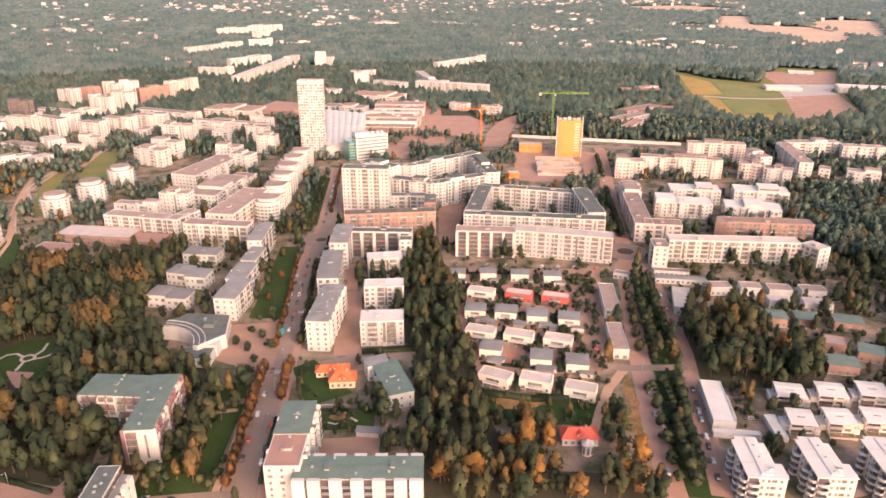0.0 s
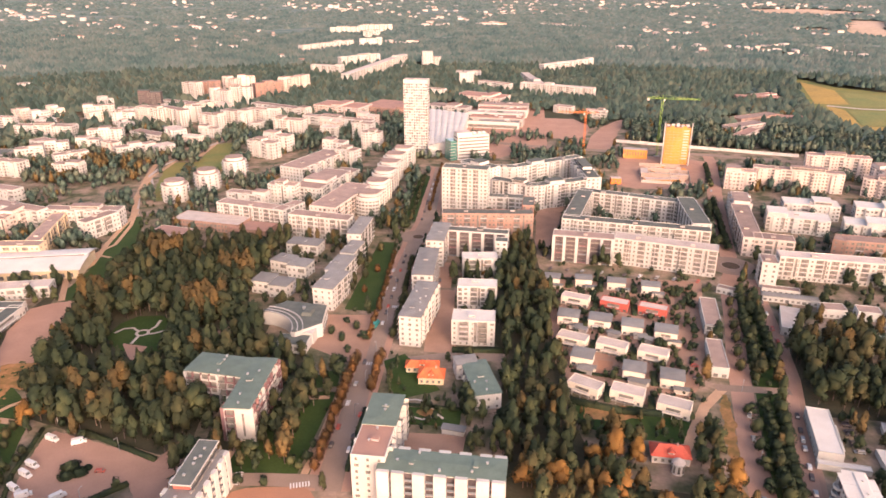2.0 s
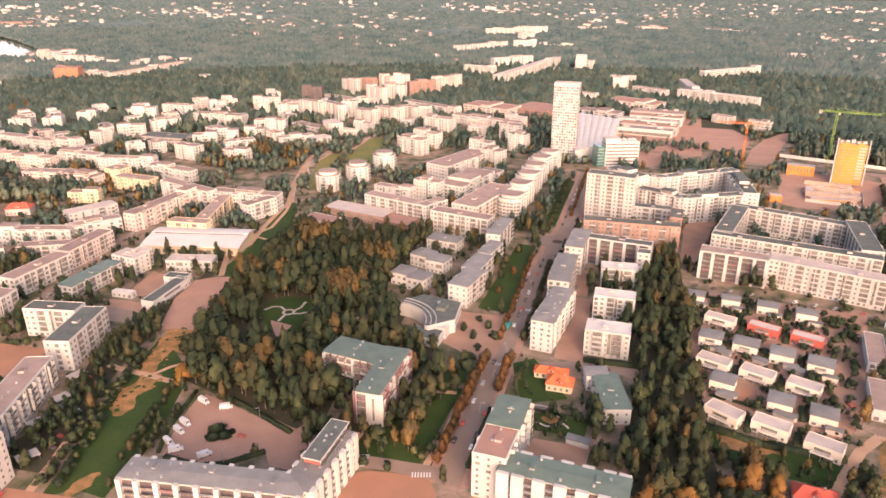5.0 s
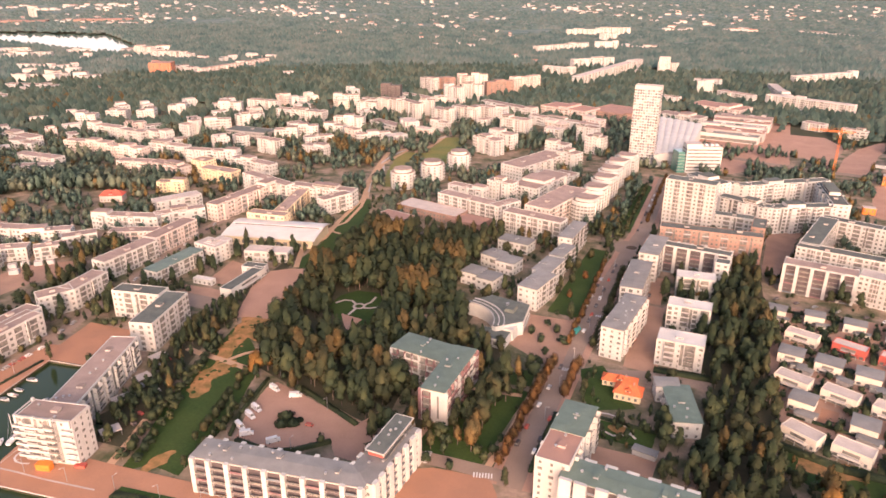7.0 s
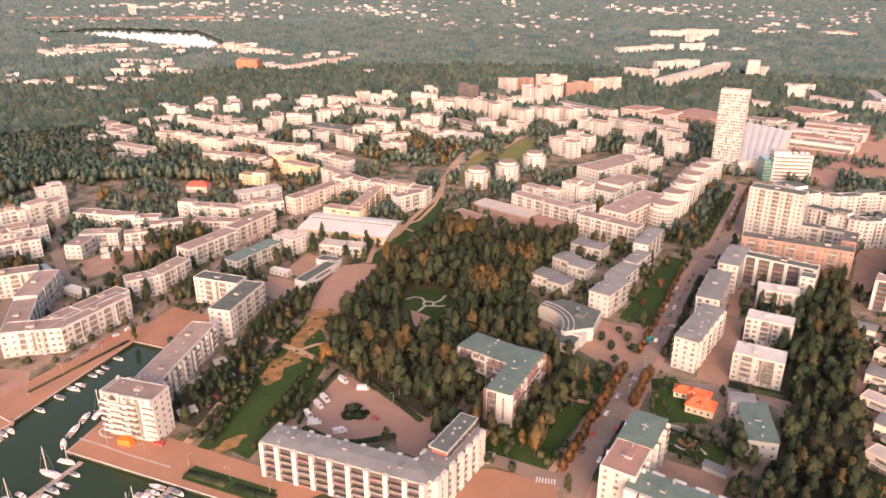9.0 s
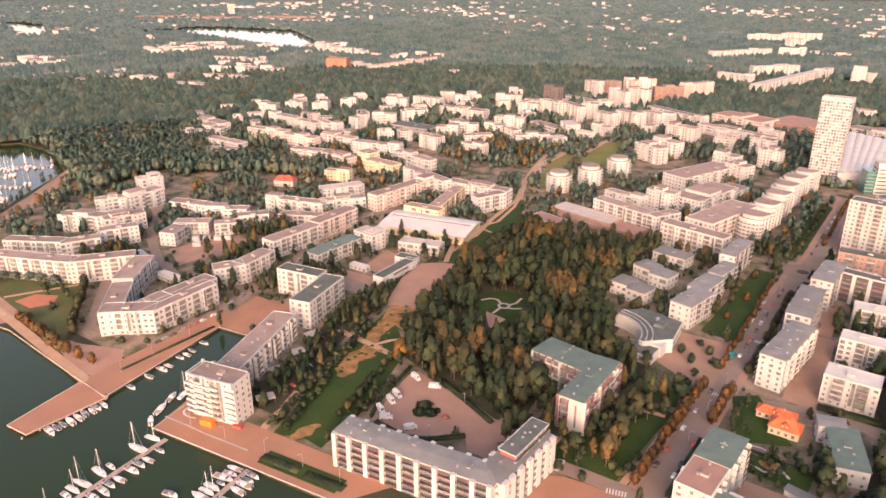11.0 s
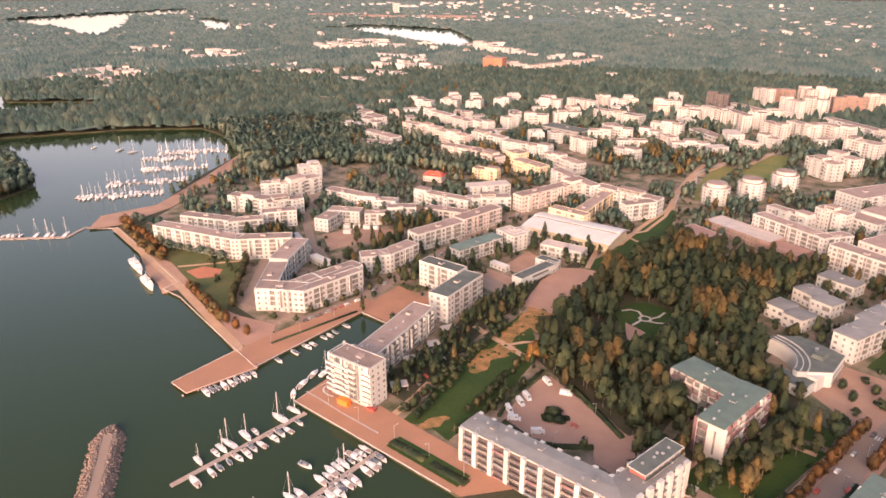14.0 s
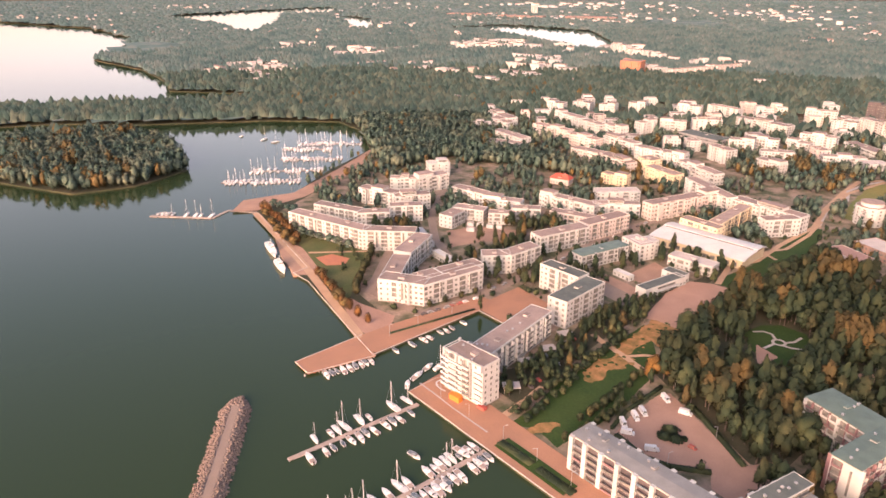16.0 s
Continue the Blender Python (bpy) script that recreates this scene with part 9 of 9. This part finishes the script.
allp = np.concatenate([w[0] for w in wood_points])
allk = np.concatenate([w[1] for w in wood_points])
alls = np.concatenate([w[2] for w in wood_points])
reach = np.hypot(allp[:, 0], allp[:, 1])
NAMES = (("leaf_green", "dark green mixed trees with dense crowns"), ("leaf_olive", "olive green birches and maples turning yellow"),
         ("leaf_orange", "autumn trees with orange leaves"))
for i, (key, label) in enumerate(NAMES):
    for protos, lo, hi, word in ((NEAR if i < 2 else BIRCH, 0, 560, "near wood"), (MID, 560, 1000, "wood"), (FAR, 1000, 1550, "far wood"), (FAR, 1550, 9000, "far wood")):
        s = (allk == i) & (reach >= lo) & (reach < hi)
        # From 560 m on, green and olive swap to colours with haze painted in.
        stand(word.replace(" ", "_"), protos, allp[s], alls[s], ("leaf_far_haze" if lo >= 1550 else "leaf_mid_haze" if lo >= 560 else key) if i < 2 else key, label)
s = reach < 560
stand("tree_trunks", [STEM], allp[s], alls[s], "bark", "dark tree trunks in the wood")

# forest beyond: canopy too far for single trees


def canopy():
    pts = []
    for lo, hi, gap in ((1900, 2600, 15.0), (2600, 3600, 23.0), (3600, 5600, 36.0)):
        g = np.arange(-hi, hi, gap)
        gx, gy = np.meshgrid(g, g[g > -900])
        q = np.stack([gx.ravel(), gy.ravel()], 1)
        q = q + R.uniform(-0.5, 0.5, q.shape) * gap
        d = np.hypot(q[:, 0], q[:, 1])
        turn = np.degrees(np.arctan2(-q[:, 0], q[:, 1]))
        inner = (np.abs(q[:, 0] + 400) < 1590) & (q[:, 1] < 1990)
        ok = (d >= lo) & (d < hi) & (turn > -42) & (turn < 105) & ~inner
        q = q[ok]
        sea_side = inside(q[:, 0], q[:, 1], COAST)
        q = q[sea_side]
        for o in FAR_OPEN:
            q = q[~inside(q[:, 0], q[:, 1], list(o))]
        for cx, cy, r in (c[:3] for c in SUBURBS):
            q = q[(np.hypot(q[:, 0] - cx, q[:, 1] - cy) > r) | (R.uniform(size=len(q)) < 0.35)]
        open_ground = np.array([noise.noise(Vector((x * 0.003, y * 0.003, 9.1))) for x, y in q]) > 0.42
        q = q[~open_ground]
        pts.append((q, gap))
    return pts


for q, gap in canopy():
    # The pale leaf colour here carries the haze.
    stand("far_forest", FAR, q, R.uniform(0.8, 1.15, len(q)), "leaf_far_haze", "endless dark green forest in the distance", 1.0 + gap * 0.045)


def canopy_floor():
    """Closed crowns below the single far trees."""
    step = 50.0
    g = np.arange(-5600, 5601, step)
    gx, gy = np.meshgrid(g, g[g > -900])
    w = gx.shape[1]
    z = 6.5 + 2.5 * np.sin(gx * 0.021) * np.cos(gy * 0.017) + R.uniform(-1.5, 1.5, gx.shape)
    v = np.stack([gx.ravel(), gy.ravel(), z.ravel()], 1)
    cx, cy = gx[:-1, :-1] + step / 2, gy[:-1, :-1] + step / 2
    d = np.hypot(cx, cy)
    inner = (np.abs(cx + 400) < 1600) & (cy < 2000)
    ok = (d > 1900) & (d < 5600) & ~inner & inside(cx, cy, COAST)
    for o in FAR_OPEN:
        for k in (0.985, 1.0, 1.015):
            ok &= ~inside(cx, cy, [(x * k, y * k) for x, y in o])
    j, i = np.where(ok)
    k = j * w + i
    f = np.concatenate([np.stack([k, k + 1, k + w + 1], 1), np.stack([k, k + w + 1, k + w], 1)])
    # the nearer woods, in smaller cells
    s2 = 16.0
    ax, ay = np.meshgrid(np.arange(-1990, 1190, s2), np.arange(-480, 1990, s2))
    mx, my = ax[:-1, :-1] + s2 / 2, ay[:-1, :-1] + s2 / 2
    d = np.hypot(mx, my)
    ok = ((d > 900) | (mx > 420)) & (d > 700) & wild_free(mx, my)
    n, w2 = len(v), ax.shape[1]
    v = np.concatenate([v, np.stack([ax.ravel(), ay.ravel(), 4.0 + R.uniform(0, 3.0, ax.size)], 1)])
    j, i = np.where(ok)
    k = n + j * w2 + i
    f = np.concatenate([f, np.stack([k, k + 1, k + w2 + 1], 1), np.stack([k, k + w2 + 1, k + w2], 1)])
    # The crown sheet takes the same haze-lightened leaf colour.
    ob = new("far_canopy", bulk("far_canopy", v, f, "leaf_far_haze"))
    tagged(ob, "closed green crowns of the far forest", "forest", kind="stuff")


canopy_floor()

# ---------------------------------------------------------------- street trees, hedges
def tree_kind(proto, key, tall, label, group):
    t = thing("street_tree", label, "tree", group=group)
    part("crown", bulk("crown", proto[0], proto[1], key, proto[2]), t)
    tv, tf = trunk(tall, 0.17)[:2]
    part("trunk", bulk("trunk", tv, tf, "bark"), t)
    return t


ROUND = [lobed(300, 0.40, 0.1, 7.2, 3.1, 5), lobed(300, 0.40, 0.2, 7.6, 2.9, 6), crown(260, 0.42, 0.2, 7.8, 3.0)]
AVENUE = [tree_kind(p, "leaf_green", 8, "round dark green avenue tree", "avenue trees") for p in ROUND]
RUSSET = [tree_kind(crown(230, 0.38, 0.35, 7.0, 2.0), "leaf_russet", 7, "small street tree with russet brown autumn leaves", "boulevard trees"),
          tree_kind(crown(230, 0.38, 0.25, 6.5, 2.1), "leaf_russet", 6.5, "small street tree with russet brown autumn leaves", "boulevard trees")]
OLIVE = [tree_kind(crown(240, 0.42, 0.2, 7.5, 2.6), "leaf_olive", 7.5, "round olive green street tree", "street trees")]
GOLD = [tree_kind(lobed(420, 0.42, p, t, r, n), "leaf_gold", 13, "tall birch with orange autumn leaves", "autumn birches") for p, t, r, n in ((0.3, 12.5, 3.3, 7), (0.45, 14, 2.9, 8), (0.2, 11.5, 3.5, 6))]
BROAD = [tree_kind(lobed(330, 0.5, 0.12, 9.0, 3.8, 6), "leaf_orange", 9, "broad round tree with orange autumn leaves", "waterfront trees")]
DARK = [tree_kind(lobed(330, 0.5, 0.15, 10.0, 3.8, 6), "leaf_mid_haze", 9, "broad round grey-green tree beside the waterfront blocks", "waterfront trees")]
placed = set()
trng = random.Random(31)


def plant(kinds, x, y, s=1.0):
    i = trng.randrange(len(kinds))
    t = kinds[i]
    k = s * trng.uniform(0.85, 1.15)
    m = pose(x, y, 0, 0, 0, trng.uniform(0, 360))
    if t.name not in placed:
        placed.add(t.name)
        ob = t
        ob.matrix_basis = m
    else:
        ob = copy_thing(t, m)
    ob.scale = (k, k, k * trng.uniform(0.9, 1.1))
    return ob


def row(kinds, points, gap, s=1.0, wobble=0.5):
    for (x0, y0), (x1, y1) in zip(points, points[1:]):
        l = math.hypot(x1 - x0, y1 - y0)
        n = max(1, round(l / gap))
        for i in range(n):
            f = (i + 0.5) / n
            plant(kinds, x0 + (x1 - x0) * f + trng.uniform(-wobble, wobble), y0 + (y1 - y0) * f + trng.uniform(-wobble, wobble), s)


row(RUSSET, [(-88.2, 230.1), (-91.7, 280.4), (-94.2, 325.9)], 6.2, 1.2)
row(RUSSET, [(-79.1, 291.9), (-81.4, 328.8)], 7.5, 1.2)
row(RUSSET, [(-93.3, 343.8), (-96.4, 388.4), (-105.5, 479.0)], 9, 0.95)
row(OLIVE, [(-79.6, 346.9), (-82.5, 388.4), (-90.4, 468.3)], 9, 0.9)
row(OLIVE, [(-117.8, 400.1), (-119.0, 468.4), (-120.4, 494.6)], 24, 1.0, 3.0)
row(RUSSET, [(-108.7, 388.4), (-110.8, 458.2)], 28, 1.0, 3.0)
row(AVENUE, [(-115.5, 552.4), (-126.3, 686.5)], 9, 0.9, 2.0)
row(AVENUE, [(132, 522), (141, 580), (150, 634)], 6.5, 1.0, 1.0)
row(RUSSET, [(-95.5, 573.8), (-106.8, 729.4)], 12, 0.9)
row(OLIVE, [(-107.3, 559.3), (-117.7, 686.5)], 14, 0.9)
for q in ((-116.6, 350.8), (-108.3, 343.2), (-101.7, 331.7), (-111.6, 365.4), (-103.7, 358.6), (-96.5, 346.9)):
    plant(AVENUE, q[0], q[1], 0.85)
row(AVENUE, [(133, 446), (125, 400), (119, 350)], 6.6, 1.05)
row(AVENUE, [(141, 443), (134.5, 400), (128, 345)], 6.6, 1.05)
row(AVENUE, [(113.6, 311), (109.5, 278), (106, 252), (104.5, 230)], 6.6, 1.05)
row(AVENUE, [(121.5, 314), (117.5, 290), (113.5, 268), (110, 240)], 6.6, 1.05)
row(AVENUE, [(106.5, 309), (101.8, 267), (97.6, 230)], 14, 1.0)
row(OLIVE, [(123.0, 429.1), (108.4, 334.1)], 16, 1.0)
row(AVENUE, [(154.9, 638.2), (142.5, 518.9)], 5.0, 0.95)
row(AVENUE, [(174.2, 771.7), (162.9, 685.8)], 8.0, 0.9)
row(AVENUE, [(23.6, 593.3), (10.8, 501.2)], 10.0, 0.7)
row(AVENUE, [(-236, 160), (-246, 186), (-255, 210), (-264, 236), (-273, 262)], 5.2, 0.85, 1.3)
row(AVENUE, [(-229, 162), (-240, 185), (-249, 211)], 6.5, 0.7, 1.2)
row(OLIVE, [(-209, 173), (-211, 184), (-217, 206), (-221, 228)], 5.5, 0.62, 0.8)
row(RUSSET, [(-612.1, 133.2), (-558.4, 138.0), (-504.7, 136.5)], 9, 1.35)
row(RUSSET, [(-447.7, 131.6), (-396.7, 130.3), (-364.0, 133.2), (-354.0, 136.5)], 11, 1.15)
row(OLIVE, [(-361.1, 172.2), (-364.7, 219.9), (-386.4, 282.9)], 12, 0.75)
for q in ((-0.8, 235.7), (13.4, 237.7), (31.2, 232.9), (38.9, 233.5), (28.3, 254.6), (37.3, 257.0), (46.9, 256.9), (54.7, 224.9), (74.4, 233.6), (80.0, 236.0), (84.5, 245.0), (-18.7, 228.3), (-229.7, 254.0), (-231.8, 244.8), (184.4, 334.0), (-35.8, 446.2)):
    plant(GOLD, q[0], q[1], 1.25)


def hedge(points, w, h, label):
    """A clipped hedge with a leafy skin."""
    vs, fs, n = [], [], 0
    for (x0, y0), (x1, y1) in zip(points, points[1:]):
        l = math.hypot(x1 - x0, y1 - y0)
        k = int(l * (w + 2 * h) * 1.6)
        c, s = (x1 - x0) / l, (y1 - y0) / l
        u = R.uniform(0, l, k)
        side = R.uniform(-w / 2 - h, w / 2 + h, k)
        v = np.clip(side, -w / 2, w / 2)
        z = h - np.maximum(0, np.abs(side) - w / 2)
        p = np.stack([x0 + c * u - s * v, y0 + s * u + c * v, z], 1) + R.normal(size=(k, 3)) * 0.1
        a, b = R.normal(size=(k, 3)), R.normal(size=(k, 3))
        a *= 0.42 / np.linalg.norm(a, axis=1)[:, None]
        b *= 0.42 / np.linalg.norm(b, axis=1)[:, None]
        vs.append(np.stack([p - a, p + b, p + a], 1).reshape(-1, 3))
        fs.append(n + np.arange(3 * k).reshape(-1, 3))
        n += 3 * k
        q = [(0, -w / 2 * 0.85), (l, -w / 2 * 0.85), (l, w / 2 * 0.85), (0, w / 2 * 0.85)]
        q = np.array([(x0 + c * i - s * j, y0 + s * i + c * j) for i, j in q])
        box = np.concatenate([np.c_[q, np.full(4, -0.1)], np.c_[q, np.full(4, h * 0.9)]])
        vs.append(box)
        fs.append(n + np.array([(0, 1, 5), (0, 5, 4), (1, 2, 6), (1, 6, 5), (2, 3, 7), (2, 7, 6), (3, 0, 4), (3, 4, 7), (4, 5, 6), (4, 6, 7)]))
        n += 8
    ob = new("hedge", bulk("hedge", np.concatenate(vs), np.concatenate(fs), "leaf_green"))
    tagged(ob, label, "hedge", "clipped hedges")


hedge([(-202.4, 243.7), (-181.4, 236.9), (-159.9, 229.8)], 2.6, 1.8, "clipped dark green hedge along the car park")
hedge([(-202.7, 195.4), (-184.2, 195.4), (-174.3, 201.1), (-163.3, 214.0)], 2.6, 1.7, "dark hedge between car park and apartment block")
hedge([(-207.4, 196.7), (-215.1, 212.1), (-218.6, 226.0), (-223.3, 243.1)], 1.8, 1.6, "dark hedge beside the park path")
def shrub(x, y, r, h, label):
    """A rounded shrub of leaf clumps."""
    v, f, n = crown(420, 0.42, 0.3, 1.0, 1.0, 2)
    v = v.copy()
    core = len(ico(2)[0])
    v[:core] *= [r * 0.9, r * 0.9, h]
    k = (len(v) - core) // 3
    mid = v[core:].reshape(k, 3, 3).mean(axis=1, keepdims=True)
    v[core:] = ((v[core:].reshape(k, 3, 3) - mid) * 1.3 + mid * [r, r, h]).reshape(-1, 3)
    v[:, 2] -= 0.2 * h
    me = bulk("shrub", v, f, "leaf_green", n)
    ob = new("shrub", me)
    ob.location = (x, y, 0)
    tagged(ob, label, "shrub", "shrubs on the car park")


for q, r, h in (((-191.6, 214.3), 3.6, 2.8), ((-192.9, 219.4), 3.8, 4.2), ((-187.6, 217.1), 3.6, 3.2), ((-186.0, 221.1), 1.6, 1.6)):
    shrub(q[0], q[1], r, h, "rounded dark green shrub on the gravel car park")
row(OLIVE, [(-217.8, 184.9), (-224.2, 206.9), (-232.6, 231.5), (-235.5, 242.7)], 6.5, 0.8, 1.0)
row(AVENUE, [(-225.9, 249.4), (-197.9, 240.2)], 8, 0.55, 1.0)
hedge([(-223.2, 145.4), (-203.3, 149.5)], 5.0, 1.0, "low dark planted bed along the quay")
hedge([(-199.7, 150.0), (-180.1, 154.1)], 5.0, 1.0, "low dark planted bed beside the quay path")
hedge([(-65.3, 286.8), (-49.3, 286.8), (-31.3, 286.3)], 1.6, 1.3, "winding garden hedge behind the villa")
hedge([(-44.4, 341.8), (-16.3, 345.4)], 4.0, 2.2, "tall dark hedge behind the small apartment block")
hedge([(19.5, 301.5), (44.4, 295.5), (78.3, 296.4)], 4.0, 2.4, "tall dark hedge below the terraced houses")
hedge([(-340.8, 141.9), (-345.4, 202.3)], 2.0, 0.8, "low planted strip along the basin quay")


for a, b in (((18.5, 356.9), (70.0, 349.0)), ((21.0, 329.7), (68.7, 322.7)), ((15.7, 391.2), (62.2, 386.5)), ((14.5, 420.6), (62.6, 417.0)), ((14.6, 450.0), (60.8, 449.9))):
    hedge([a, b], 1.6, 1.5, "dark garden hedge behind the terraced houses")
TERRACES = (((20.8, 387.1), (39.4, 384.4), (57.6, 379.6), (76.2, 374.9)), ((22.6, 359.7), (44.2, 354.3), (65.9, 349.1)), ((53.6, 330.0), (72.1, 324.8)),
            ((27.8, 311.3), (48.2, 307.6), (69.4, 299.1)), ((25.8, 412.6), (49.9, 409.2), (72.7, 404.2)), ((10.9, 441.4), (31.8, 441.9), (53.4, 440.4), (75.2, 437.5)))
for line in TERRACES:
    for (x0, y0), (x1, y1) in zip(line, line[1:]):
        mx, my = (x0 + x1) / 2 + 0.6, (y0 + y1) / 2
        hedge([(mx + 0.6, my + 6), (mx - 0.6, my - 6)], 3.6, 2.3, "dense dark green garden hedge between two terraced houses")
hedge([(-75.3, 234.8), (-77.5, 256.3), (-78.6, 281.3)], 2.4, 1.2, "dark planted strip along the boulevard block")

for q in ((-585.4, 130.7), (-559.9, 129.7), (-538.8, 129.0), (-522.4, 131.2), (-507.4, 132.3), (-417.7, 132.5), (-398.4, 131.0), (-383.6, 130.2), (-438.8, 133.5)):
    plant(BROAD, q[0], q[1], 1.0)
row(DARK, [(-569.6, 142.2), (-528.9, 141.7), (-502.7, 156.4), (-474.9, 170.3)], 10.5, 0.95, 0.8)
row(OLIVE, [(-465.6, 182.1), (-431.5, 160.6), (-397.2, 141.5)], 6.5, 1.0, 0.8)
row(DARK, [(-610.3, 144.1), (-576.7, 154.9), (-545.6, 156.0)], 9.0, 0.9, 1.5)
